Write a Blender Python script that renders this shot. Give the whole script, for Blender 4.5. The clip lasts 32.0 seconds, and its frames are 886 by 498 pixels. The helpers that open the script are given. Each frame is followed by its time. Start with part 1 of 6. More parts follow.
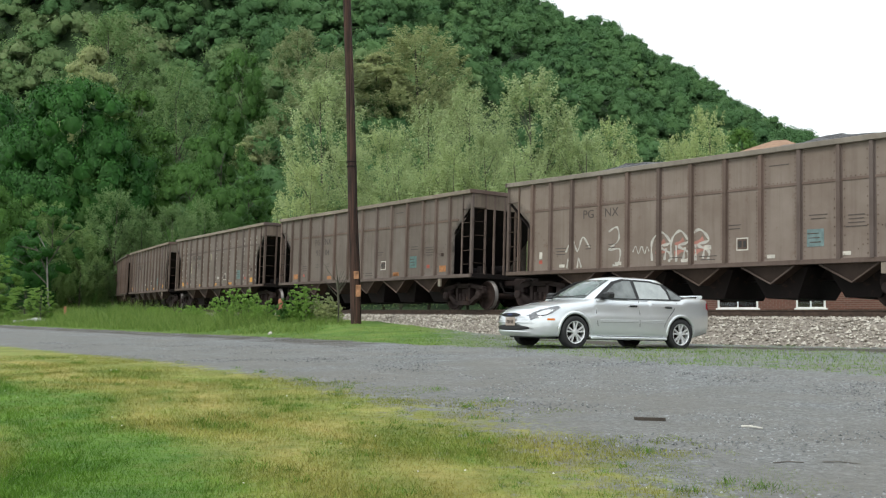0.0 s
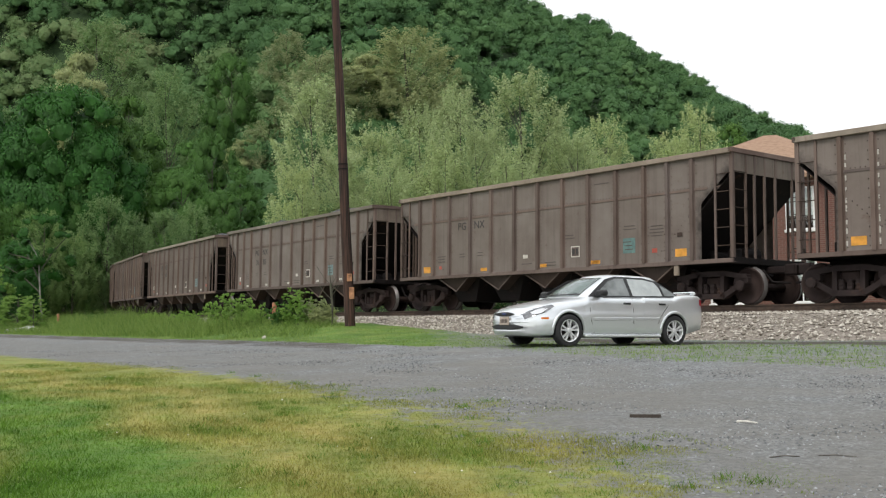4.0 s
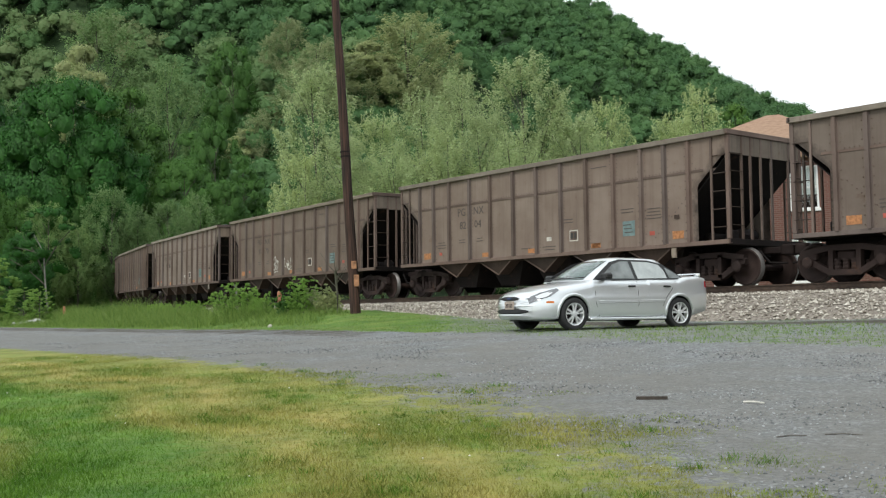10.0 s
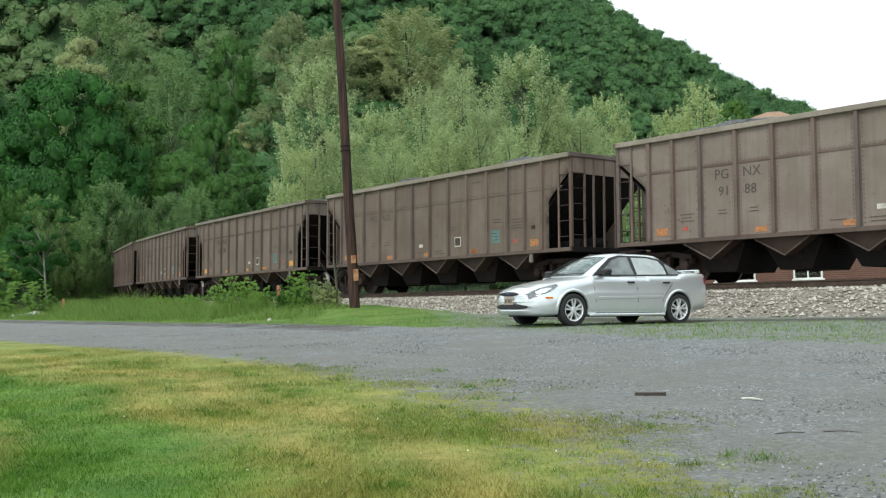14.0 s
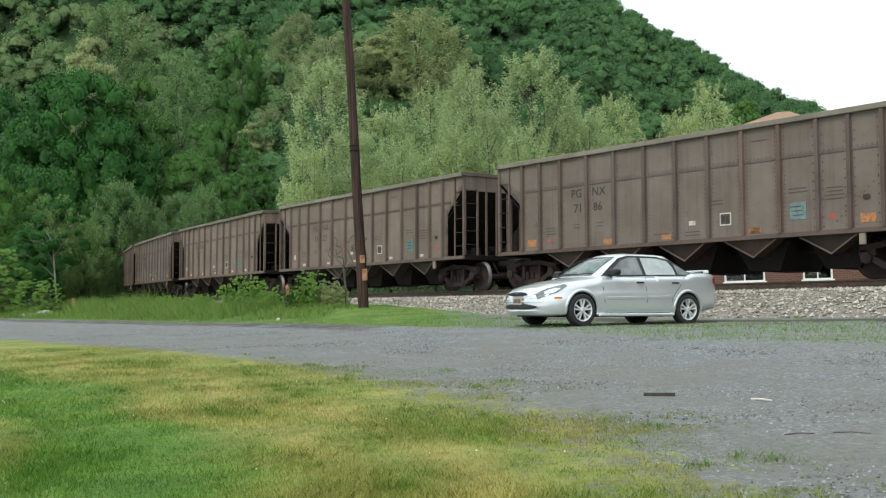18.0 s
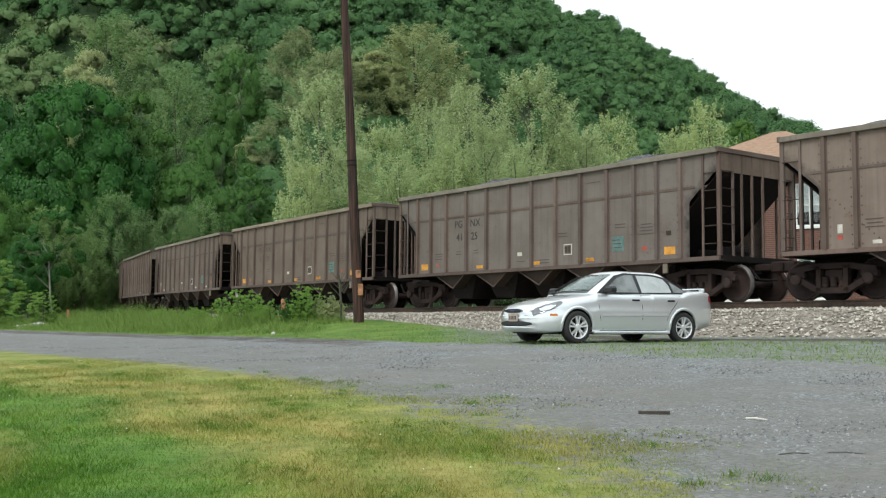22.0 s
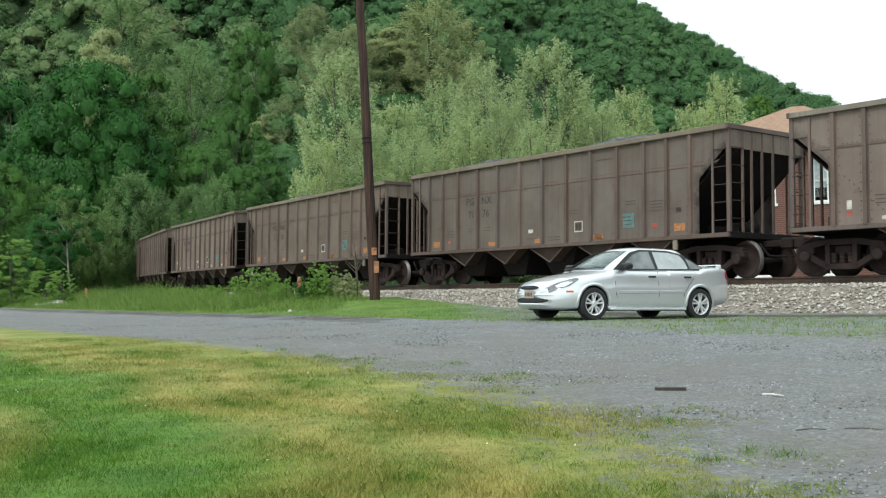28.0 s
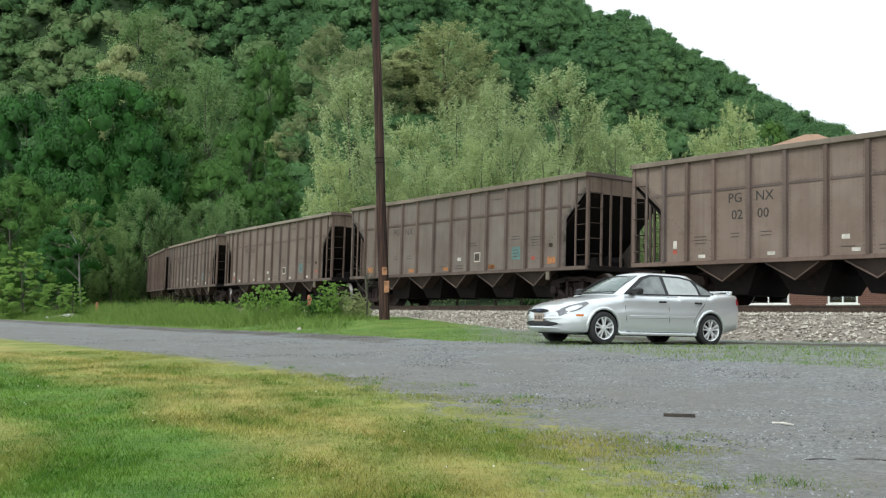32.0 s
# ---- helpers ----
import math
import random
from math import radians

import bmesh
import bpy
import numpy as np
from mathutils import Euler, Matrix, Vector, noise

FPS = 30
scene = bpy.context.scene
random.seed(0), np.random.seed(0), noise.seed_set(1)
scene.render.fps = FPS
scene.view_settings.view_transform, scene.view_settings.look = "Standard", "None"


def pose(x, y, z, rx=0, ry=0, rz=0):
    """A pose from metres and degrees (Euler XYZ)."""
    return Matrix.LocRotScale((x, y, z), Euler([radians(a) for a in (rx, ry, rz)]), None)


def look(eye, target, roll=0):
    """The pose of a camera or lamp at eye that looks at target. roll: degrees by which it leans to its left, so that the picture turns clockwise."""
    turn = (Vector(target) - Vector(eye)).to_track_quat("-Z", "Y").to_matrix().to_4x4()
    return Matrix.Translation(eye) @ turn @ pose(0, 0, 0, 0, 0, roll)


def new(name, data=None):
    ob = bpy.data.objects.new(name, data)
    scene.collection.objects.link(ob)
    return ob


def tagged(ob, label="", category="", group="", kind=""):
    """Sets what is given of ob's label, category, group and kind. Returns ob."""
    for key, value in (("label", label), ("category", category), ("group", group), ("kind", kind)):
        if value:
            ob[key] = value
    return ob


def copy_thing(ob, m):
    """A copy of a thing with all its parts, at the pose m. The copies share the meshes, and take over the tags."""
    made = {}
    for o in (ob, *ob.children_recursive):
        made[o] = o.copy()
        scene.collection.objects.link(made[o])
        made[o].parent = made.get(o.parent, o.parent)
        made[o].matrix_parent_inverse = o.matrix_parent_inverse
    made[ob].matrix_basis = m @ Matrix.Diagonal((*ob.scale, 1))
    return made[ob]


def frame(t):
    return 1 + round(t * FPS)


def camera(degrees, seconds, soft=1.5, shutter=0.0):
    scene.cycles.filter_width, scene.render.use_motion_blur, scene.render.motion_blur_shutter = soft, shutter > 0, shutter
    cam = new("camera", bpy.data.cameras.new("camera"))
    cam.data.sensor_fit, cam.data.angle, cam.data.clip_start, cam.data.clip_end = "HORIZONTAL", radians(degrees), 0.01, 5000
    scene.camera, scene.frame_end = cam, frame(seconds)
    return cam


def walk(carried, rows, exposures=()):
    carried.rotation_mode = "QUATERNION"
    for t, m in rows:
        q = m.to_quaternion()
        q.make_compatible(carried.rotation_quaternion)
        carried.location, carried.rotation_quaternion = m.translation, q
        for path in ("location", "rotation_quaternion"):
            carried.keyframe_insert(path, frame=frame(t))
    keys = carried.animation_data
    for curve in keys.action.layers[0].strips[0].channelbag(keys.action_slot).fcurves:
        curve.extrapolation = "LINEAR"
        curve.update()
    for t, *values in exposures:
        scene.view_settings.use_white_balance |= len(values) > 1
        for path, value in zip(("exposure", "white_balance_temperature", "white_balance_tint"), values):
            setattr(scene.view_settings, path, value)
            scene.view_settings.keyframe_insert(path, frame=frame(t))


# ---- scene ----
CLIP = 32.0
EYE = (0.0, 0.0, 0.93)
cam = camera(46.0, CLIP, soft=1.2)
# seconds and the camera's turn (degrees)
TURNS = [
    (0, 93.088, 0.349, 0.386),
    (0.5, 93.097, 0.793, 0.193),
    (1, 93.832, 1.440, -0.106),
    (1.5, 93.816, 1.060, -0.214),
    (2, 93.548, 0.896, -0.131),
    (2.5, 93.458, 0.568, 0.288),
    (3, 93.255, 0.702, 0.304),
    (3.5, 93.086, 1.151, 0.072),
    (5.5, 93.340, 1.674, 0.136),
    (6, 93.286, 1.621, 0.132),
    (6.5, 93.254, 1.740, 0.131),
    (7, 93.327, 1.888, 0.018),
    (7.5, 93.197, 1.804, 0.099),
    (8, 93.182, 2.041, 0.234),
    (8.5, 93.145, 2.058, 0.230),
    (9, 92.881, 2.164, 0.349),
    (9.5, 92.509, 2.367, 0.405),
    (10, 92.355, 2.388, 0.315),
    (10.5, 92.077, 2.404, 0.176),
    (11, 92.033, 2.399, 0.268),
    (11.5, 92.081, 2.435, 0.273),
    (12, 91.942, 2.417, 0.271),
    (12.5, 91.893, 2.405, 0.268),
    (13, 92.025, 2.405, 0.085),
    (13.5, 91.991, 2.276, 0.237),
    (14, 92.078, 2.056, 0.280),
    (14.5, 92.320, 1.992, 0.277),
    (16.5, 92.301, 1.860, 0.688),
    (17, 92.253, 1.777, 0.736),
    (17.5, 92.176, 1.912, 0.731),
    (18, 92.087, 1.948, 0.758),
    (18.5, 91.994, 1.949, 0.663),
    (19, 91.882, 2.040, 0.605),
    (19.5, 91.970, 2.046, 0.655),
    (20, 92.033, 1.964, 0.685),
    (20.5, 92.151, 1.765, 0.641),
    (21, 92.897, 1.340, 0.480),
    (21.5, 93.001, 1.437, 0.570),
    (22, 92.942, 1.346, 0.522),
    (22.5, 92.675, 1.290, 0.795),
    (23, 92.329, 1.312, 0.831),
    (23.5, 92.058, 1.551, 1.401),
    (24, 92.016, 1.529, 1.358),
    (24.5, 91.908, 1.394, 1.368),
    (25, 91.959, 1.412, 1.293),
    (25.5, 91.846, 1.549, 1.267),
    (27.5, 91.768, 1.400, 1.371),
    (28, 91.715, 1.565, 1.394),
    (28.5, 91.463, 1.693, 1.485),
    (29, 91.614, 1.743, 1.476),
    (29.5, 91.773, 1.612, 1.424),
    (30, 92.428, 1.329, 0.938),
    (30.5, 92.777, 1.144, 0.799),
    (31, 92.910, 0.379, 1.166),
    (31.5, 93.123, 0.476, 1.483),
    (32, 92.873, 0.394, 1.934),
]
walk(cam, [(t, pose(*EYE, rx, ry, rz)) for t, rx, ry, rz in TURNS], [(0.0, 0.42, 6450, 5.0), (1.0, 0.34, 6500, 6.0), (3.0, 0.35, 6620, 9.0), (7.0, 0.34, 6620, 8.0), (8.0, 0.44, 6580, 7.0), (10.0, 0.38, 6470, 5.0), (13.0, 0.51, 6280, 0.5), (17.0, 0.42, 6330, 2.0), (20.0, 0.51, 6280, 1.0), (23.0, 0.44, 6420, 4.0), (25.0, 0.52, 6220, 0.0), (28.0, 0.52, 6240, 1.0), (30.0, 0.52, 6230, 1.0), (31.0, 0.41, 6280, 2.0), (CLIP, 0.48, 6330, 3.5)])

# ---- light ----
SUN_UP, SUN_AZ = radians(52), radians(215)
world = bpy.data.worlds.new("sky")
scene.world = world
world.use_nodes = True
wn = world.node_tree.nodes
sky = wn.new("ShaderNodeTexSky")
sky.sky_type = "NISHITA"
sky.sun_disc = False
sky.sun_elevation, sky.sun_rotation = SUN_UP, SUN_AZ
sky.air_density, sky.dust_density, sky.ozone_density = 1.0, 2.0, 1.0
# thin bright cloud over most of the sky
wl = world.node_tree.links
wc = wn.new("ShaderNodeTexCoord")
wm = wn.new("ShaderNodeMapping")
wm.inputs["Scale"].default_value = (1.0, 1.0, 2.2)
cloud = wn.new("ShaderNodeTexNoise")
cloud.inputs["Scale"].default_value, cloud.inputs["Detail"].default_value = 1.6, 5
cr = wn.new("ShaderNodeValToRGB")
cr.color_ramp.elements[0].position, cr.color_ramp.elements[0].color = 0.3, (0.6, 0.6, 0.6, 1)
cr.color_ramp.elements[1].position, cr.color_ramp.elements[1].color = 0.62, (1, 1, 1, 1)
mixer = wn.new("ShaderNodeMix")
mixer.data_type = "RGBA"
mixer.inputs[7].default_value = (7.4, 7.6, 7.9, 1)
wl.new(wc.outputs["Generated"], wm.inputs[0]), wl.new(wm.outputs[0], cloud.inputs["Vector"]), wl.new(cloud.outputs[0], cr.inputs[0])
wl.new(cr.outputs[0], mixer.inputs[0]), wl.new(sky.outputs[0], mixer.inputs[6]), wl.new(mixer.outputs[2], wn["Background"].inputs[0])
wn["Background"].inputs[1].default_value = 0.132
sun_data = bpy.data.lights.new("sun", "SUN")
sun_data.energy, sun_data.angle, sun_data.color = 1.3, radians(18), (1.0, 0.95, 0.88)
sun = new("sun", sun_data)
sun_way = Vector((math.sin(SUN_AZ) * math.cos(SUN_UP), math.cos(SUN_AZ) * math.cos(SUN_UP), math.sin(SUN_UP)))
sun.matrix_world = look(sun_way * 100, (0, 0, 0))


# ---- materials ----
class Mat:
    """A small node-graph writer round one principled material."""

    def __init__(self, name, rough=0.7, metal=0.0):
        self.m = bpy.data.materials.new(name)
        self.m.use_nodes = True
        self.n, self.l = self.m.node_tree.nodes, self.m.node_tree.links
        self.b = self.n["Principled BSDF"]
        self.b.inputs["Roughness"].default_value = rough
        self.b.inputs["Metallic"].default_value = metal
        self.pos = None

    def put(self, sock, v):
        if hasattr(v, "is_output"):
            self.l.new(v, sock)
        elif isinstance(v, (tuple, list)) and len(v) == 3 and sock.type == "RGBA":
            sock.default_value = (*v, 1)
        else:
            sock.default_value = v

    def coord(self, kind="Object", scale=(1, 1, 1)):
        c = self.n.new("ShaderNodeTexCoord")
        mp = self.n.new("ShaderNodeMapping")
        mp.inputs["Scale"].default_value = scale
        self.l.new(c.outputs[kind], mp.inputs["Vector"])
        return mp.outputs[0]

    def place(self, scale=(1, 1, 1)):
        g = self.n.new("ShaderNodeNewGeometry")
        mp = self.n.new("ShaderNodeMapping")
        mp.inputs["Scale"].default_value = scale
        self.l.new(g.outputs["Position"], mp.inputs["Vector"])
        return mp.outputs[0]

    def noise(self, vec, scale, detail=4, rough=0.55):
        t = self.n.new("ShaderNodeTexNoise")
        t.inputs["Scale"].default_value, t.inputs["Detail"].default_value, t.inputs["Roughness"].default_value = scale, detail, rough
        self.l.new(vec, t.inputs["Vector"])
        return t.outputs[0]

    def cells(self, vec, scale, out="Distance"):
        t = self.n.new("ShaderNodeTexVoronoi")
        t.inputs["Scale"].default_value = scale
        self.l.new(vec, t.inputs["Vector"])
        return t.outputs[out]

    def ramp(self, v, stops):
        r = self.n.new("ShaderNodeValToRGB")
        e = r.color_ramp.elements
        while len(e) < len(stops):
            e.new(0.5)
        for k, (p, c) in zip(e, stops):
            k.position = p
            k.color = (*c, 1) if isinstance(c, (tuple, list)) else (c, c, c, 1)
        self.put(r.inputs[0], v)
        return r.outputs[0]

    def mix(self, f, a, b, how="MIX"):
        x = self.n.new("ShaderNodeMix")
        x.data_type, x.blend_type = "RGBA", how
        self.put(x.inputs[0], f), self.put(x.inputs[6], a), self.put(x.inputs[7], b)
        return x.outputs[2]

    def math(self, how, a, b=0.0):
        x = self.n.new("ShaderNodeMath")
        x.operation = how
        self.put(x.inputs[0], a), self.put(x.inputs[1], b)
        return x.outputs[0]

    def attr(self, name):
        x = self.n.new("ShaderNodeAttribute")
        x.attribute_name = name
        return x.outputs["Fac"]

    def by_object(self):
        return self.n.new("ShaderNodeObjectInfo").outputs["Random"]

    def by_island(self):
        return self.n.new("ShaderNodeNewGeometry").outputs["Random Per Island"]

    def color(self, v):
        self.put(self.b.inputs["Base Color"], v)
        return self

    def rough(self, v):
        self.put(self.b.inputs["Roughness"], v)
        return self

    def bump(self, v, strength=0.3, distance=0.01):
        x = self.n.new("ShaderNodeBump")
        x.inputs["Strength"].default_value, x.inputs["Distance"].default_value = strength, distance
        self.put(x.inputs["Height"], v)
        self.l.new(x.outputs[0], self.b.inputs["Normal"])
        return self


def plain(name, c, rough=0.6, metal=0.0, vary=0.15, scale=6.0):
    """Paint, plastic or metal with faint mottling and fine relief."""
    m = Mat(name, rough, metal)
    n = m.noise(m.coord(), scale, 5)
    m.color(m.ramp(n, [(0.3, tuple(x * (1 - vary) for x in c)), (0.7, tuple(min(1, x * (1 + vary)) for x in c))]))
    m.bump(n, 0.08, 0.004)
    return m.m


def car_paint_brown(name, base, dust, streak, tone=0.2, soot=False):
    """Weathered freight-car paint: dust, run-down streaks, rust specks; soot about the ends; each car differs in tone."""
    m = Mat(name, 0.8)
    m.b.inputs["Specular IOR Level"].default_value = 0.2
    o = m.coord()
    big = m.noise(o, 0.7, 6, 0.6)
    fine = m.noise(o, 9, 6, 0.65)
    runs = m.noise(m.coord(scale=(9, 9, 0.4)), 1.0, 5, 0.6)
    c = m.mix(m.ramp(big, [(0.36, 0.0), (0.66, 1.0)]), base, dust)
    c = m.mix(m.math("MULTIPLY", m.ramp(runs, [(0.48, 0.0), (0.74, 1.0)]), 0.38), c, streak)
    c = m.mix(m.math("MULTIPLY", m.ramp(fine, [(0.55, 0.0), (0.75, 1.0)]), 0.3), c, dust)
    rust = m.math("MULTIPLY", m.ramp(m.noise(o, 2.6, 7, 0.7), [(0.60, 0.0), (0.72, 1.0)]), 0.5)
    c = m.mix(rust, c, (0.10, 0.05, 0.028))
    if soot:
        # black fringe along the edge of the cut-away ends
        sp = m.n.new("ShaderNodeSeparateXYZ")
        m.l.new(o, sp.inputs[0])
        end = m.math("ABSOLUTE", sp.outputs[0])
        slant = m.math("MULTIPLY", m.math("SUBTRACT", m.math("SUBTRACT", end, m.math("MULTIPLY", sp.outputs[2], 1.2)), 2.84), 0.64)
        f = m.math("MINIMUM", slant, m.math("SUBTRACT", end, 5.84))
        f = m.math("ADD", f, m.math("MULTIPLY", m.math("SUBTRACT", m.noise(o, 3.0, 7, 0.7), 0.5), 0.9))
        c = m.mix(m.ramp(m.math("ADD", f, 0.5), [(0.26, 0.0), (0.60, 0.8)]), c, (0.02, 0.016, 0.015))
    r = m.ramp(m.by_object(), [(0.0, 1 - tone), (1.0, 1 + tone)])
    c = m.mix(1.0, c, r, "MULTIPLY")
    c = m.mix(1.0, c, m.ramp(m.by_object(), [(0.0, (1.0, 1.0, 1.0)), (0.25, (1.02, 0.95, 0.88)), (0.5, (0.96, 1.0, 1.03)), (0.75, (1.04, 0.96, 0.90)), (1.0, (1.0, 1.0, 0.98))]), "MULTIPLY")
    m.color(c).bump(m.math("ADD", fine, m.math("MULTIPLY", big, 2.0)), 0.3, 0.012)
    return m.m


def leaf_mat(name, dark, light, back=0.25, hue=0.3):
    """Leaves: each leaf and each plant takes its own tone; light shines through."""
    m = Mat(name, 0.6)
    isl, ob = m.by_island(), m.by_object()
    n = m.noise(m.place(), 0.16, 3)
    fine = m.noise(m.place(), 3.2, 4)
    f = m.math("ADD", m.math("MULTIPLY", isl, 0.46), m.math("ADD", m.math("MULTIPLY", n, 0.32), m.math("MULTIPLY", fine, 0.22)))
    c = m.ramp(f, [(0.12, dark), (0.85, light)])
    tone = m.ramp(ob, [(0.0, (1 - hue, 1 - hue, 1 - hue)), (0.5, (1.0, 1.0, 1.0)), (1.0, (1 + hue, 1 + hue * 0.6, 1 - hue * 0.3))])
    c = m.mix(1.0, c, tone, "MULTIPLY")
    m.color(c)
    m.b.inputs["Specular IOR Level"].default_value = 0.25
    tr = m.n.new("ShaderNodeBsdfTranslucent")
    m.l.new(c, tr.inputs["Color"])
    mx = m.n.new("ShaderNodeMixShader")
    mx.inputs[0].default_value = back
    m.l.new(m.b.outputs[0], mx.inputs[1]), m.l.new(tr.outputs[0], mx.inputs[2])
    m.l.new(mx.outputs[0], m.n["Material Output"].inputs["Surface"])
    return m.m


M_BODY = car_paint_brown("weathered_brown_paint", (0.153, 0.123, 0.106), (0.20, 0.169, 0.150), (0.099, 0.075, 0.063), soot=True)
M_END = car_paint_brown("stained_end_paint", (0.14, 0.11, 0.088), (0.21, 0.172, 0.14), (0.035, 0.027, 0.023))
M_POST = car_paint_brown("post_brown_paint", (0.105, 0.078, 0.068), (0.155, 0.120, 0.106), (0.066, 0.048, 0.042))
M_RIM = car_paint_brown("dusty_top_rail", (0.19, 0.165, 0.137), (0.26, 0.228, 0.195), (0.12, 0.098, 0.08))
# near-black steel; shade at the car ends and underneath is put into its colour
M_DARK = car_paint_brown("dark_and_shaded_steel", (0.009, 0.007, 0.007), (0.016, 0.012, 0.012), (0.006, 0.005, 0.005))
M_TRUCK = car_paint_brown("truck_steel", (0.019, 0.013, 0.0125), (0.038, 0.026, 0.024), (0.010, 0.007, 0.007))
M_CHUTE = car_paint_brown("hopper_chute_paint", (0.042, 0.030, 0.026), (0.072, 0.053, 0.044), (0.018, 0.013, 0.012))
M_TREAD = plain("worn_wheel_tread", (0.16, 0.15, 0.145), 0.5, 0.6)
M_WHITE = plain("white_mark", (0.50, 0.47, 0.42), 0.7, vary=0.3)
M_ORANGE = plain("orange_reflector", (0.62, 0.28, 0.035), 0.5, vary=0.25)
M_DULLOR = plain("dull_orange_patch", (0.36, 0.155, 0.06), 0.7, vary=0.4, scale=14)
M_RED = plain("red_mark", (0.38, 0.075, 0.05), 0.6, vary=0.3)
M_TEAL = plain("teal_placard", (0.095, 0.17, 0.16), 0.6, vary=0.3)
M_BLUE = plain("blue_placard", (0.13, 0.19, 0.19), 0.6, vary=0.3)
M_BLACK = plain("black_letter_paint", (0.03, 0.028, 0.026), 0.7)
M_FADED = plain("faded_letter_paint", (0.07, 0.055, 0.048), 0.75)
M_GRAF_W = plain("white_spray_paint", (0.42, 0.40, 0.36), 0.6, vary=0.3)
M_GRAF_P = plain("pink_spray_paint", (0.34, 0.15, 0.12), 0.6, vary=0.3)
M_GRAF_Y = plain("yellowed_paint_smear", (0.30, 0.27, 0.17), 0.7, vary=0.3)
M_GRAF_K = plain("black_spray_paint", (0.035, 0.03, 0.03), 0.6)


# ---- mesh helpers ----
def mesh_of(name, verts, faces, mat=None, smooth=False):
    me = bpy.data.meshes.new(name)
    me.from_pydata(verts, [], faces)
    if mat:
        me.materials.append(mat)
    if smooth:
        me.polygons.foreach_set("use_smooth", [True] * len(me.polygons))
    return me


def bm_box(bm, x0, x1, y0, y1, z0, z1, bevel=0.0):
    """Adds a box; bevel rounds its edges."""
    vs = [bm.verts.new((x, y, z)) for z in (z0, z1) for x, y in ((x0, y0), (x1, y0), (x1, y1), (x0, y1))]
    fs = [bm.faces.new([vs[i] for i in f]) for f in ((3, 2, 1, 0), (4, 5, 6, 7), (0, 1, 5, 4), (1, 2, 6, 5), (2, 3, 7, 6), (3, 0, 4, 7))]
    if bevel:
        bmesh.ops.bevel(bm, geom=list({e for f in fs for e in f.edges}), offset=bevel, segments=1, affect="EDGES")
    return vs


def bm_bar(bm, a, b, r, n=6):
    """Adds a round bar from a to b."""
    a, b = Vector(a), Vector(b)
    q = (b - a).to_track_quat("Z", "Y")
    ring = [q @ Vector((r * math.cos(2 * math.pi * i / n), r * math.sin(2 * math.pi * i / n), 0)) for i in range(n)]
    lo, hi = [bm.verts.new(a + v) for v in ring], [bm.verts.new(b + v) for v in ring]
    for i in range(n):
        bm.faces.new((lo[i], lo[(i + 1) % n], hi[(i + 1) % n], hi[i]))
    bm.faces.new(lo[::-1]), bm.faces.new(hi)


def bm_plate(bm, pts, thick):
    """Adds a flat plate: the outline pts (3D, counter-clockwise seen from its outer side), thickened inwards."""
    pts = [Vector(p) for p in pts]
    nrm = (pts[1] - pts[0]).cross(pts[2] - pts[0]).normalized()
    a = [bm.verts.new(p) for p in pts]
    b = [bm.verts.new(p - nrm * thick) for p in pts]
    bm.faces.new(a), bm.faces.new(b[::-1])
    for i in range(len(pts)):
        j = (i + 1) % len(pts)
        bm.faces.new((a[j], a[i], b[i], b[j]))


def bm_lathe(bm, prof, axis="y", n=24, at=(0, 0, 0), caps=True):
    """Adds a body of revolution: prof is (radius, along) pairs."""
    rings = []
    for r, h in prof:
        ring = []
        for i in range(n):
            a = 2 * math.pi * i / n
            c, s = r * math.cos(a), r * math.sin(a)
            p = {"y": (c, h, s), "z": (c, s, h), "x": (h, c, s)}[axis]
            ring.append(bm.verts.new((p[0] + at[0], p[1] + at[1], p[2] + at[2])))
        rings.append(ring)
    for k in range(len(rings) - 1):
        for i in range(n):
            bm.faces.new((rings[k][i], rings[k][(i + 1) % n], rings[k + 1][(i + 1) % n], rings[k + 1][i]))
    if caps:
        bm.faces.new(rings[0][::-1]), bm.faces.new(rings[-1])


def branch(bm, pts, r0, r1, n=6):
    """A tapered limb along pts."""
    pts = [Vector(p) for p in pts]
    prev = None
    for i, p in enumerate(pts):
        d = (pts[min(i + 1, len(pts) - 1)] - pts[max(0, i - 1)]).normalized()
        q = d.to_track_quat("Z", "Y")
        r = r0 + (r1 - r0) * i / (len(pts) - 1)
        ring = [bm.verts.new(p + q @ Vector((r * math.cos(6.2832 * k / n), r * math.sin(6.2832 * k / n), 0))) for k in range(n)]
        if prev:
            for k in range(n):
                bm.faces.new((prev[k], prev[(k + 1) % n], ring[(k + 1) % n], ring[k]))
        prev = ring
    bm.faces.new(prev)


def finish(name, bm, mat, smooth=False):
    bmesh.ops.recalc_face_normals(bm, faces=bm.faces)
    me = bpy.data.meshes.new(name)
    bm.to_mesh(me)
    bm.free()
    for x in (mat if isinstance(mat, (list, tuple)) else [mat]):
        me.materials.append(x)
    if smooth:
        me.polygons.foreach_set("use_smooth", [True] * len(me.polygons))
    return me


def part(name, bm, mat, parent, label="", at=None, smooth=False):
    """Links a bmesh (or a finished mesh) as one mesh object under a thing or a part."""
    me = finish(name, bm, mat, smooth) if isinstance(bm, bmesh.types.BMesh) else bm
    ob = new(name, me)
    ob.parent = parent
    if at is not None:
        ob.matrix_basis = at
    return tagged(ob, label)


def thing(name, label, category, group="", kind="", at=None):
    ob = new(name)
    ob.empty_display_size = 0.2
    if at is not None:
        ob.matrix_basis = at
    return tagged(ob, label, category, group, kind)


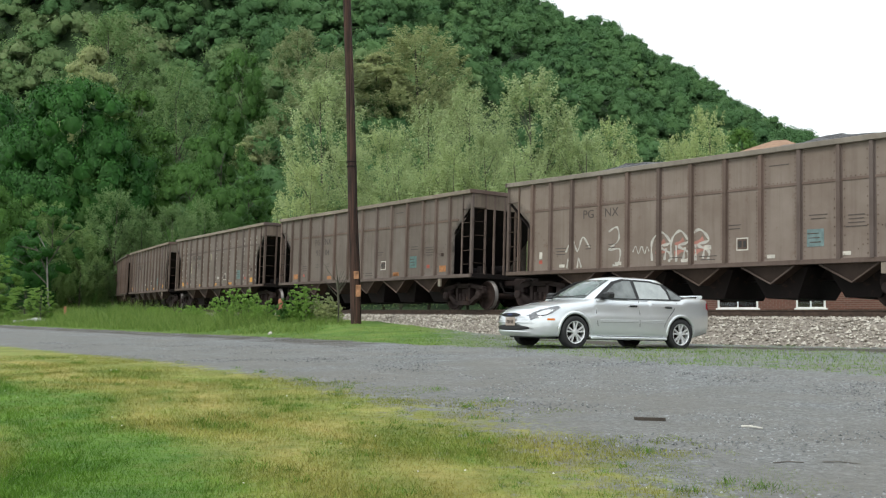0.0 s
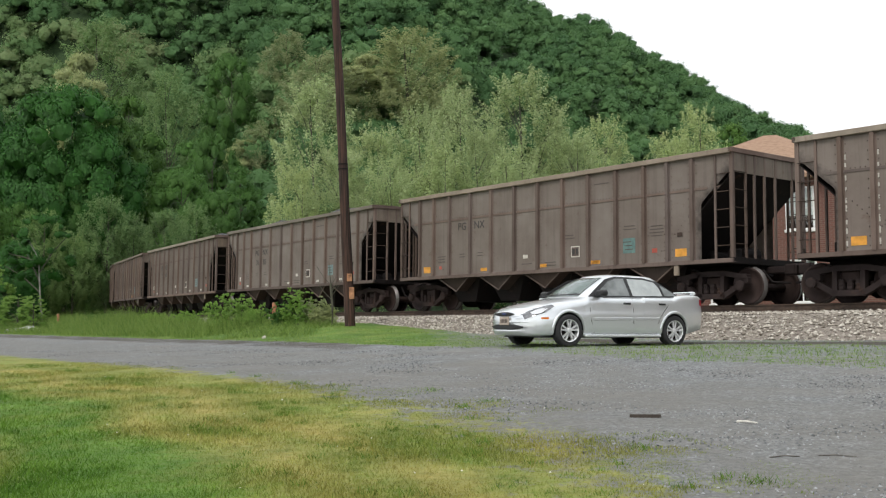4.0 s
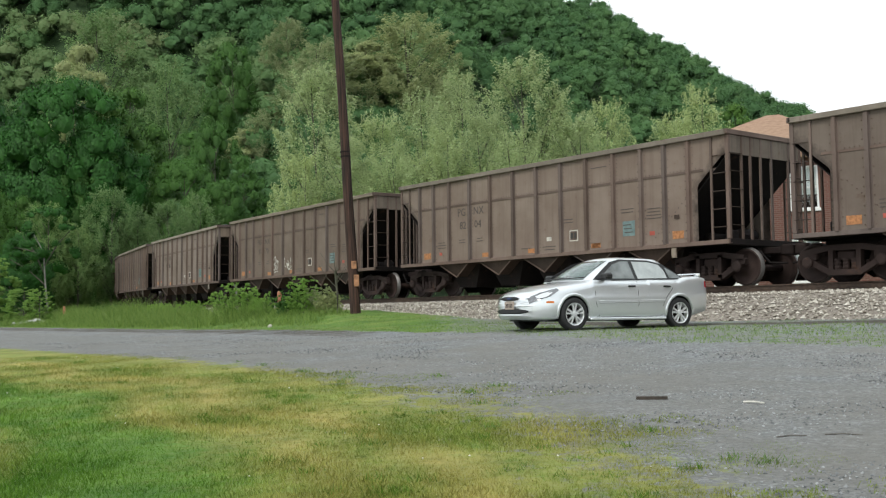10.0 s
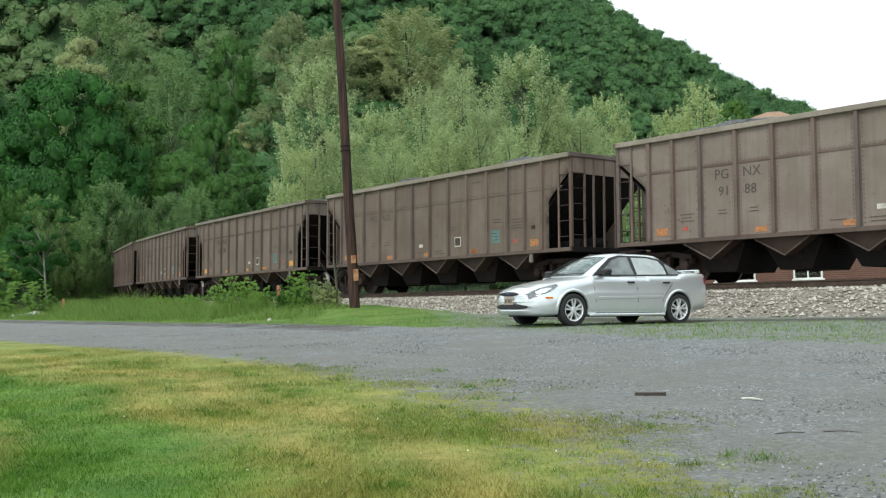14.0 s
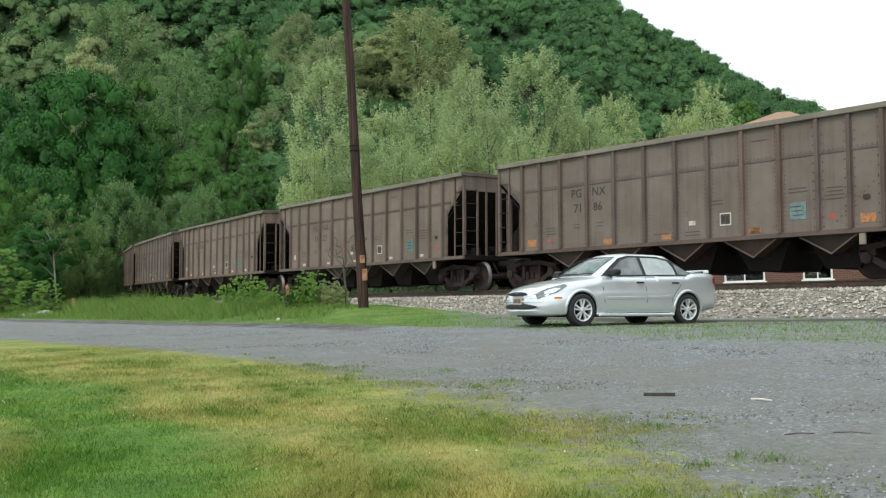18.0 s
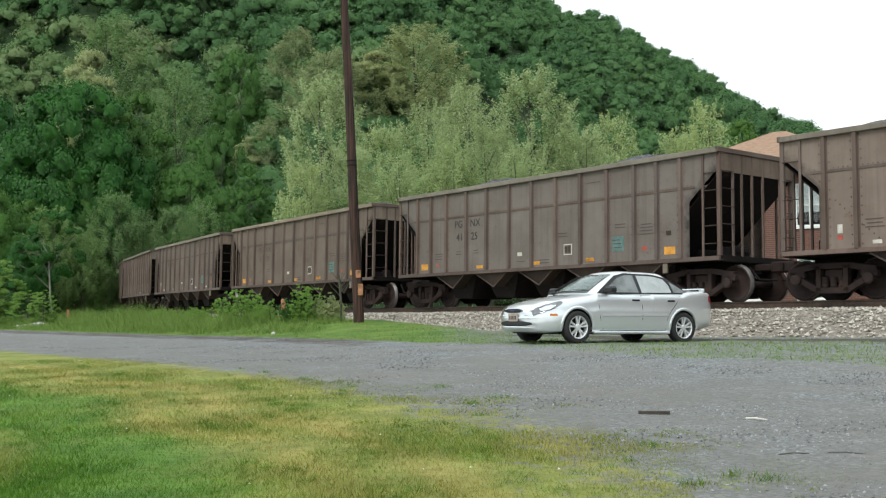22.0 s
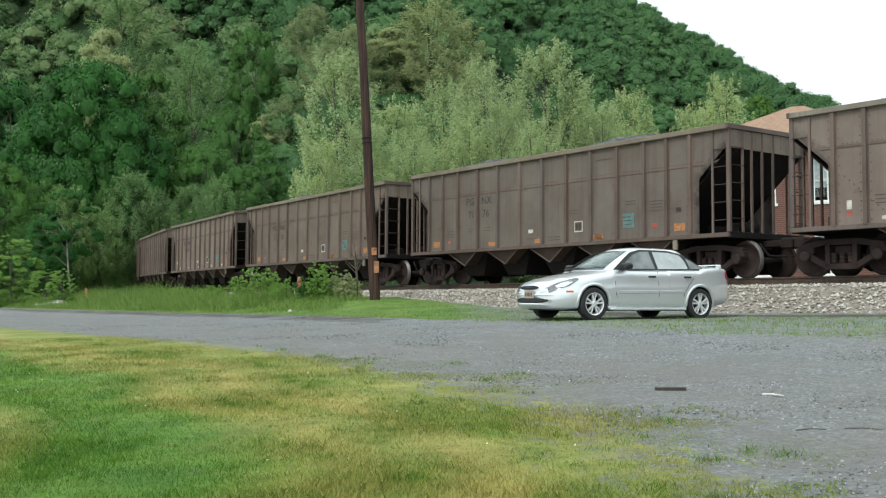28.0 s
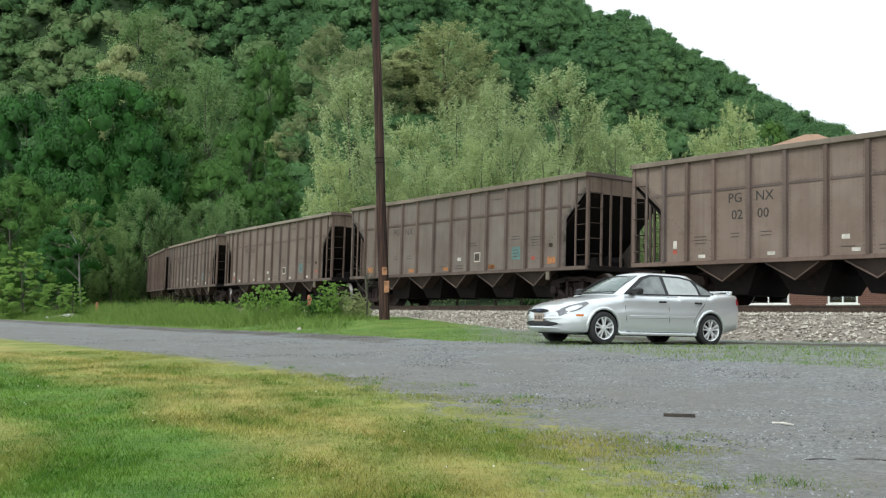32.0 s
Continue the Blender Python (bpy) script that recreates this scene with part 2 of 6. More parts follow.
# ---- the line of the railway ----
BASE, HEAD, BEND, S1, S2, S3 = Vector((5.0, 29.54)), radians(48.96), 0.005366, -6.76, 82.0, 190.0
RAIL_Z, BANK = 0.75, radians(2.2)
BEND2 = -0.0085


def arc(pos, d, k, u):
    n = Vector((d.y, -d.x))
    a = k * u
    return pos + d * (math.sin(a) / k) + n * ((1 - math.cos(a)) / k), d * math.cos(a) + n * math.sin(a)


def line_at(s):
    """Centre of the track and its heading (away from the camera) at station s."""
    d = Vector((-math.cos(HEAD), math.sin(HEAD)))
    if s <= S1:
        return BASE + d * s, d
    p = BASE + d * S1
    p2, d2 = arc(p, d, BEND, min(s, S2) - S1)
    if s <= S2:
        return p2, d2
    p3, d3 = arc(p2, d2, BEND2, min(s, S3) - S2)
    return (p3, d3) if s <= S3 else (p3 + d3 * (s - S3), d3)


def on_track(s, off, z):
    """A point beside the track: off is towards the far side, z above the rails, leaning with the bank."""
    p, d = line_at(s)
    lat = off * math.cos(BANK) + z * math.sin(BANK)
    return p.x + d.y * lat, p.y - d.x * lat, RAIL_Z + z * math.cos(BANK) - off * math.sin(BANK)


LINE = np.array([tuple(line_at(s)[0]) for s in np.arange(-400, 560, 4.0)])


def smooth01(x):
    x = np.clip(x, 0, 1)
    return x * x * (3 - 2 * x)


def to_line(x, y):
    """Distance of places (arrays) from the track's centre, negative on the camera's side, and the station."""
    x, y = np.asarray(x, float), np.asarray(y, float)
    best = np.full(x.shape, 1e9)
    side, stat = np.zeros(x.shape), np.zeros(x.shape)
    for i in range(len(LINE) - 1):
        a, d = LINE[i], LINE[i + 1] - LINE[i]
        ln = math.hypot(*d)
        d = d / ln
        t = np.clip((x - a[0]) * d[0] + (y - a[1]) * d[1], 0, ln)
        ex, ey = x - a[0] - t * d[0], y - a[1] - t * d[1]
        r = np.hypot(ex, ey)
        m = r < best
        best = np.where(m, r, best)
        side = np.where(m, np.where(ex * d[1] - ey * d[0] > 0, r, -r), side)
        stat = np.where(m, -400 + 4.0 * i + t, stat)
    return side, stat


# the ridge: bearing (x over y) and how steeply its line stands against the sky
RIDGE_B = [-2.0, -0.6, -0.3, -0.1, 0.0, 0.06, 0.10, 0.135, 0.161, 0.182, 0.198, 0.224, 0.264, 0.280, 0.301, 0.320, 0.341, 0.349, 0.367, 0.402, 0.6, 2.0]
RIDGE_E = [0.584, 0.584, 0.544, 0.414, 0.354, 0.321, 0.298, 0.285, 0.276, 0.267, 0.251, 0.239, 0.2157, 0.2046, 0.1914, 0.1832, 0.1771, 0.1699, 0.1473, 0.101, 0.02, 0.0]
TREE_H = 9.5


def hill(x, y, side):
    """Wooded hillside: rises from a foot line beyond the track to a ridge that falls to the right."""
    h = np.maximum(np.interp(x / np.maximum(y, 60), RIDGE_B, RIDGE_E) * np.clip(y, 60, 320) - TREE_H, 0)
    w = smooth01((-6 - x) / 44)
    u = np.clip((y - 92) / 208 * (1 - w) + (side - 9) / 165 * w, 0, 1)
    back = 1 - 0.5 * smooth01((y - 420) / 300)
    return h * np.sin(u * math.pi / 2) ** 1.25 * back * smooth01((np.abs(side) - 8) / 12)


def ground_z(x, y):
    x, y = np.asarray(x, float), np.asarray(y, float)
    side, stat = to_line(x, y)
    near = 0.07 - 0.32 * (1 - smooth01((np.hypot(x, y) - 3) / 15))
    # the verge tips a little under the parked car
    along = (x - 3.09) * 0.875 + (y - 20.89) * 0.485
    near = near - 0.042 * along * np.exp(-((x - 3.09) ** 2 + (y - 20.89) ** 2) / 7.0)
    # grassy bank between road and track, towards the far end
    bank = 0.38 * smooth01((side + 8.0) / 3.5) * smooth01((stat + 1) / 12) * (side < 6)
    bed = 0.42 * smooth01((3.7 - np.abs(side)) / 2.0)
    far = 0.25 * smooth01(side / 6)
    return np.where(side > 3, np.maximum(near + bed, far) + hill(x, y, side), near + np.maximum(bank, bed))


def z_at(x, y):
    return float(ground_z(np.array([x]), np.array([y]))[0])


# ---- ground ----
LAWN_EDGE = [(-10.96, 24.96), (-6.22, 18.82), (-3.38, 15.21), (-1.92, 13.62), (-1.00, 12.29), (-0.07, 10.97), (0.71, 9.67), (1.19, 8.36), (1.51, 7.33), (1.72, 6.38), (1.82, 5.47)]
ROAD_FAR = [(-23.53, 53.64), (-9.54, 34.65), (-4.85, 29.07), (-1.40, 23.92), (0.96, 19.59), (1.81, 17.58), (3.25, 15.45), (4.50, 14.18), (5.31, 13.06)]


def beyond(poly, x, y, extend=200.0):
    """Signed distance (arrays) from an open polyline; positive on its left going along it."""
    p = [Vector(a) for a in poly]
    p.insert(0, p[0] + (p[0] - p[1]).normalized() * extend)
    p.append(p[-1] + (p[-1] - p[-2]).normalized() * extend)
    best, sgn = np.full(np.shape(x), 1e9), np.ones(np.shape(x))
    for a, b in zip(p, p[1:]):
        d = (b - a)
        ln = d.length
        d = d / ln
        t = np.clip((x - a.x) * d.x + (y - a.y) * d.y, 0, ln)
        ex, ey = x - a.x - t * d.x, y - a.y - t * d.y
        r = np.hypot(ex, ey)
        m = r < best
        best = np.where(m, r, best)
        sgn = np.where(m, np.sign(d.x * ey - d.y * ex), sgn)
    return best * sgn


def zones(x, y):
    """How much gravel lies at places (arrays): 1 road and yard, 0 turf."""
    lawn = -beyond(LAWN_EDGE, x, y)
    far = beyond(ROAD_FAR, x, y)
    wid = np.clip(np.hypot(x, y) * 0.012, 0.1, 0.4)
    wide_right = np.clip((x + 5.0) / 5, 0.25, 1.0) * 2.2
    road = smooth01(0.5 - lawn / (wid + wide_right) * 0.5) * smooth01(0.5 - far / (wid * 2 + 0.25))
    # thin patchy turf mixed with stones beside the parked car
    patchy = 0.40 * smooth01(far / 0.3 + 0.5) * smooth01((x + 2.5) / 4)
    return np.maximum(road, patchy)


def swaths(x, y):
    """How straw-coloured the turf is at places (arrays): mown bands that follow the lawn's edge."""
    lawn = -beyond(LAWN_EDGE, x, y)
    wob = np.sin(0.9 * x + 1.4 * np.sin(0.7 * y)) * np.sin(0.8 * y + 1.1 * np.sin(1.3 * x))
    return np.interp(lawn + 0.35 * wob, [-1.0, 0.0, 0.5, 1.3, 2.0, 2.35, 2.7, 3.1, 3.4, 4.2, 4.7, 5.3, 6.0, 7.0, 8.0, 9.5], [0.4, 0.5, 0.72, 0.5, 0.98, 0.55, 0.8, 0.32, 0.12, 0.08, 0.55, 0.45, 0.05, 0.4, 0.1, 0.35])


def turf_colour(m, p):
    """Mown spring turf: green and straw-yellow patches in mown bands, with darker tufts."""
    mid, fine = m.noise(p, 1.3, 5), m.noise(p, 14, 6)
    broad, tuft = m.noise(p, 0.7, 4), m.noise(p, 3.6, 5, 0.6)
    green = m.ramp(mid, [(0.34, (0.054, 0.13, 0.012)), (0.7, (0.124, 0.226, 0.031))])
    straw = m.ramp(mid, [(0.34, (0.205, 0.195, 0.044)), (0.7, (0.39, 0.33, 0.108))])
    f = m.math("ADD", m.attr("worn"), m.math("MULTIPLY", m.math("SUBTRACT", broad, 0.5), 0.8))
    f = m.math("ADD", f, m.math("MULTIPLY", m.math("SUBTRACT", tuft, 0.5), 0.9))
    f = m.math("ADD", f, m.math("MULTIPLY", m.math("SUBTRACT", fine, 0.5), 0.6))
    c = m.mix(m.ramp(f, [(0.12, 0.0), (0.95, 1.0)]), green, straw)
    c = m.mix(m.math("MULTIPLY", m.ramp(tuft, [(0.54, 0.0), (0.70, 1.0)]), 0.5), c, (0.045, 0.115, 0.014))
    return m.mix(m.math("MULTIPLY", m.ramp(fine, [(0.5, 0.0), (0.75, 1.0)]), 0.3), c, (0.05, 0.08, 0.016)), mid, fine


def ground_material():
    m = Mat("turf_and_gravel", 0.95)
    m.b.inputs["Specular IOR Level"].default_value = 0.45
    p = m.place()
    turf, mid, fine = turf_colour(m, p)
    grit, grit2, broad = m.cells(p, 38, "Color"), m.cells(p, 11), m.noise(p, 0.5, 4)
    stone = m.ramp(grit, [(0.1, (0.09, 0.099, 0.103)), (0.5, (0.19, 0.206, 0.212)), (0.9, (0.39, 0.412, 0.42))])
    stone = m.mix(m.ramp(fine, [(0.35, 0.0), (0.7, 0.4)]), stone, (0.16, 0.163, 0.168))
    stone = m.mix(m.ramp(broad, [(0.42, 0.0), (0.66, 0.65)]), stone, (0.205, 0.193, 0.172))
    stone = m.mix(m.math("MULTIPLY", m.ramp(m.noise(m.place((0.25, 1.2, 1)), 1.1, 4), [(0.5, 0.0), (0.75, 1.0)]), 0.45), stone, (0.12, 0.118, 0.115))
    stone = m.mix(m.math("MULTIPLY", m.ramp(m.noise(p, 5.5, 6, 0.7), [(0.42, 1.0), (0.58, 0.0)]), 0.35), stone, (0.09, 0.093, 0.095))
    dust = m.math("MULTIPLY", m.attr("dust"), m.ramp(m.noise(p, 1.1, 6), [(0.3, 0.25), (0.6, 1.0)]))
    stone = m.mix(m.math("MULTIPLY", dust, 0.75), stone, m.mix(fine, (0.108, 0.105, 0.096), (0.18, 0.175, 0.158)))
    f = m.math("ADD", m.attr("road"), m.math("MULTIPLY", m.math("SUBTRACT", m.noise(p, 4.5, 8, 0.75), 0.5), 1.5))
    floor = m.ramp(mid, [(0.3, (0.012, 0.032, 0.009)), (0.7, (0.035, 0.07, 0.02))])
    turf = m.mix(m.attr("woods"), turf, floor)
    # dark brown bands along the road's far edge and the ballast foot
    dark_band = m.ramp(fine, [(0.3, (0.034, 0.029, 0.024)), (0.7, (0.09, 0.076, 0.061))])
    c = m.mix(m.ramp(f, [(0.22, 0.0), (0.42, 1.0)]), turf, stone)
    g = m.math("ADD", m.attr("dark_band"), m.math("MULTIPLY", m.math("SUBTRACT", mid, 0.5), 1.2))
    m.color(m.mix(m.ramp(g, [(0.4, 0.0), (0.7, 0.9)]), c, dark_band))
    m.bump(m.math("ADD", grit2, m.math("MULTIPLY", fine, 1.5)), 0.8, 0.03)
    return m.m


def build_ground():
    # fine near the camera, wider further out
    def steps(lo, hi, fine_lo, fine_hi, d):
        v = list(np.arange(fine_lo, fine_hi, d))
        g, x = d, fine_hi
        while x < hi:
            v.append(x)
            g = min(g * 1.12, 40)
            x += g
        v.append(hi)
        g, x = d, fine_lo
        while x > lo:
            g = min(g * 1.12, 40)
            x -= g
            v.append(x)
        return np.array(sorted(v))
    xs, ys = steps(-1500, 1500, -16, 16, 0.26), steps(-1500, 1500, 2, 46, 0.26)
    gx, gy = np.meshgrid(xs, ys)
    x, y = gx.ravel(), gy.ravel()
    z = ground_z(x, y)
    rnd = np.array([noise.noise((a * 0.8, b * 0.8, 0)) for a, b in zip(x, y)])
    z = z + rnd * np.where(np.hypot(x, y) < 60, 0.025, 0.0)
    nx, ny = len(xs), len(ys)
    i = np.arange(nx * ny).reshape(ny, nx)
    f = np.stack([i[:-1, :-1], i[:-1, 1:], i[1:, 1:], i[1:, :-1]], -1).reshape(-1, 4)
    me = mesh_of("ground", np.stack([x, y, z], 1).tolist(), f.tolist(), ground_material(), True)
    side, stat = to_line(x, y)
    road = zones(x, y)
    for name, val in (("road", road - 2 * smooth01((side - 9) / 8)), ("worn", swaths(x, y) - 0.2 * smooth01(beyond(ROAD_FAR, x, y) / 0.4 + 0.3)), ("dust", smooth01(1.2 - beyond(LAWN_EDGE, x, y) / 6.5)), ("woods", smooth01((side - 9) / 8)), ("dark_band", smooth01(1 - np.abs(side + 4.9) / 1.1) * smooth01((3 - stat) / 5) + 0.66 * smooth01(1.3 - np.abs(beyond(ROAD_FAR, x, y) + 0.8) / 1.5) * smooth01((-x) / 3))):
        a = me.attributes.new(name, "FLOAT", "POINT")
        a.data.foreach_set("value", val.astype(np.float32))
    return tagged(new("ground", me), "mown lawn, grey gravel road and grassy verge", "ground", kind="structure")


ground = build_ground()

# ---- track ----
def stone_material(name, a, b, c):
    m = Mat(name, 0.9)
    col = m.ramp(m.by_island(), [(0.0, a), (0.5, b), (1.0, c)])
    n = m.noise(m.place(), 30, 5)
    m.color(m.mix(m.math("MULTIPLY", n, 0.5), col, tuple(0.6 * v for v in b))).bump(n, 0.4, 0.01)
    return m.m


M_BALLAST = stone_material("ballast_stone", (0.15, 0.125, 0.10), (0.41, 0.375, 0.32), (0.70, 0.66, 0.59))


def rocks(name, pts, size, mat, seed=3):
    """Many small angular stones as one mesh: skewed octahedra at the places pts."""
    rng = np.random.default_rng(seed)
    n = len(pts)
    base = np.array([(1, 0, 0), (0, 1, 0), (-1, 0, 0), (0, -1, 0), (0, 0, 1), (0, 0, -1)], float)
    v = base[None] * rng.uniform(0.55, 1.25, (n, 6, 1)) + rng.normal(0, 0.16, (n, 6, 3))
    v = v * (size * rng.uniform(0.55, 1.4, (n, 1, 1)))
    a = rng.uniform(0, 6.28, n)
    c, s = np.cos(a)[:, None], np.sin(a)[:, None]
    x, y = v[..., 0] * c - v[..., 1] * s, v[..., 0] * s + v[..., 1] * c
    v = np.stack([x, y, v[..., 2] * 0.8], -1) + np.asarray(pts)[:, None, :]
    f = np.array([(0, 1, 4), (1, 2, 4), (2, 3, 4), (3, 0, 4), (1, 0, 5), (2, 1, 5), (3, 2, 5), (0, 3, 5)])
    f = (f[None] + 6 * np.arange(n)[:, None, None]).reshape(-1, 3)
    return mesh_of(name, v.reshape(-1, 3).tolist(), f.tolist(), mat)


def build_ballast():
    sec = [(-4.05, -0.12), (-3.2, 0.28), (-2.35, 0.555), (-1.6, 0.575), (1.6, 0.575), (2.35, 0.555), (3.2, 0.28), (4.05, 0.0)]
    vs, fs = [], []
    st = list(np.arange(-380, -16, 8.0)) + list(np.arange(-16, 60, 1.0)) + list(np.arange(60, 520, 5.0))
    for k, s in enumerate(st):
        p, d = line_at(s)
        for off, z in sec:
            w = 0.03 * noise.noise((s * 0.7, off, 1))
            vs.append((p.x + d.y * off, p.y - d.x * off, z + w))
        if k:
            for j in range(len(sec) - 1):
                a = (k - 1) * len(sec) + j
                fs.append((a, a + 1, a + 1 + len(sec), a + len(sec)))
    m = Mat("ballast_bed", 0.95)
    p = m.place()
    g = m.cells(p, 17, "Color")
    m.color(m.mix(0.55, m.ramp(g, [(0.1, (0.18, 0.155, 0.13)), (0.9, (0.42, 0.38, 0.33))]), (0.2, 0.175, 0.15))).bump(m.cells(p, 17), 1.0, 0.04)
    bed = tagged(new("ballast", mesh_of("ballast", vs, fs, m.m)), "pale crushed-stone ballast under the railway track", "ballast", kind="structure")
    rng = np.random.default_rng(5)
    pts = []
    for s, off in zip(rng.uniform(-22, 30, 24000), rng.uniform(-4.15, -1.2, 24000)):
        p, d = line_at(s)
        z = np.interp(off, [a for a, _ in sec], [b for _, b in sec])
        pts.append((p.x + d.y * off, p.y - d.x * off, z + rng.uniform(0.0, 0.03)))
    st = new("ballast_stones", rocks("ballast_stones", pts, 0.04, M_BALLAST))
    tagged(st, "loose angular ballast stones along the track shoulder", "stones", kind="stuff")


def sweep(name, sec, st, mat, shift=0.0):
    vs, fs, n = [], [], len(sec)
    for k, s in enumerate(st):
        for off, z in sec:
            vs.append(on_track(s, off + shift, z))
        if k:
            for j in range(n):
                a, b = (k - 1) * n + j, (k - 1) * n + (j + 1) % n
                fs.append((a, b, b + n, a + n))
    return mesh_of(name, vs, fs, mat)


def build_rails():
    m = Mat("rusty_rail", 0.6, 0.5)
    nz = m.noise(m.place(), 8, 5)
    m.color(m.ramp(nz, [(0.3, (0.05, 0.034, 0.026)), (0.7, (0.11, 0.075, 0.055))])).bump(nz, 0.2, 0.005)
    sec = [(-0.075, -0.178), (0.075, -0.178), (0.075, -0.162), (0.012, -0.14), (0.012, -0.045), (0.037, -0.035), (0.037, -0.006), (0.028, 0.0), (-0.028, 0.0), (-0.037, -0.006), (-0.037, -0.035), (-0.012, -0.045), (-0.012, -0.14), (-0.075, -0.162)]
    st = list(np.arange(-380, -20, 10.0)) + list(np.arange(-20, 90, 2.0)) + list(np.arange(90, 520, 5.0))
    for sh in (-0.755, 0.755):
        tagged(new("rail", sweep("rail", sec, st, m.m, sh)), "rust-brown steel rail on wooden sleepers", "rail", "rails of the track", "structure")
    w = plain("creosoted_sleeper", (0.055, 0.045, 0.038), 0.9, vary=0.35, scale=9)
    bm = bmesh.new()
    bm_box(bm, -0.115, 0.115, -1.3, 1.3, -0.36, -0.179, 0.012)
    me = finish("sleeper", bm, w)
    tr = tagged(new("sleepers"), "dark creosoted wooden sleepers under the rails", "sleepers", kind="structure")
    for k in range(-24, 84):
        s = k * 0.53
        p, d = line_at(s)
        ob = new("sleeper", me)
        ob.parent = tr
        ob.matrix_basis = Matrix.Translation(on_track(s, 0, 0)) @ pose(0, 0, 0, 0, 0, math.degrees(math.atan2(d.y, d.x)) + random.uniform(-1, 1))


build_ballast()
build_rails()


# ---- grass and loose stones ----
def blades(name, pts, height, width, mat, lean=0.5, seed=8, attrs=None):
    """Grass blades: slim leaning triangles at the places pts; height may differ from blade to blade."""
    rng = np.random.default_rng(seed)
    pts = np.asarray(pts)
    n = len(pts)
    a, b = rng.uniform(0, 6.283, n), rng.uniform(0, 6.283, n)
    h = height * rng.uniform(0.5, 1.35, n)
    l = h * lean * rng.uniform(0.2, 1.3, n)
    s = np.stack([np.cos(a), np.sin(a), np.zeros(n)], 1) * width / 2
    base = pts - np.array([0, 0, 0.01])
    tip = pts + np.stack([np.cos(b) * l, np.sin(b) * l, h * 0.95], 1)
    v = np.stack([base - s, base + s, tip], 1)
    me = mesh_of(name, v.reshape(-1, 3).tolist(), np.arange(n * 3).reshape(-1, 3).tolist(), mat)
    for key, val in (attrs or {}).items():
        at = me.attributes.new(key, "FLOAT", "POINT")
        at.data.foreach_set("value", np.repeat(val, 3).astype(np.float32))
    return me


def build_grass():
    rng = np.random.default_rng(17)
    # lawn: denser towards the camera
    n = 420000
    r = 2.2 + 18 * rng.uniform(0, 1, n) ** 1.5
    az = rng.uniform(-0.50, 0.40, n)
    x, y = r * np.sin(az), r * np.cos(az)
    # thinner over the rest of the lawn
    r, az = 15 * np.sqrt(rng.uniform(0, 1, 160000)), rng.uniform(0, 6.283, 160000)
    rest = (r < 2.3) | ((az > 0.40) & (az < 5.78))
    x, y = np.concatenate([x, (r * np.sin(az))[rest]]), np.concatenate([y, (r * np.cos(az))[rest]])
    n = len(x)
    road = zones(x, y)
    clump = np.array([noise.noise((a * 1.6, b * 1.6, 4)) + 0.6 * noise.noise((a * 6.0, b * 6.0, 9)) for a, b in zip(x, y)])
    keep = (road < 0.72) & (clump > road * 1.7 - 0.95 + rng.uniform(-0.2, 0.2, n)) & (beyond(LAWN_EDGE, x, y) < 2.0)
    x, y = x[keep], y[keep]
    m = Mat("lawn_blades", 0.8)
    m.b.inputs["Specular IOR Level"].default_value = 0.1
    c, mid, fine = turf_colour(m, m.place())
    m.color(m.mix(1.0, c, m.ramp(m.by_island(), [(0.0, 0.8), (1.0, 1.3)]), "MULTIPLY"))
    # scattered taller tufts of clover and weeds
    k = rng.choice(len(x), 420)
    tx, ty = np.repeat(x[k], 45) + rng.normal(0, 0.05, 420 * 45), np.repeat(y[k], 45) + rng.normal(0, 0.05, 420 * 45)
    low = np.clip(0.45 + 0.5 * -beyond(LAWN_EDGE, x, y), 0.4, 1.0) * 0.032
    x, y, low = np.concatenate([x, tx]), np.concatenate([y, ty]), np.concatenate([low, np.full(len(tx), 0.05)])
    worn = swaths(x, y) - np.where(np.arange(len(x)) >= len(x) - len(tx), 0.5, 0.0)
    me = blades("lawn_grass", np.stack([x, y, ground_z(x, y)], 1), low, 0.0065, m.m, 1.1, attrs={"worn": worn})
    k = rng.choice(len(x), 90)
    fl = plain("clover_flower", (0.62, 0.62, 0.55), 0.8)
    tagged(new("clover_flowers", rocks("clover_flowers", np.stack([x[k], y[k], ground_z(x[k], y[k]) + 0.035], 1), 0.008, fl, 12)), "tiny white clover flowers scattered in the lawn", "flowers", kind="stuff")
    tagged(new("lawn_grass", me), "short mown green and straw-coloured lawn grass", "grass", kind="stuff")
    # verge: rank grass between road and ballast
    g = leaf_mat("verge_grass", (0.058, 0.125, 0.02), (0.27, 0.375, 0.095), 0.35, 0.0)
    n = 230000
    s, off = rng.uniform(-24, 75, n), rng.uniform(-14, -3.4, n)
    x, y = [], []
    for a, b in zip(s, off):
        p, d = line_at(a)
        x.append(p.x + d.y * b), y.append(p.y - d.x * b)
    x, y = np.array(x), np.array(y)
    far = beyond(ROAD_FAR, x, y)
    tall = smooth01((s - 2) / 12) * smooth01((far - 0.2) / 1.2)
    keep = (far > -0.15) & (off < np.where(s < -2, -5.3, -4.0) - 0.7 * rng.uniform(0, 1, n)) & (rng.uniform(0, 1, n) < 0.5 + 0.5 * tall) & (np.hypot(x - 3.1, y - 20.9) > 1.0)
    tuft = np.array([noise.noise((a * 0.55, b * 0.55, 2)) + 0.5 * noise.noise((a * 1.7, b * 1.7, 5)) for a, b in zip(x, y)])
    tall = tall * np.clip(0.55 + 1.5 * tuft, 0.08, 1.5)
    short, long = keep & (tall < 0.2), keep & (tall >= 0.2)
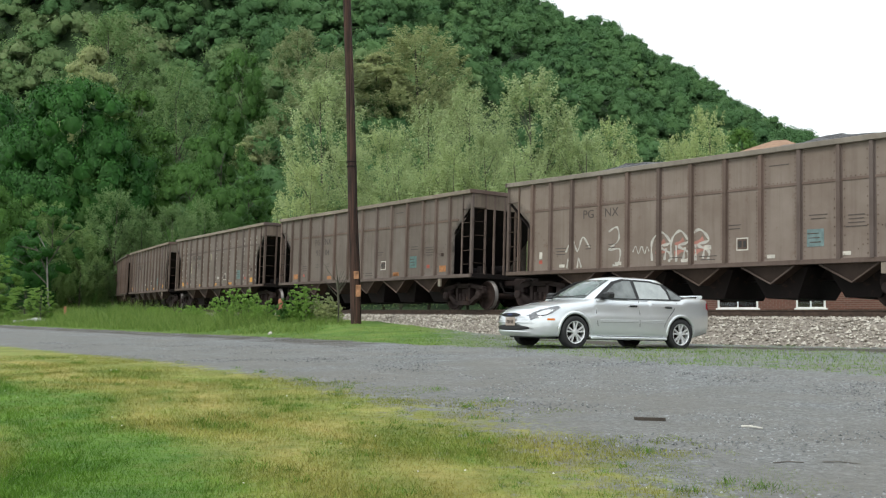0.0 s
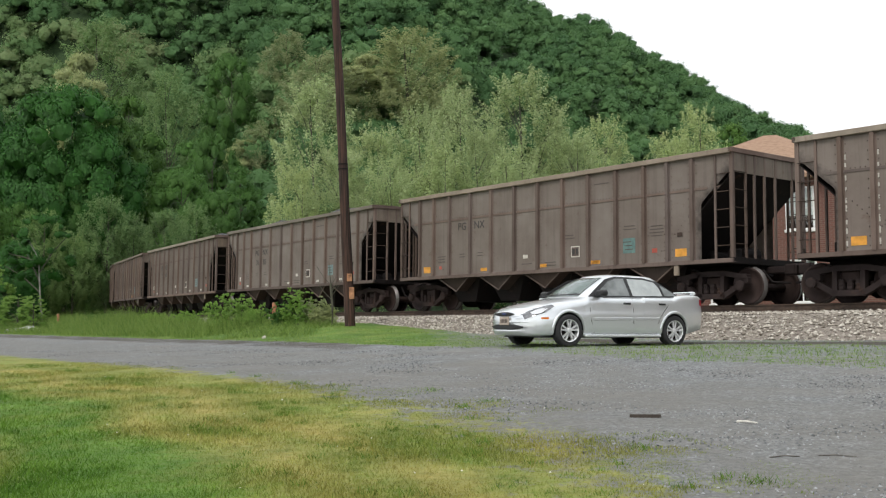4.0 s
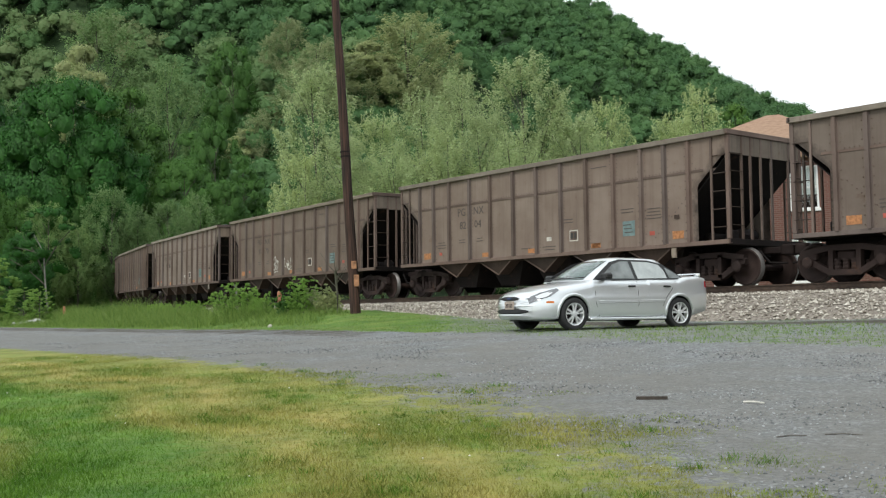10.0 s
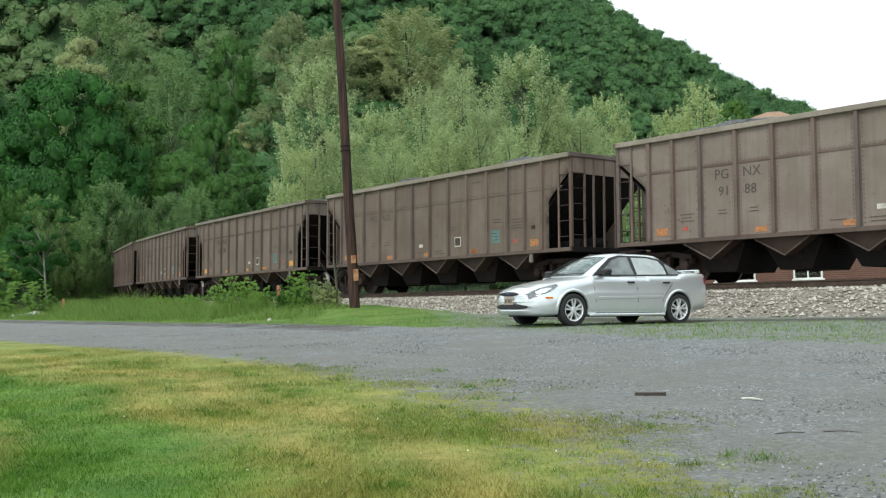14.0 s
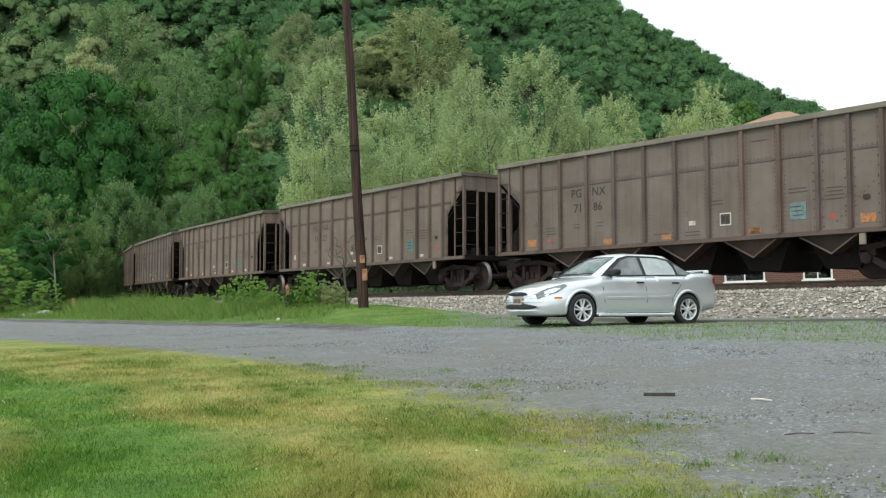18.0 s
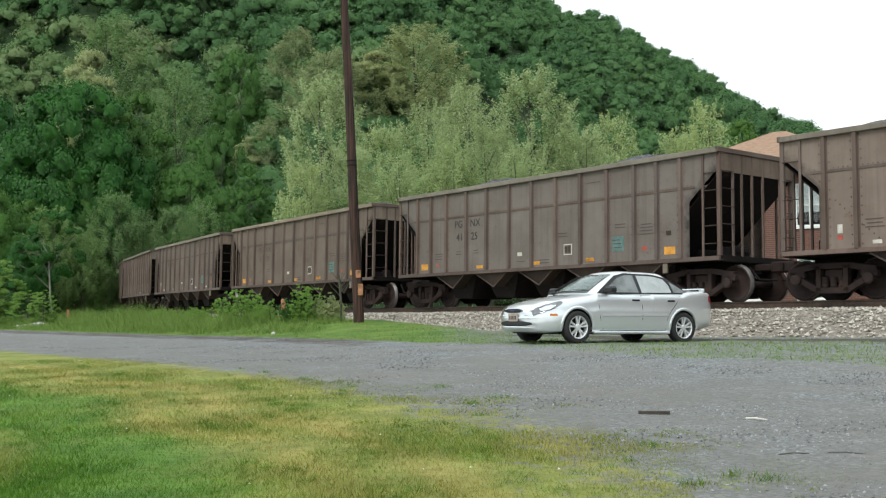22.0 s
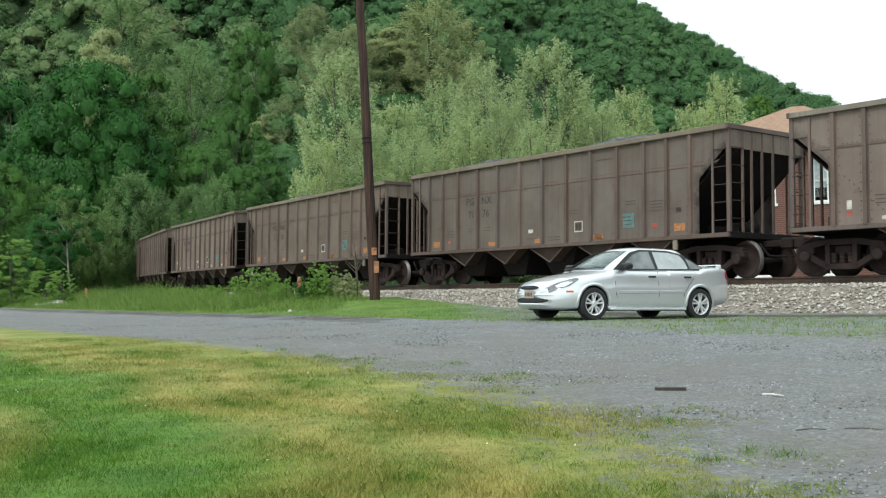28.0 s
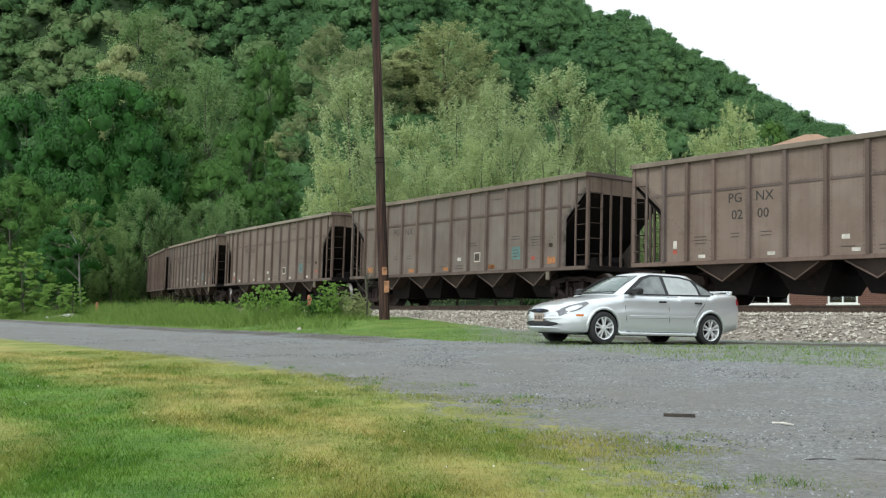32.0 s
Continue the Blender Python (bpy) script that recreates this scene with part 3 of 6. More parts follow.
    for nm, k, h, w, lab in (("verge_grass", short, 0.05, 0.013, "short patchy green verge grass"), ("tall_grass", long, 0.58, 0.024, "tall rank green grass and weeds")):
        me = blades(nm, np.stack([x[k], y[k], ground_z(x[k], y[k])], 1), h * (tall[k] if nm == "tall_grass" else 1.0), w, g, 0.95)
        tagged(new(nm, me), lab, "grass", kind="stuff")
    # loose stones on the road and yard
    n = 60000
    r = 5 + 26 * rng.uniform(0, 1, n) ** 1.3
    az = rng.uniform(-0.5, 0.46, n)
    x, y = r * np.sin(az), r * np.cos(az)
    road = zones(x, y)
    k = road > rng.uniform(0.25, 1.0, n)
    m = stone_material("gravel_stone", (0.085, 0.09, 0.092), (0.20, 0.208, 0.213), (0.40, 0.41, 0.415))
    tagged(new("gravel", rocks("gravel", np.stack([x[k], y[k], ground_z(x[k], y[k]) - 0.002], 1), 0.0115, m, 9)), "loose grey gravel stones on the road", "gravel", kind="stuff")


build_grass()


# ---- coal train ----
PITCH, HL, SPEED, FIRST = 15.173, 6.787, 10.08, 3.587
SIDE_Y = 1.50
POSTS = [-5.70, -4.95, -4.12, -3.08, -2.08, -1.02, 0.0, 1.02, 2.02, 3.04, 4.02, 4.80, 5.58]


def text_mesh(txt, size, mat):
    """Letters in the built-in font as a thin mesh that stands upright and faces -y, centred."""
    cu = bpy.data.curves.new("letters", "FONT")
    cu.body, cu.size, cu.extrude, cu.resolution_u = txt, size, 0.002, 2
    cu.align_x, cu.align_y = "CENTER", "CENTER"
    ob = bpy.data.objects.new("letters", cu)
    me = bpy.data.meshes.new_from_object(ob)
    me.transform(pose(0, 0, 0, 90))
    bpy.data.objects.remove(ob)
    me.materials.clear()
    me.materials.append(mat)
    return me


def wheelset_mesh():
    bm = bmesh.new()
    R = 0.457
    for sg in (-1, 1):
        prof = [(0.10, 0.66), (0.13, 0.685), (0.30, 0.70), (0.385, 0.69), (0.40, 0.668), (0.485, 0.668), (0.487, 0.69), (R, 0.71), (R - 0.004, 0.80), (0.40, 0.802), (0.385, 0.775), (0.20, 0.745), (0.12, 0.80), (0.085, 0.82), (0.085, 1.0)]
        bm_lathe(bm, [(r, sg * h) for r, h in prof], n=20)
    bm_bar(bm, (0, -0.7, 0), (0, 0.7, 0), 0.085, 10)
    bmesh.ops.recalc_face_normals(bm, faces=bm.faces)
    for f in bm.faces:
        c = f.calc_center_median()
        r = math.hypot(c.x, c.z)
        f.material_index = 1 if 0.445 < r < 0.47 and 0.68 < abs(c.y) < 0.802 else 0
        f.smooth = True
    # raised lugs on the hub and rim that show the turning
    for sg in (-1, 1):
        for i in range(3):
            a = i * 2.094
            bm_box(bm, 0.03 * math.cos(a) - 0.018, 0.03 * math.cos(a) + 0.018, sg * 1.0 - 0.012, sg * 1.0 + 0.012, 0.03 * math.sin(a) - 0.018, 0.03 * math.sin(a) + 0.018)
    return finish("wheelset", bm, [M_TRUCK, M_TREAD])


def sideframe_mesh(sg):
    """Cast truck side frame with two openings, journal boxes and a spring nest; sg: which side."""
    bm = bmesh.new()
    y0, y1 = sorted((sg * 0.93, sg * 1.10))
    def strip(a, b, w):
        (ax, az), (bx, bz) = a, b
        d = Vector((bx - ax, 0, bz - az)).normalized()
        n = Vector((-d.z, 0, d.x)) * w / 2
        pts = [Vector((ax, 0, az)) - n, Vector((bx, 0, bz)) - n, Vector((bx, 0, bz)) + n, Vector((ax, 0, az)) + n]
        lo = [bm.verts.new((p.x, y0, p.z)) for p in pts]
        hi = [bm.verts.new((p.x, y1, p.z)) for p in pts]
        bm.faces.new(lo), bm.faces.new(hi[::-1])
        for i in range(4):
            bm.faces.new((lo[i], hi[i], hi[(i + 1) % 4], lo[(i + 1) % 4]))
    strip((-1.05, 0.66), (-0.40, 0.77), 0.13)
    strip((0.40, 0.77), (1.05, 0.66), 0.13)
    strip((-0.44, 0.77), (0.44, 0.77), 0.13)
    strip((-0.98, 0.56), (-0.34, 0.20), 0.13)
    strip((0.34, 0.20), (0.98, 0.56), 0.13)
    strip((-0.40, 0.21), (0.40, 0.21), 0.13)
    strip((-0.33, 0.2), (-0.33, 0.78), 0.11)
    strip((0.33, 0.2), (0.33, 0.78), 0.11)
    for x in (-0.88, 0.88):
        bm_box(bm, x - 0.2, x + 0.2, y0, y1, 0.50, 0.66, 0.02)
        bm_lathe(bm, [(0.11, sg * 1.08), (0.13, sg * 1.10), (0.13, sg * 1.17), (0.09, sg * 1.19)], n=12, at=(x, 0, 0.457))
    for x in (-0.2, 0, 0.2):
        bm_lathe(bm, [(0.075, 0.28), (0.085, 0.32), (0.075, 0.36), (0.085, 0.40), (0.075, 0.44), (0.085, 0.48), (0.075, 0.52)], "z", 8, (x, sg * 1.01, 0))
    return finish("side_frame", bm, M_TRUCK)


def frustum(bm, x, z1, u, z0, ya, yb):
    """A tapering box: half length x and half width ya at z1, u and yb at z0."""
    t = [bm.verts.new(p) for p in ((-x, -ya, z1), (x, -ya, z1), (x, ya, z1), (-x, ya, z1))]
    b = [bm.verts.new(p) for p in ((-u, -yb, z0), (u, -yb, z0), (u, yb, z0), (-u, yb, z0))]
    bm.faces.new(t), bm.faces.new(b[::-1])
    for i in range(4):
        bm.faces.new((t[i], b[i], b[(i + 1) % 4], t[(i + 1) % 4]))


def bay_meshes():
    """One hopper bay: its V-shaped outer sheet, the dark discharge chute inside and the bent rib of each side."""
    bm = bmesh.new()
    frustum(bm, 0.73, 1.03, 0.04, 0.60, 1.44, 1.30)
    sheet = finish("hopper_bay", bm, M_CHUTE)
    # chute takes the near-black steel, so the shade under the car is coloured in
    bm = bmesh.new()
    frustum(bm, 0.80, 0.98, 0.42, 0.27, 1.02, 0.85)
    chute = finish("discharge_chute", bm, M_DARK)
    ribs = []
    for sg in (-1, 1):
        bm = bmesh.new()
        branch(bm, [(-0.71, sg * 1.452, 0.99), (0.0, sg * 1.325, 0.585), (0.71, sg * 1.452, 0.99)], 0.024, 0.024, 5)
        ribs.append(finish("bay_rib", bm, M_POST))
    return sheet, chute, ribs


def build_hopper():
    car = thing("hopper_car", "weathered brown open-top coal hopper car", "freight car", "cars of the coal train")
    top, low = 3.79, 1.0
    # side sheets with the cut-away ends
    for sg in (-1, 1):
        y = sg * SIDE_Y
        pts = [(-HL + 0.95, y, 1.04), (HL - 0.95, y, 1.04), (HL - 0.95, y, 2.46), (HL - 0.91, y, 2.54), (HL - 0.16, y, 3.19), (HL - 0.08, y, 3.22), (HL - 0.02, y, 3.23), (HL - 0.02, y, 3.70), (-HL + 0.02, y, 3.70), (-HL + 0.02, y, 3.23), (-HL + 0.08, y, 3.22), (-HL + 0.16, y, 3.19), (-HL + 0.91, y, 2.54), (-HL + 0.95, y, 2.46)]
        bm = bmesh.new()
        bm_plate(bm, pts if sg < 0 else pts[::-1], 0.012)
        part("side_sheet", bm, M_BODY, car)
        bm = bmesh.new()
        bm_box(bm, -HL, HL, min(y, y + sg * 0.10), max(y, y + sg * 0.10), 3.66, top, 0.012)
        part("top_rail", bm, M_RIM, car, "dusty grey-brown top rail")
        bm = bmesh.new()
        bm_box(bm, -HL, HL, *sorted((y - sg * 0.02, y + sg * 0.055)), low, 1.11, 0.008)
        bm_box(bm, -HL, HL, *sorted((y - sg * 0.10, y - sg * 0.02)), low + 0.01, 1.03)
        part("side_sill", bm, M_POST, car)
        bm = bmesh.new()
        bm_box(bm, -HL + 0.75, HL - 0.75, *sorted((y + sg * 0.003, y + sg * 0.016)), 2.84, 2.90)
        part("side_seam", bm, M_POST, car)
        # side posts: pressed hat sections
        bm = bmesh.new()
        sec = [(-0.085, 0.002), (-0.06, 0.014), (-0.045, 0.075), (0.045, 0.075), (0.06, 0.014), (0.085, 0.002)]
        lo = [bm.verts.new((x, sg * h, 1.10)) for x, h in sec]
        hi = [bm.verts.new((x, sg * h, 3.67)) for x, h in sec]
        for i in range(5):
            bm.faces.new((lo[i], lo[i + 1], hi[i + 1], hi[i]))
        bm.faces.new(lo[::-1]), bm.faces.new(hi)
        me = finish("side_post", bm, M_POST)
        for x in POSTS:
            part("side_post", me, None, car, at=pose(x, y, 0))
        # rivets along posts and seams
        bm = bmesh.new()
        def rivet(x, z):
            vs = [bm.verts.new((x + a, y + sg * 0.003, z + b)) for a, b in ((-0.014, -0.014), (0.014, -0.014), (0.014, 0.014), (-0.014, 0.014))]
            tip = bm.verts.new((x, y + sg * 0.02, z))
            for i in range(4):
                bm.faces.new((vs[i], vs[(i + 1) % 4], tip))
        for x in POSTS:
            for side in (-0.12, 0.12):
                for k in range(24 if abs(x) < 4 else 12):
                    rivet(x + side, 1.2 + k * (0.104 if abs(x) < 4 else 0.208))
        x = -HL + 0.85
        while x < HL - 0.8:
            if min(abs(x - p) for p in POSTS) > 0.13:
                rivet(x, 2.93)
            x += 0.115
        for sx in (-1, 1):
            for k in range(10):
                rivet(sx * (5.45 - k * 0.11), 2.2 - k * 0.10)
        if sg < 0:
            tagged(part("riveting", bm, M_POST, car), kind="stuff")
        else:
            bm.free()
    for sx in (-1, 1):
        x = sx * HL
        # end plate, end rail, slope sheet, end sill
        bm = bmesh.new()
        bm_box(bm, *sorted((x, x - sx * 0.012)), -SIDE_Y, SIDE_Y, 3.2, 3.72)
        part("end_sheet", bm, M_END, car)
        bm = bmesh.new()
        bm_box(bm, *sorted((x + sx * 0.04, x - sx * 0.06)), -SIDE_Y - 0.1, SIDE_Y + 0.1, 3.67, top + 0.004, 0.01)
        part("end_rail", bm, M_POST, car)
        # slope sheet coloured near-black for the shade inside the cut-away end
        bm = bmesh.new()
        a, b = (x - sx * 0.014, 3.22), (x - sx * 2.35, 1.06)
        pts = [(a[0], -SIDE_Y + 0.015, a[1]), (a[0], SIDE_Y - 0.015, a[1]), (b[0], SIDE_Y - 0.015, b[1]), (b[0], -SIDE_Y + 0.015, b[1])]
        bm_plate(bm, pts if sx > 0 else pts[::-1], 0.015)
        part("slope_sheet", bm, M_DARK, car, "near-black sloping end sheet with shade in its colour")
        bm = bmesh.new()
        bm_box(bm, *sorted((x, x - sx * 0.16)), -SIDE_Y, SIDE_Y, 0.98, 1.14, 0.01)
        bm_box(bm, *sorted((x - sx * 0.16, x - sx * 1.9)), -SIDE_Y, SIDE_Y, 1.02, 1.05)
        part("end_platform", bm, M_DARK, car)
        for yy in (-0.98, -0.62, -0.2, 0.25, 0.98):
            bm = bmesh.new()
            bm_box(bm, *sorted((x + sx * 0.014, x - sx * 0.04)), yy - 0.032, yy + 0.032, 1.12, 3.67, 0.006)
            part("end_post", bm, M_POST, car)
        for sg in (-1, 1):
            bm = bmesh.new()
            bm_box(bm, *sorted((x + sx * 0.016, x - sx * 0.085)), *sorted((sg * (SIDE_Y - 0.06), sg * (SIDE_Y + 0.03))), 1.12, 3.68, 0.008)
            part("corner_post", bm, M_POST, car)
            bm = bmesh.new()
            bm_box(bm, *sorted((x - sx * 0.47, x - sx * 0.53)), *sorted((sg * (SIDE_Y + 0.002), sg * (SIDE_Y + 0.045))), 1.1, 3.66, 0.006)
            part("ladder_stile", bm, M_POST, car)
            for z in (1.42, 1.86, 2.30, 2.74, 3.18):
                bm = bmesh.new()
                bm_bar(bm, (x - sx * 0.05, sg * (SIDE_Y + 0.03), z), (x - sx * 0.50, sg * (SIDE_Y + 0.03), z), 0.012, 5)
                part("ladder_rung", bm, M_CHUTE, car)
                bm = bmesh.new()
                bm_bar(bm, (x + sx * 0.02, sg * (SIDE_Y - 0.02), z + 0.04), (x + sx * 0.02, sg * 0.98, z + 0.04), 0.012, 5)
                part("end_rung", bm, M_CHUTE, car)
        # brake gear and coupler
        bm = bmesh.new()
        bm_lathe(bm, [(0.05, -0.34), (0.17, -0.32), (0.17, 0.25), (0.06, 0.3)], "y", 12, (x - sx * 0.85, 0.35 * sx, 1.32))
        bm_lathe(bm, [(0.05, -0.4), (0.13, -0.38), (0.13, 0.3), (0.05, 0.34)], "y", 12, (x - sx * 1.3, -0.3 * sx, 1.25))
        bm_box(bm, x - sx * 0.6 - 0.12, x - sx * 0.6 + 0.12, -0.75, -0.5, 1.06, 1.4, 0.02)
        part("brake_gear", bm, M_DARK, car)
        bm = bmesh.new()
        bm_box(bm, *sorted((x - sx * 0.5, x + sx * 0.52)), -0.09, 0.09, 0.78, 0.95, 0.02)
        bm_box(bm, *sorted((x + sx * 0.46, x + sx * 0.80)), -0.16, 0.13, 0.72, 1.0, 0.04)
        part("coupler", bm, M_TRUCK, car)
        bm = bmesh.new()
        bm_bar(bm, (x, -0.35, 0.86), (x + sx * 0.3, -0.38, 0.55), 0.03, 6)
        bm_bar(bm, (x + sx * 0.3, -0.38, 0.55), (x + sx * 0.75, -0.3, 0.52), 0.03, 6)
        part("air_hose", bm, M_DARK, car)
    bm = bmesh.new()
    bm_box(bm, 4.98, 5.13, -SIDE_Y - 0.03, -SIDE_Y + 0.03, 0.74, 1.0, 0.01)
    part("tag_holder", bm, M_RIM, car, "pale grey tag holder below the sill")
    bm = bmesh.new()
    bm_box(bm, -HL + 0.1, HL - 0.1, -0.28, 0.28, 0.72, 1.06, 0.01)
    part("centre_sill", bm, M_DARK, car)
    # unseen flat sheet, added to keep light from passing through the body
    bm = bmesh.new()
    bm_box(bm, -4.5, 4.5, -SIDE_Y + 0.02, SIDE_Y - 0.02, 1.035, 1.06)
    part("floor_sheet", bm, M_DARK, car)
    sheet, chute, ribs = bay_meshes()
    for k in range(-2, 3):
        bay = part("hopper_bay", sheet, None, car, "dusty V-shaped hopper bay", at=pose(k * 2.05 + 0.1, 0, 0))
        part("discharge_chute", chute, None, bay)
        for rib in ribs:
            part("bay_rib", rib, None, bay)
    ws, sf = wheelset_mesh(), {sg: sideframe_mesh(sg) for sg in (-1, 1)}
    for sx in (-1, 1):
        bm = bmesh.new()
        bm_box(bm, -0.22, 0.22, -1.0, 1.0, 0.46, 0.70, 0.03)
        bm_box(bm, -0.3, 0.3, -0.3, 0.3, 0.6, 0.74, 0.03)
        for q in (-0.42, 0.42):
            bm_box(bm, q - 0.05, q + 0.05, -0.85, 0.85, 0.36, 0.48, 0.01)
        truck = part("truck", bm, M_TRUCK, car, at=pose(sx * 5.8, 0, 0))
        for sg in (-1, 1):
            part("side_frame", sf[sg], None, truck)
        for q in (-0.88, 0.88):
            w = part("wheelset", ws, None, truck)
            w.matrix_parent_inverse = pose(q, 0, 0.457)
    return car


def decal(car, name, x, z, w, h, mat, lift=0.004, label=""):
    """A thin painted or stuck-on plate on the camera-side sheet."""
    bm = bmesh.new()
    bm_box(bm, x - w / 2, x + w / 2, -SIDE_Y - lift - 0.003, -SIDE_Y - lift + 0.003, z - h / 2, z + h / 2)
    return part(name, bm, mat, car, label)


def strokes(car, name, paths, width, mat, lift=0.005, label=""):
    """Spray-paint strokes: one ribbon a path (x, z) on the side sheet."""
    y = -SIDE_Y - lift
    for path in paths:
        bm = bmesh.new()
        pts = []
        n = len(path)
        for i in range(n - 1):
            p0, p1, p2, p3 = (Vector(path[max(0, min(n - 1, k))]) for k in (i - 1, i, i + 1, i + 2))
            for s in range(6):
                t = s / 6
                pts.append(0.5 * ((2 * p1) + (p2 - p0) * t + (2 * p0 - 5 * p1 + 4 * p2 - p3) * t * t + (3 * p1 - p0 - 3 * p2 + p3) * t ** 3))
        pts.append(Vector(path[-1]))
        prev = None
        for i, p in enumerate(pts):
            d = (pts[min(i + 1, len(pts) - 1)] - pts[max(i - 1, 0)])
            d = d.normalized() if d.length > 1e-6 else Vector((1, 0))
            nn = Vector((-d.y, d.x)) * width / 2 * (0.8 + 0.3 * math.sin(i * 1.3))
            a, b = bm.verts.new((p.x - nn.x, y, p.y - nn.y)), bm.verts.new((p.x + nn.x, y, p.y + nn.y))
            if prev:
                bm.faces.new((prev[0], a, b, prev[1]))
            prev = (a, b)
        part(name, bm, mat, car, label)


TEXTS = {}


def lettering(car, txt, x, z, size, mat):
    key = (txt, size, mat.name)
    if key not in TEXTS:
        TEXTS[key] = text_mesh(txt, size, mat)
    part("lettering", TEXTS[key], None, car, at=pose(x, -SIDE_Y - 0.006, z))


def mark_car(car, rng, number, ink, flags, graffiti):
    """Lettering, placards, reflectors and patches of one car."""
    for txt, x, z in (("PG", -3.50, 2.62), ("NX", -2.66, 2.62), (number[:2], -3.44, 2.2), (number[2:], -2.70, 2.2)):
        if txt.strip():
            lettering(car, txt, x, z, 0.34, ink)
    fm = {"orange": M_ORANGE, "white": M_WHITE, "dull": M_DULLOR}[flags]
    wid, hgt = {"orange": (0.30, 0.10), "white": (0.21, 0.085), "dull": (0.32, 0.13)}[flags]
    for x in (-2.4, 0.2 if flags == "orange" else -0.29, 2.3, 4.25 if flags == "white" else 2.3):
        decal(car, "reflector", x + rng.uniform(-0.08, 0.08), 1.22, wid, hgt, fm)
    if flags == "white":
        decal(car, "reflector", -4.5, 1.22, wid, hgt, fm)
        decal(car, "white_patch", -5.35, 1.55, 0.12, 0.2, M_WHITE)
    else:
        for x in (-5.32, 5.2):
            decal(car, "end_reflector", x, 1.32, 0.36, 0.2, fm)
    decal(car, "stencil_box", 1.5, 1.55, 0.33, 0.31, M_WHITE)
    decal(car, "stencil_box_field", 1.5, 1.55, 0.27, 0.25, M_POST, 0.009)
    for dx, w, h in ((-0.06, 0.09, 0.16), (0.07, 0.07, 0.16)):
        decal(car, "stencil_block", 1.5 + dx, 1.55, w, h, M_BLACK, 0.013)
    decal(car, "white_patch", rng.choice([-0.55, -0.55, 0.5]), 1.52, 0.2, 0.11, M_WHITE)
    px = 3.48 + rng.uniform(-0.08, 0.08)
    decal(car, "placard", px, 1.6, 0.42, 0.40, rng.choice([M_TEAL, M_TEAL, M_BLUE]))
    for k in range(3):
        decal(car, "placard_line", px - 0.03 * k, 1.5 + k * 0.1, 0.28, 0.022, M_FADED, 0.009)
    decal(car, "red_mark", 5.2 if flags == "white" else 4.35, 1.42, 0.17, 0.11, M_RED)
    decal(car, "red_mark", -5.35 if flags == "white" else -4.6, 1.36, 0.13, 0.1, M_RED)
    decal(car, "tag_box", 5.18, 1.78, 0.16, 0.1, M_CHUTE, 0.02)
    for x0, z0, n, w in ((4.42, 2.06, 4, 0.5), (-4.55, 1.72, 3, 0.45), (-3.5, 1.75, 2, 0.3), (-2.62, 1.75, 2, 0.3), (2.5, 3.36, 1, 0.6), (1.25, 2.02, 2, 0.5), (3.5, 2.12, 2, 0.5), (0.5, 1.3, 2, 0.6), (-0.5, 1.3, 1, 0.5)):
        for k in range(n):
            decal(car, "stencil_line", x0, z0 - 0.085 * k, w * rng.uniform(0.7, 1.0), 0.022, M_FADED)
    if graffiti == "bubble":
        for x0, s in ((-0.95, 1.0), (-0.35, 0.9), (0.25, 1.0)):
            strokes(car, "graffiti", [[(x0 - 0.3 * s, 1.25), (x0 - 0.3 * s, 1.75), (x0, 1.98), (x0 + 0.28 * s, 1.7), (x0 - 0.05, 1.6), (x0 + 0.28 * s, 1.42), (x0 + 0.25 * s, 1.2)], [(x0 - 0.12, 1.2), (x0 - 0.12, 1.62)], [(x0 + 0.1, 1.25), (x0 + 0.16, 1.55)]], 0.075, M_GRAF_W, label="white bubble-letter graffiti")
            strokes(car, "graffiti_fill", [[(x0 - 0.15, 1.6), (x0 + 0.12, 1.75)], [(x0 - 0.18, 1.4), (x0 + 0.15, 1.5)]], 0.14, M_GRAF_P, 0.004, "faded pink graffiti fill")
        strokes(car, "graffiti", [[(-4.35, 1.6), (-4.1, 1.95), (-3.9, 1.62), (-3.7, 2.0), (-3.45, 1.7)], [(-4.3, 1.15), (-4.25, 1.4), (-4.15, 1.15)], [(-3.9, 1.15), (-3.85, 1.4), (-3.75, 1.15)], [(-2.75, 2.1), (-2.45, 2.2), (-2.4, 1.85), (-2.75, 1.6), (-2.35, 1.6), (-2.4, 1.2), (-2.6, 1.18)]], 0.06, M_GRAF_W, label="white tag graffiti")
        strokes(car, "graffiti", [[(-1.9, 1.5), (-1.8, 1.65), (-1.7, 1.45), (-1.6, 1.65), (-1.5, 1.45), (-1.42, 1.62), (-1.35, 1.5)]], 0.035, M_GRAF_W)
    elif graffiti == "white":
        for x0, paths in ((-1.85, [[(-0.2, 1.72), (0.0, 1.9), (0.15, 1.7), (-0.1, 1.6), (0.2, 1.5)], [(-0.22, 1.45), (-0.1, 1.6), (0.05, 1.4), (-0.2, 1.35)], [(0.05, 1.95), (0.1, 1.4), (0.3, 1.5), (0.2, 1.75), (0.38, 1.65)], [(-0.1, 1.25), (0.3, 1.3)]]),
                          (-0.75, [[(-0.15, 1.85), (-0.1, 1.45), (0.1, 1.6), (0.1, 1.35)], [(0.15, 1.7), (0.3, 1.55), (0.15, 1.4), (0.4, 1.35)], [(0.45, 1.8), (0.4, 1.4), (0.6, 1.5), (0.55, 1.7)], [(0.2, 1.3), (0.65, 1.35), (0.62, 1.55)]])):
            strokes(car, "graffiti", [[(x0 + a, z) for a, z in q] for q in paths], 0.05, M_GRAF_W, label="white tag graffiti")
    elif graffiti == "black":
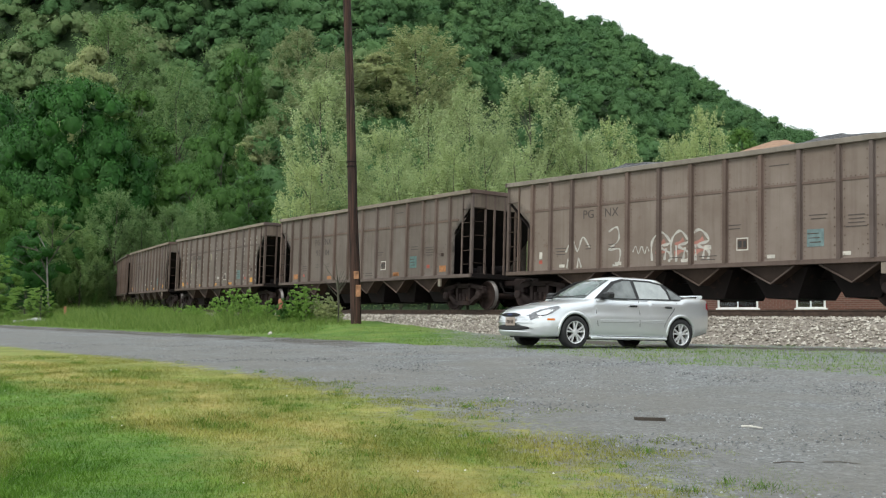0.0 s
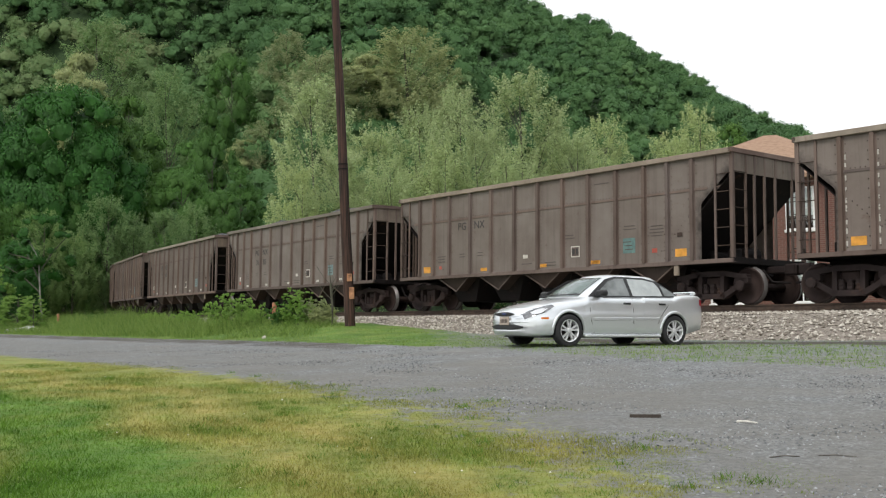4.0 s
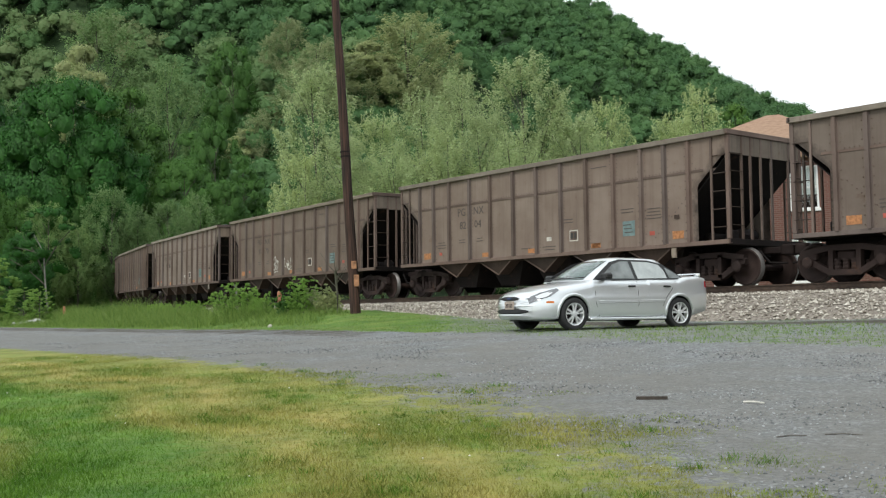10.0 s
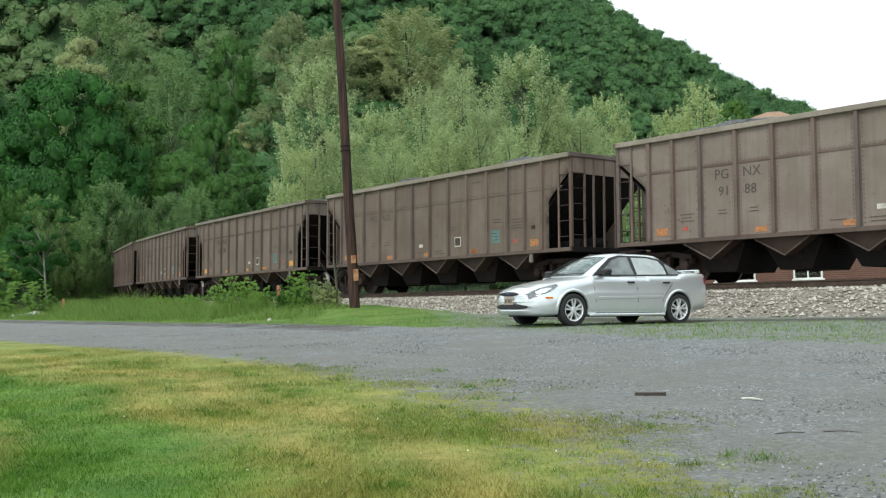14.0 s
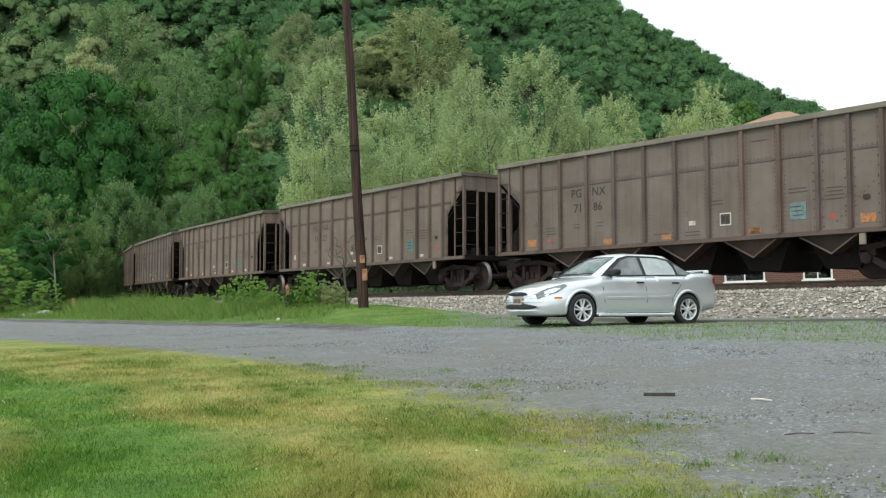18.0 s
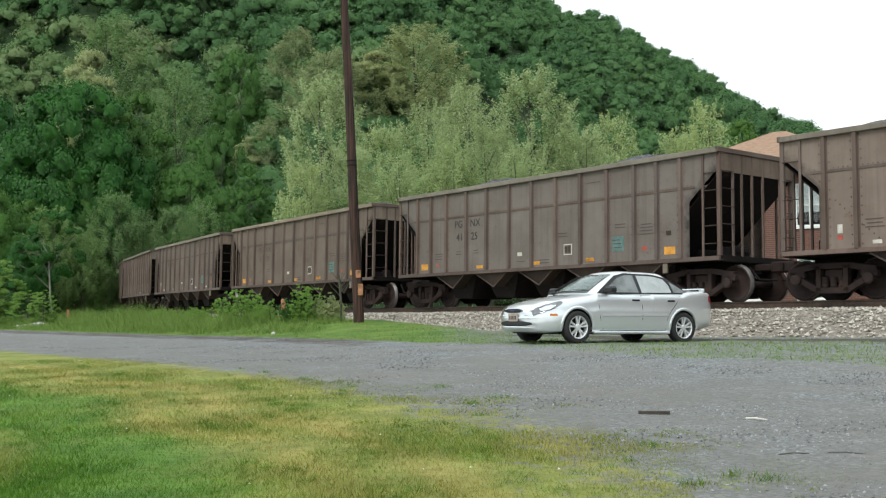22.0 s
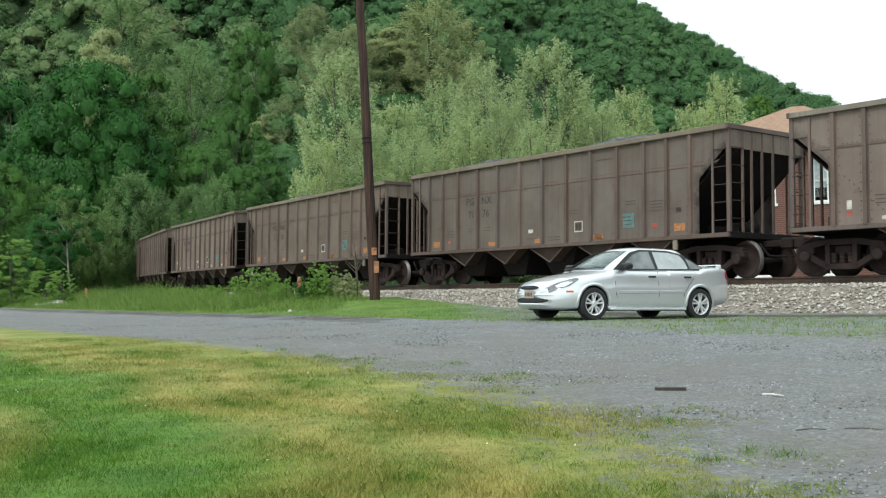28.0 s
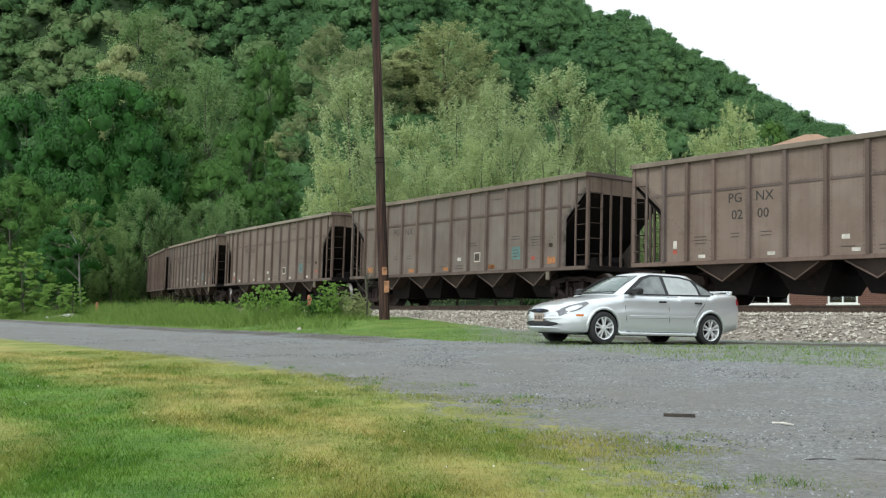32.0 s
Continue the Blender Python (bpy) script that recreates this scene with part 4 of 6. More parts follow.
        strokes(car, "graffiti", [[(-1.95, 1.72), (-2.3, 1.75), (-2.42, 1.55), (-2.2, 1.42), (-2.0, 1.5)],
                                  [(-1.92, 2.2), (-1.7, 2.05), (-1.75, 1.85), (-1.45, 1.8), (-1.4, 1.65), (-1.6, 1.55), (-1.6, 1.42), (-1.35, 1.4), (-1.15, 1.25), (-1.1, 1.1)],
                                  [(-1.8, 1.7), (-1.72, 1.45), (-1.62, 1.42)],
                                  [(-0.95, 2.0), (-0.8, 1.95), (-0.6, 2.1), (-0.3, 2.2), (-0.1, 2.15), (0.0, 2.0), (-0.05, 1.85), (-0.2, 1.7)],
                                  [(0.0, 2.3), (0.25, 2.22), (0.3, 2.0), (0.5, 1.95), (0.55, 2.05), (0.35, 1.85), (0.2, 1.75)],
                                  [(-0.95, 1.7), (-0.75, 1.5), (-0.55, 1.3), (-0.45, 1.12)], [(-0.6, 1.75), (-0.35, 1.82), (-0.25, 1.68), (-0.45, 1.58), (-0.6, 1.65)],
                                  [(-0.15, 1.55), (0.1, 1.6), (0.15, 1.45), (-0.1, 1.4)], [(0.2, 1.7), (0.45, 1.6), (0.55, 1.35), (0.55, 1.12)], [(-0.35, 1.3), (-0.2, 1.12)]], 0.055, M_GRAF_K, label="black spray-paint scrawl")
        strokes(car, "graffiti_fill", [[(-0.55, 1.68), (-0.35, 1.72)], [(-1.78, 1.55), (-1.68, 1.5)]], 0.11, M_GRAF_K, 0.004)
    elif graffiti == "streaks":
        for x in POSTS:
            for k in range(9):
                decal(car, "paint_fleck", x + 0.11, 1.3 + 0.24 * k + rng.uniform(-0.04, 0.04), 0.035, rng.uniform(0.08, 0.16), M_GRAF_W)
        strokes(car, "pale_smear", [[(-3.95, 2.4), (-3.98, 2.1), (-3.96, 1.85)], [(-0.75, 2.75), (-0.65, 2.45)]], 0.13, M_GRAF_Y, 0.004)


# number, ink, reflectors, graffiti of the cars in running order; the rest are plain
CARS = {0: ("    ", M_FADED, "white", "bubble"), 1: ("9104", M_FADED, "dull", ""), 2: ("6112", M_BLACK, "orange", "streaks"), 3: ("", M_BLACK, "orange", ""),
        4: ("3185", M_BLACK, "white", ""), 5: ("2148", M_BLACK, "white", ""), 6: ("5180", M_FADED, "dull", ""), 7: ("8204", M_FADED, "dull", ""), 8: ("9170", M_FADED, "dull", "white"),
        9: ("9188", M_FADED, "dull", ""), 10: ("", M_FADED, "dull", ""), 11: ("4208", M_BLACK, "orange", ""), 12: ("7186", M_BLACK, "dull", ""), 13: ("1127", M_FADED, "white", "black"),
        14: ("32  ", M_FADED, "white", ""), 15: ("4125", M_BLACK, "orange", ""), 16: ("5129", M_FADED, "orange", ""), 17: ("22  ", M_FADED, "white", ""), 18: ("2158", M_BLACK, "white", ""),
        19: ("7176", M_BLACK, "dull", ""), 20: ("7110", M_BLACK, "dull", ""), 21: ("0200", M_BLACK, "white", "")}
TRAIN = {}


def coal_mesh(seed):
    """Heaped coal that fills the body to just under the rim, peaked along the middle."""
    rng = random.Random(seed)
    nx, ny = 64, 16
    h0 = rng.uniform(-0.02, 0.12)
    ph = rng.uniform(0, 6)
    vs, fs = [], []
    for i in range(nx + 1):
        x = -HL + 0.08 + (2 * HL - 0.16) * i / nx
        for j in range(ny + 1):
            y = -1.46 + 2.92 * j / ny
            e = max(0.0, 1 - (abs(y) / 1.46) ** 2) * min(1, (HL - abs(x)) / 1.6)
            z = 3.42 + e * (0.52 + h0 + 0.12 * math.sin(x * 1.05 + ph)) + 0.07 * noise.noise((x * 3, y * 3, seed)) + 0.04 * noise.noise((x * 9, y * 9, seed))
            vs.append((x, y, z))
            if i and j:
                a = i * (ny + 1) + j
                fs.append((a, a - 1, a - ny - 2, a - ny - 1))
    m = bpy.data.materials.get("coal") or coal_material()
    return mesh_of("coal_load", vs, fs, m)


def coal_material():
    m = Mat("coal", 0.45)
    n = m.noise(m.coord(), 14, 6)
    m.color(m.ramp(n, [(0.3, (0.008, 0.008, 0.009)), (0.7, (0.035, 0.034, 0.034))])).bump(m.cells(m.coord(), 11), 0.8, 0.06)
    return m.m


def car_pose(j, t):
    """Pose of car j at t seconds: both trucks stand on the track."""
    s = FIRST - HL + PITCH * j - SPEED * t
    a, b = Vector(on_track(s - 5.8, 0, 0)), Vector(on_track(s + 5.8, 0, 0))
    d, c = a - b, (a + b) / 2
    return pose(c.x, c.y, c.z, -math.degrees(BANK), 0, math.degrees(math.atan2(d.y, d.x)))


def build_train():
    first = build_hopper()
    rng = random.Random(11)
    order = list(range(-2, 29))
    for j in order:
        TRAIN[j] = first if j == order[0] else copy_thing(first, pose(0, 0, 0))
    loads = [coal_mesh(k) for k in range(5)]
    for j, car in TRAIN.items():
        part("coal_load", loads[(j * 3) % 5], None, car, "heaped black coal")
        number, ink, flags, graf = CARS.get(j, ("", M_FADED, rng.choice(["white", "white", "dull"]), ""))
        mark_car(car, rng, number, ink, flags, graf)
        car.matrix_basis = car_pose(j, 0)
        what = {"bubble": " with white and pink bubble graffiti", "white": " with white tag graffiti", "black": " with black spray graffiti", "streaks": " with pale streaks"}.get(graf, "")
        tail = {"orange": " and bright orange reflectors", "white": " and small white reflectors", "dull": " and dull orange patches"}[flags]
        tagged(car, ("weathered brown coal hopper car" if what else "weathered brown open-top coal hopper car") + (what or tail))


build_train()


# ---- parked silver car; its nose points along +x, its near flank is +y ----
M_SILVER = Mat("silver_metallic_paint", 0.3, 0.7)
M_SILVER.color(M_SILVER.mix(M_SILVER.ramp(M_SILVER.noise(M_SILVER.coord(), 3, 4), [(0.4, 0.0), (0.8, 0.35)]), (0.80, 0.825, 0.84), (0.74, 0.765, 0.785)))
M_SILVER.b.inputs["Coat Weight"].default_value = 1.0
M_SILVER = M_SILVER.m
M_TYRE = plain("tyre_rubber", (0.022, 0.022, 0.023), 0.85)
M_ALLOY = plain("alloy_wheel", (0.80, 0.81, 0.82), 0.35, 0.5)
M_TRIM = plain("black_plastic_trim", (0.015, 0.015, 0.016), 0.5)
M_CABIN = plain("dark_cabin", (0.03, 0.03, 0.032), 0.8)
M_SCREEN = plain("green_tinted_screen", (0.10, 0.155, 0.135), 0.5, vary=0.5, scale=1.6)
M_AMBER = plain("amber_lens", (0.75, 0.22, 0.03), 0.2)
M_REDLENS = plain("red_lens", (0.35, 0.02, 0.03), 0.2)
M_CHROME = plain("chrome", (0.75, 0.75, 0.76), 0.12, 1.0, 0.03)
M_LAMPDARK = plain("headlamp_glass", (0.22, 0.225, 0.235), 0.08, 0.5, 0.35, 14)
M_PLATE = plain("plate_tan", (0.36, 0.30, 0.25), 0.5)
M_BADGE = plain("dark_blue_badge", (0.02, 0.035, 0.10), 0.3)


def glass(name, tint, rough=0.02):
    m = Mat(name, rough)
    m.color(tint)
    m.b.inputs["Transmission Weight"].default_value = 1.0
    m.b.inputs["IOR"].default_value = 1.5
    return m.m


M_GLASS = glass("car_glass", (0.62, 0.72, 0.68))
# opaque side glass; the greys carry the sky reflected in the windows
M_SKYGLASS, M_DIM = plain("sky_reflection_side_glass", (0.40, 0.43, 0.43), 0.08), plain("dim_side_glass", (0.17, 0.185, 0.185), 0.06, vary=0.4, scale=2.5)
TOPX = [-2.26, -2.22, -2.1, -1.9, -1.5, -1.2, -0.5, 0.3, 0.85, 1.1, 1.4, 1.7, 1.95, 2.08, 2.15, 2.19]
TOPZ = [0.84, 0.98, 1.055, 1.075, 1.06, 1.03, 0.99, 0.97, 0.955, 0.915, 0.865, 0.80, 0.725, 0.66, 0.60, 0.54]
WIDX = [-2.26, -2.2, -2.08, -1.85, -1.5, -0.8, 0.6, 1.3, 1.65, 1.85, 2.0, 2.1, 2.16, 2.19]
WIDH = [0.55, 0.68, 0.765, 0.815, 0.84, 0.848, 0.848, 0.842, 0.82, 0.775, 0.69, 0.57, 0.44, 0.32]
LOWX = [-2.26, -2.2, -1.9, -1.6, -1.0, 1.0, 1.6, 1.9, 2.1, 2.19]
LOWZ = [0.42, 0.34, 0.27, 0.21, 0.19, 0.19, 0.20, 0.19, 0.21, 0.30]


def car_section(x):
    """Half section (y, z) of the lower body at x, from the floor's middle to the deck's middle."""
    zt, hw, zb = np.interp(x, TOPX, TOPZ), np.interp(x, WIDX, WIDH), np.interp(x, LOWX, LOWZ)
    zs = zt - 0.055 if x > 0.85 or x < -1.35 else 0.935 + (0.02 if x < -0.5 else 0)
    zs = min(zs, zt - 0.02)
    m = 0.5 * (zb + zs)
    return [(0, zb), (0.8 * hw, zb), (0.94 * hw, zb + 0.03), (0.985 * hw, zb + 0.12), (1.0 * hw, m - 0.04), (1.0 * hw, m + 0.05), (0.985 * hw, m + 0.13), (0.97 * hw, zs - 0.06), (0.945 * hw, zs - 0.015), (0.90 * hw, zs + 0.012), (0.75 * hw, zs + 0.55 * (zt - zs)), (0.4 * hw, zs + 0.9 * (zt - zs)), (0, zt)]


def flank_y(x, z):
    """How far out the flank lies at (x, z)."""
    sec = car_section(x)[2:9]
    return float(np.interp(z, [b for a, b in sec], [a for a, b in sec]))


def cabin_pt(a, u):
    """Greenhouse surface: a is an angle in plan (0 ahead), u goes from belt (0) to roof edge (1)."""
    z = 0.93 + 0.44 * u + 0.02 * math.sin(math.pi * u)
    xf, xr = 1.05 - 0.82 * u - 0.06 * u * u, -1.80 + 0.42 * u + 0.22 * u * u
    hw = 0.775 - 0.205 * u - 0.03 * u * u
    c, s = math.cos(a), math.sin(a)
    k = 5.0
    r = (abs(c) ** k + abs(s) ** k) ** (-1 / k)
    mid, half = (xf + xr) / 2, (xf - xr) / 2
    bow = 1 - 0.16 * (s * r) ** 2 if c > 0 else 1 - 0.22 * (s * r) ** 2
    return Vector((mid + half * c * r * bow, hw * s * r, z))


def cabin_side_y(z):
    u = (z - 0.93) / 0.44
    return 0.775 - 0.205 * u - 0.03 * u * u


def build_car():
    car = thing("parked_car", "silver four-door sedan parked on the grass verge", "car", at=CAR_AT)
    xs = sorted(set(np.round(np.concatenate([np.linspace(-2.26, 2.19, 90), TOPX]), 4)))
    bm = bmesh.new()
    rows = []
    for x in xs:
        sec = car_section(x)
        ring = [(y, z) for y, z in sec] + [(-y, z) for y, z in sec[-2:0:-1]]
        rows.append([bm.verts.new((x, y, z)) for y, z in ring])
    n = len(rows[0])
    for a, b in zip(rows, rows[1:]):
        for i in range(n):
            bm.faces.new((a[i], b[i], b[(i + 1) % n], a[(i + 1) % n]))
    bm.faces.new(rows[0]), bm.faces.new(rows[-1][::-1])
    bmesh.ops.subdivide_edges(bm, edges=[e for e in bm.edges if abs(e.verts[0].co.x - e.verts[1].co.x) < 1e-6 and min(abs(e.verts[0].co.y), abs(e.verts[1].co.y)) > 0.3], cuts=2, use_grid_fill=True)
    # wheel arches
    R = 0.345
    inside = lambda v: abs(v.co.y) > 0.5 and v.co.z < 0.75 and min(math.hypot(v.co.x - 1.3075, v.co.z - 0.31), math.hypot(v.co.x + 1.3075, v.co.z - 0.31)) < R - 1e-4
    gone = [f for f in bm.faces if all(inside(v) for v in f.verts)]
    bmesh.ops.delete(bm, geom=gone, context="FACES")
    for v in list(bm.verts):
        if v.link_faces and inside(v):
            cx = 1.3075 if v.co.x > 0 else -1.3075
            if v.co.z < 0.31:
                v.co.x = cx + math.copysign(math.sqrt(R * R - (v.co.z - 0.31) ** 2), v.co.x - cx)
                continue
            d = Vector((v.co.x - cx, v.co.z - 0.31))
            d = d.normalized() if d.length > 1e-5 else Vector((0, 1))
            v.co.x, v.co.z = cx + d.x * R, 0.31 + d.y * R
    body = part("body", bm, M_SILVER, car, smooth=True)
    # wheel wells and arch lips
    for sx in (-1.3075, 1.3075):
        for sg in (-1, 1):
            bm = bmesh.new()
            bm_lathe(bm, [(R + 0.012, sg * 0.5), (R + 0.012, sg * 0.80), (R - 0.01, sg * 0.80), (R - 0.012, sg * 0.52), (0.02, sg * 0.5)], "y", 28, (sx, 0, 0.31))
            bmesh.ops.delete(bm, geom=[v for v in bm.verts if v.co.z < 0.26], context="VERTS")
            part("wheel_well", bm, M_TRIM, car)
            bm = bmesh.new()
            prev = None
            for k in range(19):
                a = math.radians(-8 + 196 * k / 18)
                px, pz = sx + R * math.cos(a), 0.31 + R * math.sin(a)
                y = flank_y(px, min(max(pz, 0.24), 0.9))
                ring = [bm.verts.new((sx + (R + dr) * math.cos(a), sg * (y + dy), 0.31 + (R + dr) * math.sin(a))) for dr, dy in ((0.05, -0.004), (0.035, 0.012), (0.0, 0.016), (-0.006, -0.03))]
                if prev:
                    for i in range(3):
                        bm.faces.new((prev[i], ring[i], ring[i + 1], prev[i + 1]))
                prev = ring
            part("arch_lip", bm, M_SILVER, car, smooth=True)
    # greenhouse
    bm = bmesh.new()
    us = [0, 0.12, 0.3, 0.5, 0.7, 0.85, 0.94, 1.0]
    na = 72
    prev = None
    for u in us:
        ring = [bm.verts.new(cabin_pt(2 * math.pi * i / na, u)) for i in range(na)]
        if prev:
            for i in range(na):
                bm.faces.new((prev[i], prev[(i + 1) % na], ring[(i + 1) % na], ring[i]))
        prev = ring
    top = prev
    for s in (0.93, 0.8, 0.55, 0.25):
        ring = []
        for v in top:
            ring.append(bm.verts.new((-0.3 + (v.co.x + 0.3) * s, v.co.y * s, 1.37 + 0.06 * (1 - s ** 2) ** 0.8)))
        for i in range(na):
            bm.faces.new((prev[i], prev[(i + 1) % na], ring[(i + 1) % na], ring[i]))
        prev = ring
    bm.faces.new(prev)
    part("cabin", bm, M_SILVER, car, smooth=True)

    def patch(name, mat, a0, a1, u0, u1, lift, na=14, nu=6, label=""):
        bm = bmesh.new()
        prev = None
        for j in range(nu + 1):
            u = u0 + (u1 - u0) * j / nu
            ring = []
            for i in range(na + 1):
                a = a0 + (a1 - a0) * i / na
                p, e, g = cabin_pt(a, u), cabin_pt(a + 0.01, u), cabin_pt(a, u + 0.01)
                nn = (e - p).cross(g - p).normalized()
                ring.append(bm.verts.new(p + nn * lift))
            if prev:
                for i in range(na):
                    bm.faces.new((prev[i], prev[i + 1], ring[i + 1], ring[i]))
            prev = ring
        bmesh.ops.solidify(bm, geom=bm.faces[:], thickness=-0.003)
        return part(name, bm, mat, car, label, smooth=True)
    # full sheets behind the glass; their dark colours stand in for the dim cabin
    patch("windscreen_backing", M_SCREEN, -0.61, 0.61, 0.06, 0.92, 0.003)
    patch("windscreen", M_GLASS, -0.60, 0.60, 0.07, 0.90, 0.012, label="clear greenish windscreen")
    patch("rear_screen_backing", M_CABIN, math.pi - 0.46, math.pi + 0.46, 0.16, 0.9, 0.003)
    patch("rear_screen", M_GLASS, math.pi - 0.44, math.pi + 0.44, 0.18, 0.88, 0.012)

    def side_plate(name, pts, mat, lift, label=""):
        for sg in (1, -1):
            bm = bmesh.new()
            q = [Vector((x, sg * (cabin_side_y(z) + lift), z)) for x, z in pts]
            bm_plate(bm, q if sg < 0 else q[::-1], 0.004)
            part(name, bm, mat, car, label)
    side_plate("window_surround", [(0.84, 0.95), (-1.50, 0.975), (-1.26, 1.14), (-1.03, 1.285), (-0.70, 1.352), (0.02, 1.362), (0.29, 1.30), (0.58, 1.12)], M_TRIM, 0.014)
    side_plate("front_door_glass", [(0.64, 0.972), (-0.20, 0.98), (-0.18, 1.322), (0.01, 1.322), (0.23, 1.262), (0.50, 1.09)], M_DIM, 0.022, "dark side window")
    side_plate("rear_door_glass", [(-0.28, 0.98), (-1.04, 0.995), (-1.02, 1.14), (-0.93, 1.265), (-0.68, 1.312), (-0.27, 1.32)], M_SKYGLASS, 0.022, "side window with pale sky reflection painted in")
    side_plate("quarter_glass", [(-1.10, 0.997), (-1.43, 1.0), (-1.22, 1.13), (-1.07, 1.21)], M_DIM, 0.022)
    # flank details
    def seam(path):
        for sg in (1, -1):
            bm = bmesh.new()
            for (xa, za), (xb, zb) in zip(path, path[1:]):
                bm_bar(bm, (xa, sg * (flank_y(xa, za) - 0.001), za), (xb, sg * (flank_y(xb, zb) - 0.001), zb), 0.0065, 4)
            part("door_seam", bm, M_TRIM, car)
    seam([(0.80, 0.92), (0.82, 0.7), (0.80, 0.5), (0.72, 0.27)])
    seam([(-0.23, 0.93), (-0.24, 0.7), (-0.24, 0.5), (-0.22, 0.27)])
    seam([(-1.22, 0.93), (-1.12, 0.78), (-0.96, 0.62), (-0.88, 0.5), (-0.84, 0.27)])
    seam([(0.78, 0.25), (0.3, 0.25), (-0.3, 0.25), (-0.86, 0.25)])
    for sg in (1, -1):
        for xa, xb in ((0.74, -0.20), (-0.27, -0.9)):
            bm = bmesh.new()
            prev = None
            for k in range(9):
                x = xa + (xb - xa) * k / 8
                y = flank_y(x, 0.55)
                z = 0.53 + 0.012 * (0.8 - x)
                ring = [bm.verts.new((x, sg * (y + d), z + h)) for d, h in ((-0.005, 0.028), (0.012, 0.022), (0.014, -0.022), (-0.005, -0.03))]
                if prev:
                    for i in range(3):
                        bm.faces.new((prev[i], ring[i], ring[i + 1], prev[i + 1]))
                prev = ring
            part("side_moulding", bm, M_SILVER, car)
        bm = bmesh.new()
        bm_box(bm, -0.94, 0.94, *sorted((sg * 0.78, sg * 0.852)), 0.185, 0.235, 0.015)
        part("sill", bm, M_SILVER, car)
        for x in (-0.08, -0.98):
            bm = bmesh.new()
            y = flank_y(x, 0.83)
            bm_box(bm, x - 0.09, x + 0.09, *sorted((sg * (y - 0.01), sg * (y + 0.03))), 0.815, 0.85, 0.012)
            part("door_handle", bm, M_TRIM, car, "black door handle")
        bm = bmesh.new()
        bm_box(bm, 0.50, 0.68, *sorted((sg * 0.80, sg * 1.0)), 0.965, 1.085, 0.035)
        bm_box(bm, 0.54, 0.66, *sorted((sg * 0.70, sg * 0.84)), 0.955, 1.0, 0.01)
        part("wing_mirror", bm, M_TRIM, car, "black wing mirror")
        # headlamp, side marker, rear lamp
        bm = bmesh.new()
        prev = None
        for k in range(9):
            t = k / 8
            x = 1.62 + 0.50 * t
            sec = car_section(x)
            zt = sec[9][1]
            y0 = sec[9][0] - 0.01
            h = 0.095 * (1 - t * 0.2) * min(1, 0.2 + t * 2.0)
            yl = flank_y(x, zt - h)
            ring = [bm.verts.new((x + 0.004, sg * (y0 - 0.05 - 0.10 * t), zt + 0.018)), bm.verts.new((x + 0.008, sg * (y0 + 0.012), zt + 0.006)), bm.verts.new((x + 0.01, sg * (yl + 0.014), zt - h))]
            if prev:
                bm.faces.new((prev[0], ring[0], ring[1], prev[1])), bm.faces.new((prev[1], ring[1], ring[2], prev[2]))
            prev = ring
        bmesh.ops.recalc_face_normals(bm, faces=bm.faces)
        part("headlamp", bm, M_LAMPDARK, car, "clear headlamp with bright reflector", smooth=True)
        bm = bmesh.new()
        prev = None
        for k in range(6):
            x = 1.80 + 0.045 * k
            sec = car_section(x)
            zt, y0 = sec[9][1], sec[9][0]
            w = 0.045 * math.sin(math.pi * (k + 0.6) / 6.2)
            ring = [bm.verts.new((x + 0.012, sg * (y0 + 0.004), zt - 0.004 + w * 0.15)), bm.verts.new((x + 0.018, sg * (flank_y(x, zt - 0.03 - w) + 0.022), zt - 0.03 - w))]
            if prev:
                bm.faces.new((prev[0], ring[0], ring[1], prev[1]))
            prev = ring
        part("lamp_reflector", bm, M_CHROME, car, "bright lamp reflector", smooth=True)
        bm = bmesh.new()
        for k in range(4):
            x = 1.775 + k * 0.034
            y = flank_y(x, 0.55)
            bm_box(bm, x - 0.0175, x + 0.0175, *sorted((sg * (y - 0.01), sg * (y + 0.012))), 0.515, 0.55)
        part("side_marker", bm, M_AMBER, car, "amber side marker lamp")
        bm = bmesh.new()
        prev = None
        for k in range(7):
            x = -2.25 + k * 0.035
            z0, z1 = 0.74 + 0.016 * k, min(0.97 - 0.004 * k, np.interp(x, TOPX, TOPZ) - 0.06)
            ring = [bm.verts.new((x, sg * (flank_y(x, z) + 0.006), z)) for z in (z0, (z0 + z1) / 2, z1)]
            if prev:
                bm.faces.new((prev[0], ring[0], ring[1], prev[1])), bm.faces.new((prev[1], ring[1], ring[2], prev[2]))
            prev = ring
        part("rear_lamp", bm, M_REDLENS, car, "red wrap-round rear lamp")
    # nose
    def nose(name, mat, half, z0, z1, lift, label="", taper=0.85):
        bm = bmesh.new()
        prev = None
        for k in range(17):
            y = -half + 2 * half * k / 16
            def fx(z):
                # furthest station whose section still reaches y at z
                lo, hi = 1.2, 2.19
                for _ in range(24):
                    m = (lo + hi) / 2
                    if flank_y(m, z) > abs(y):
                        lo = m
                    else:
                        hi = m
                return lo
            e = 1 - (abs(y) / half) ** 3 * (1 - 0.25)
            zc = (z0 + z1) / 2
            a, b = zc - (zc - z0) * e, zc + (z1 - zc) * e
            ring = [bm.verts.new((fx(a) + lift, y, a)), bm.verts.new((fx(zc) + lift + 0.01, y, zc)), bm.verts.new((fx(b) + lift, y, b))]
            if prev:
                bm.faces.new((prev[0], ring[0], ring[1], prev[1])), bm.faces.new((prev[1], ring[1], ring[2], prev[2]))
            prev = ring
        return part(name, bm, mat, car, label, smooth=True)
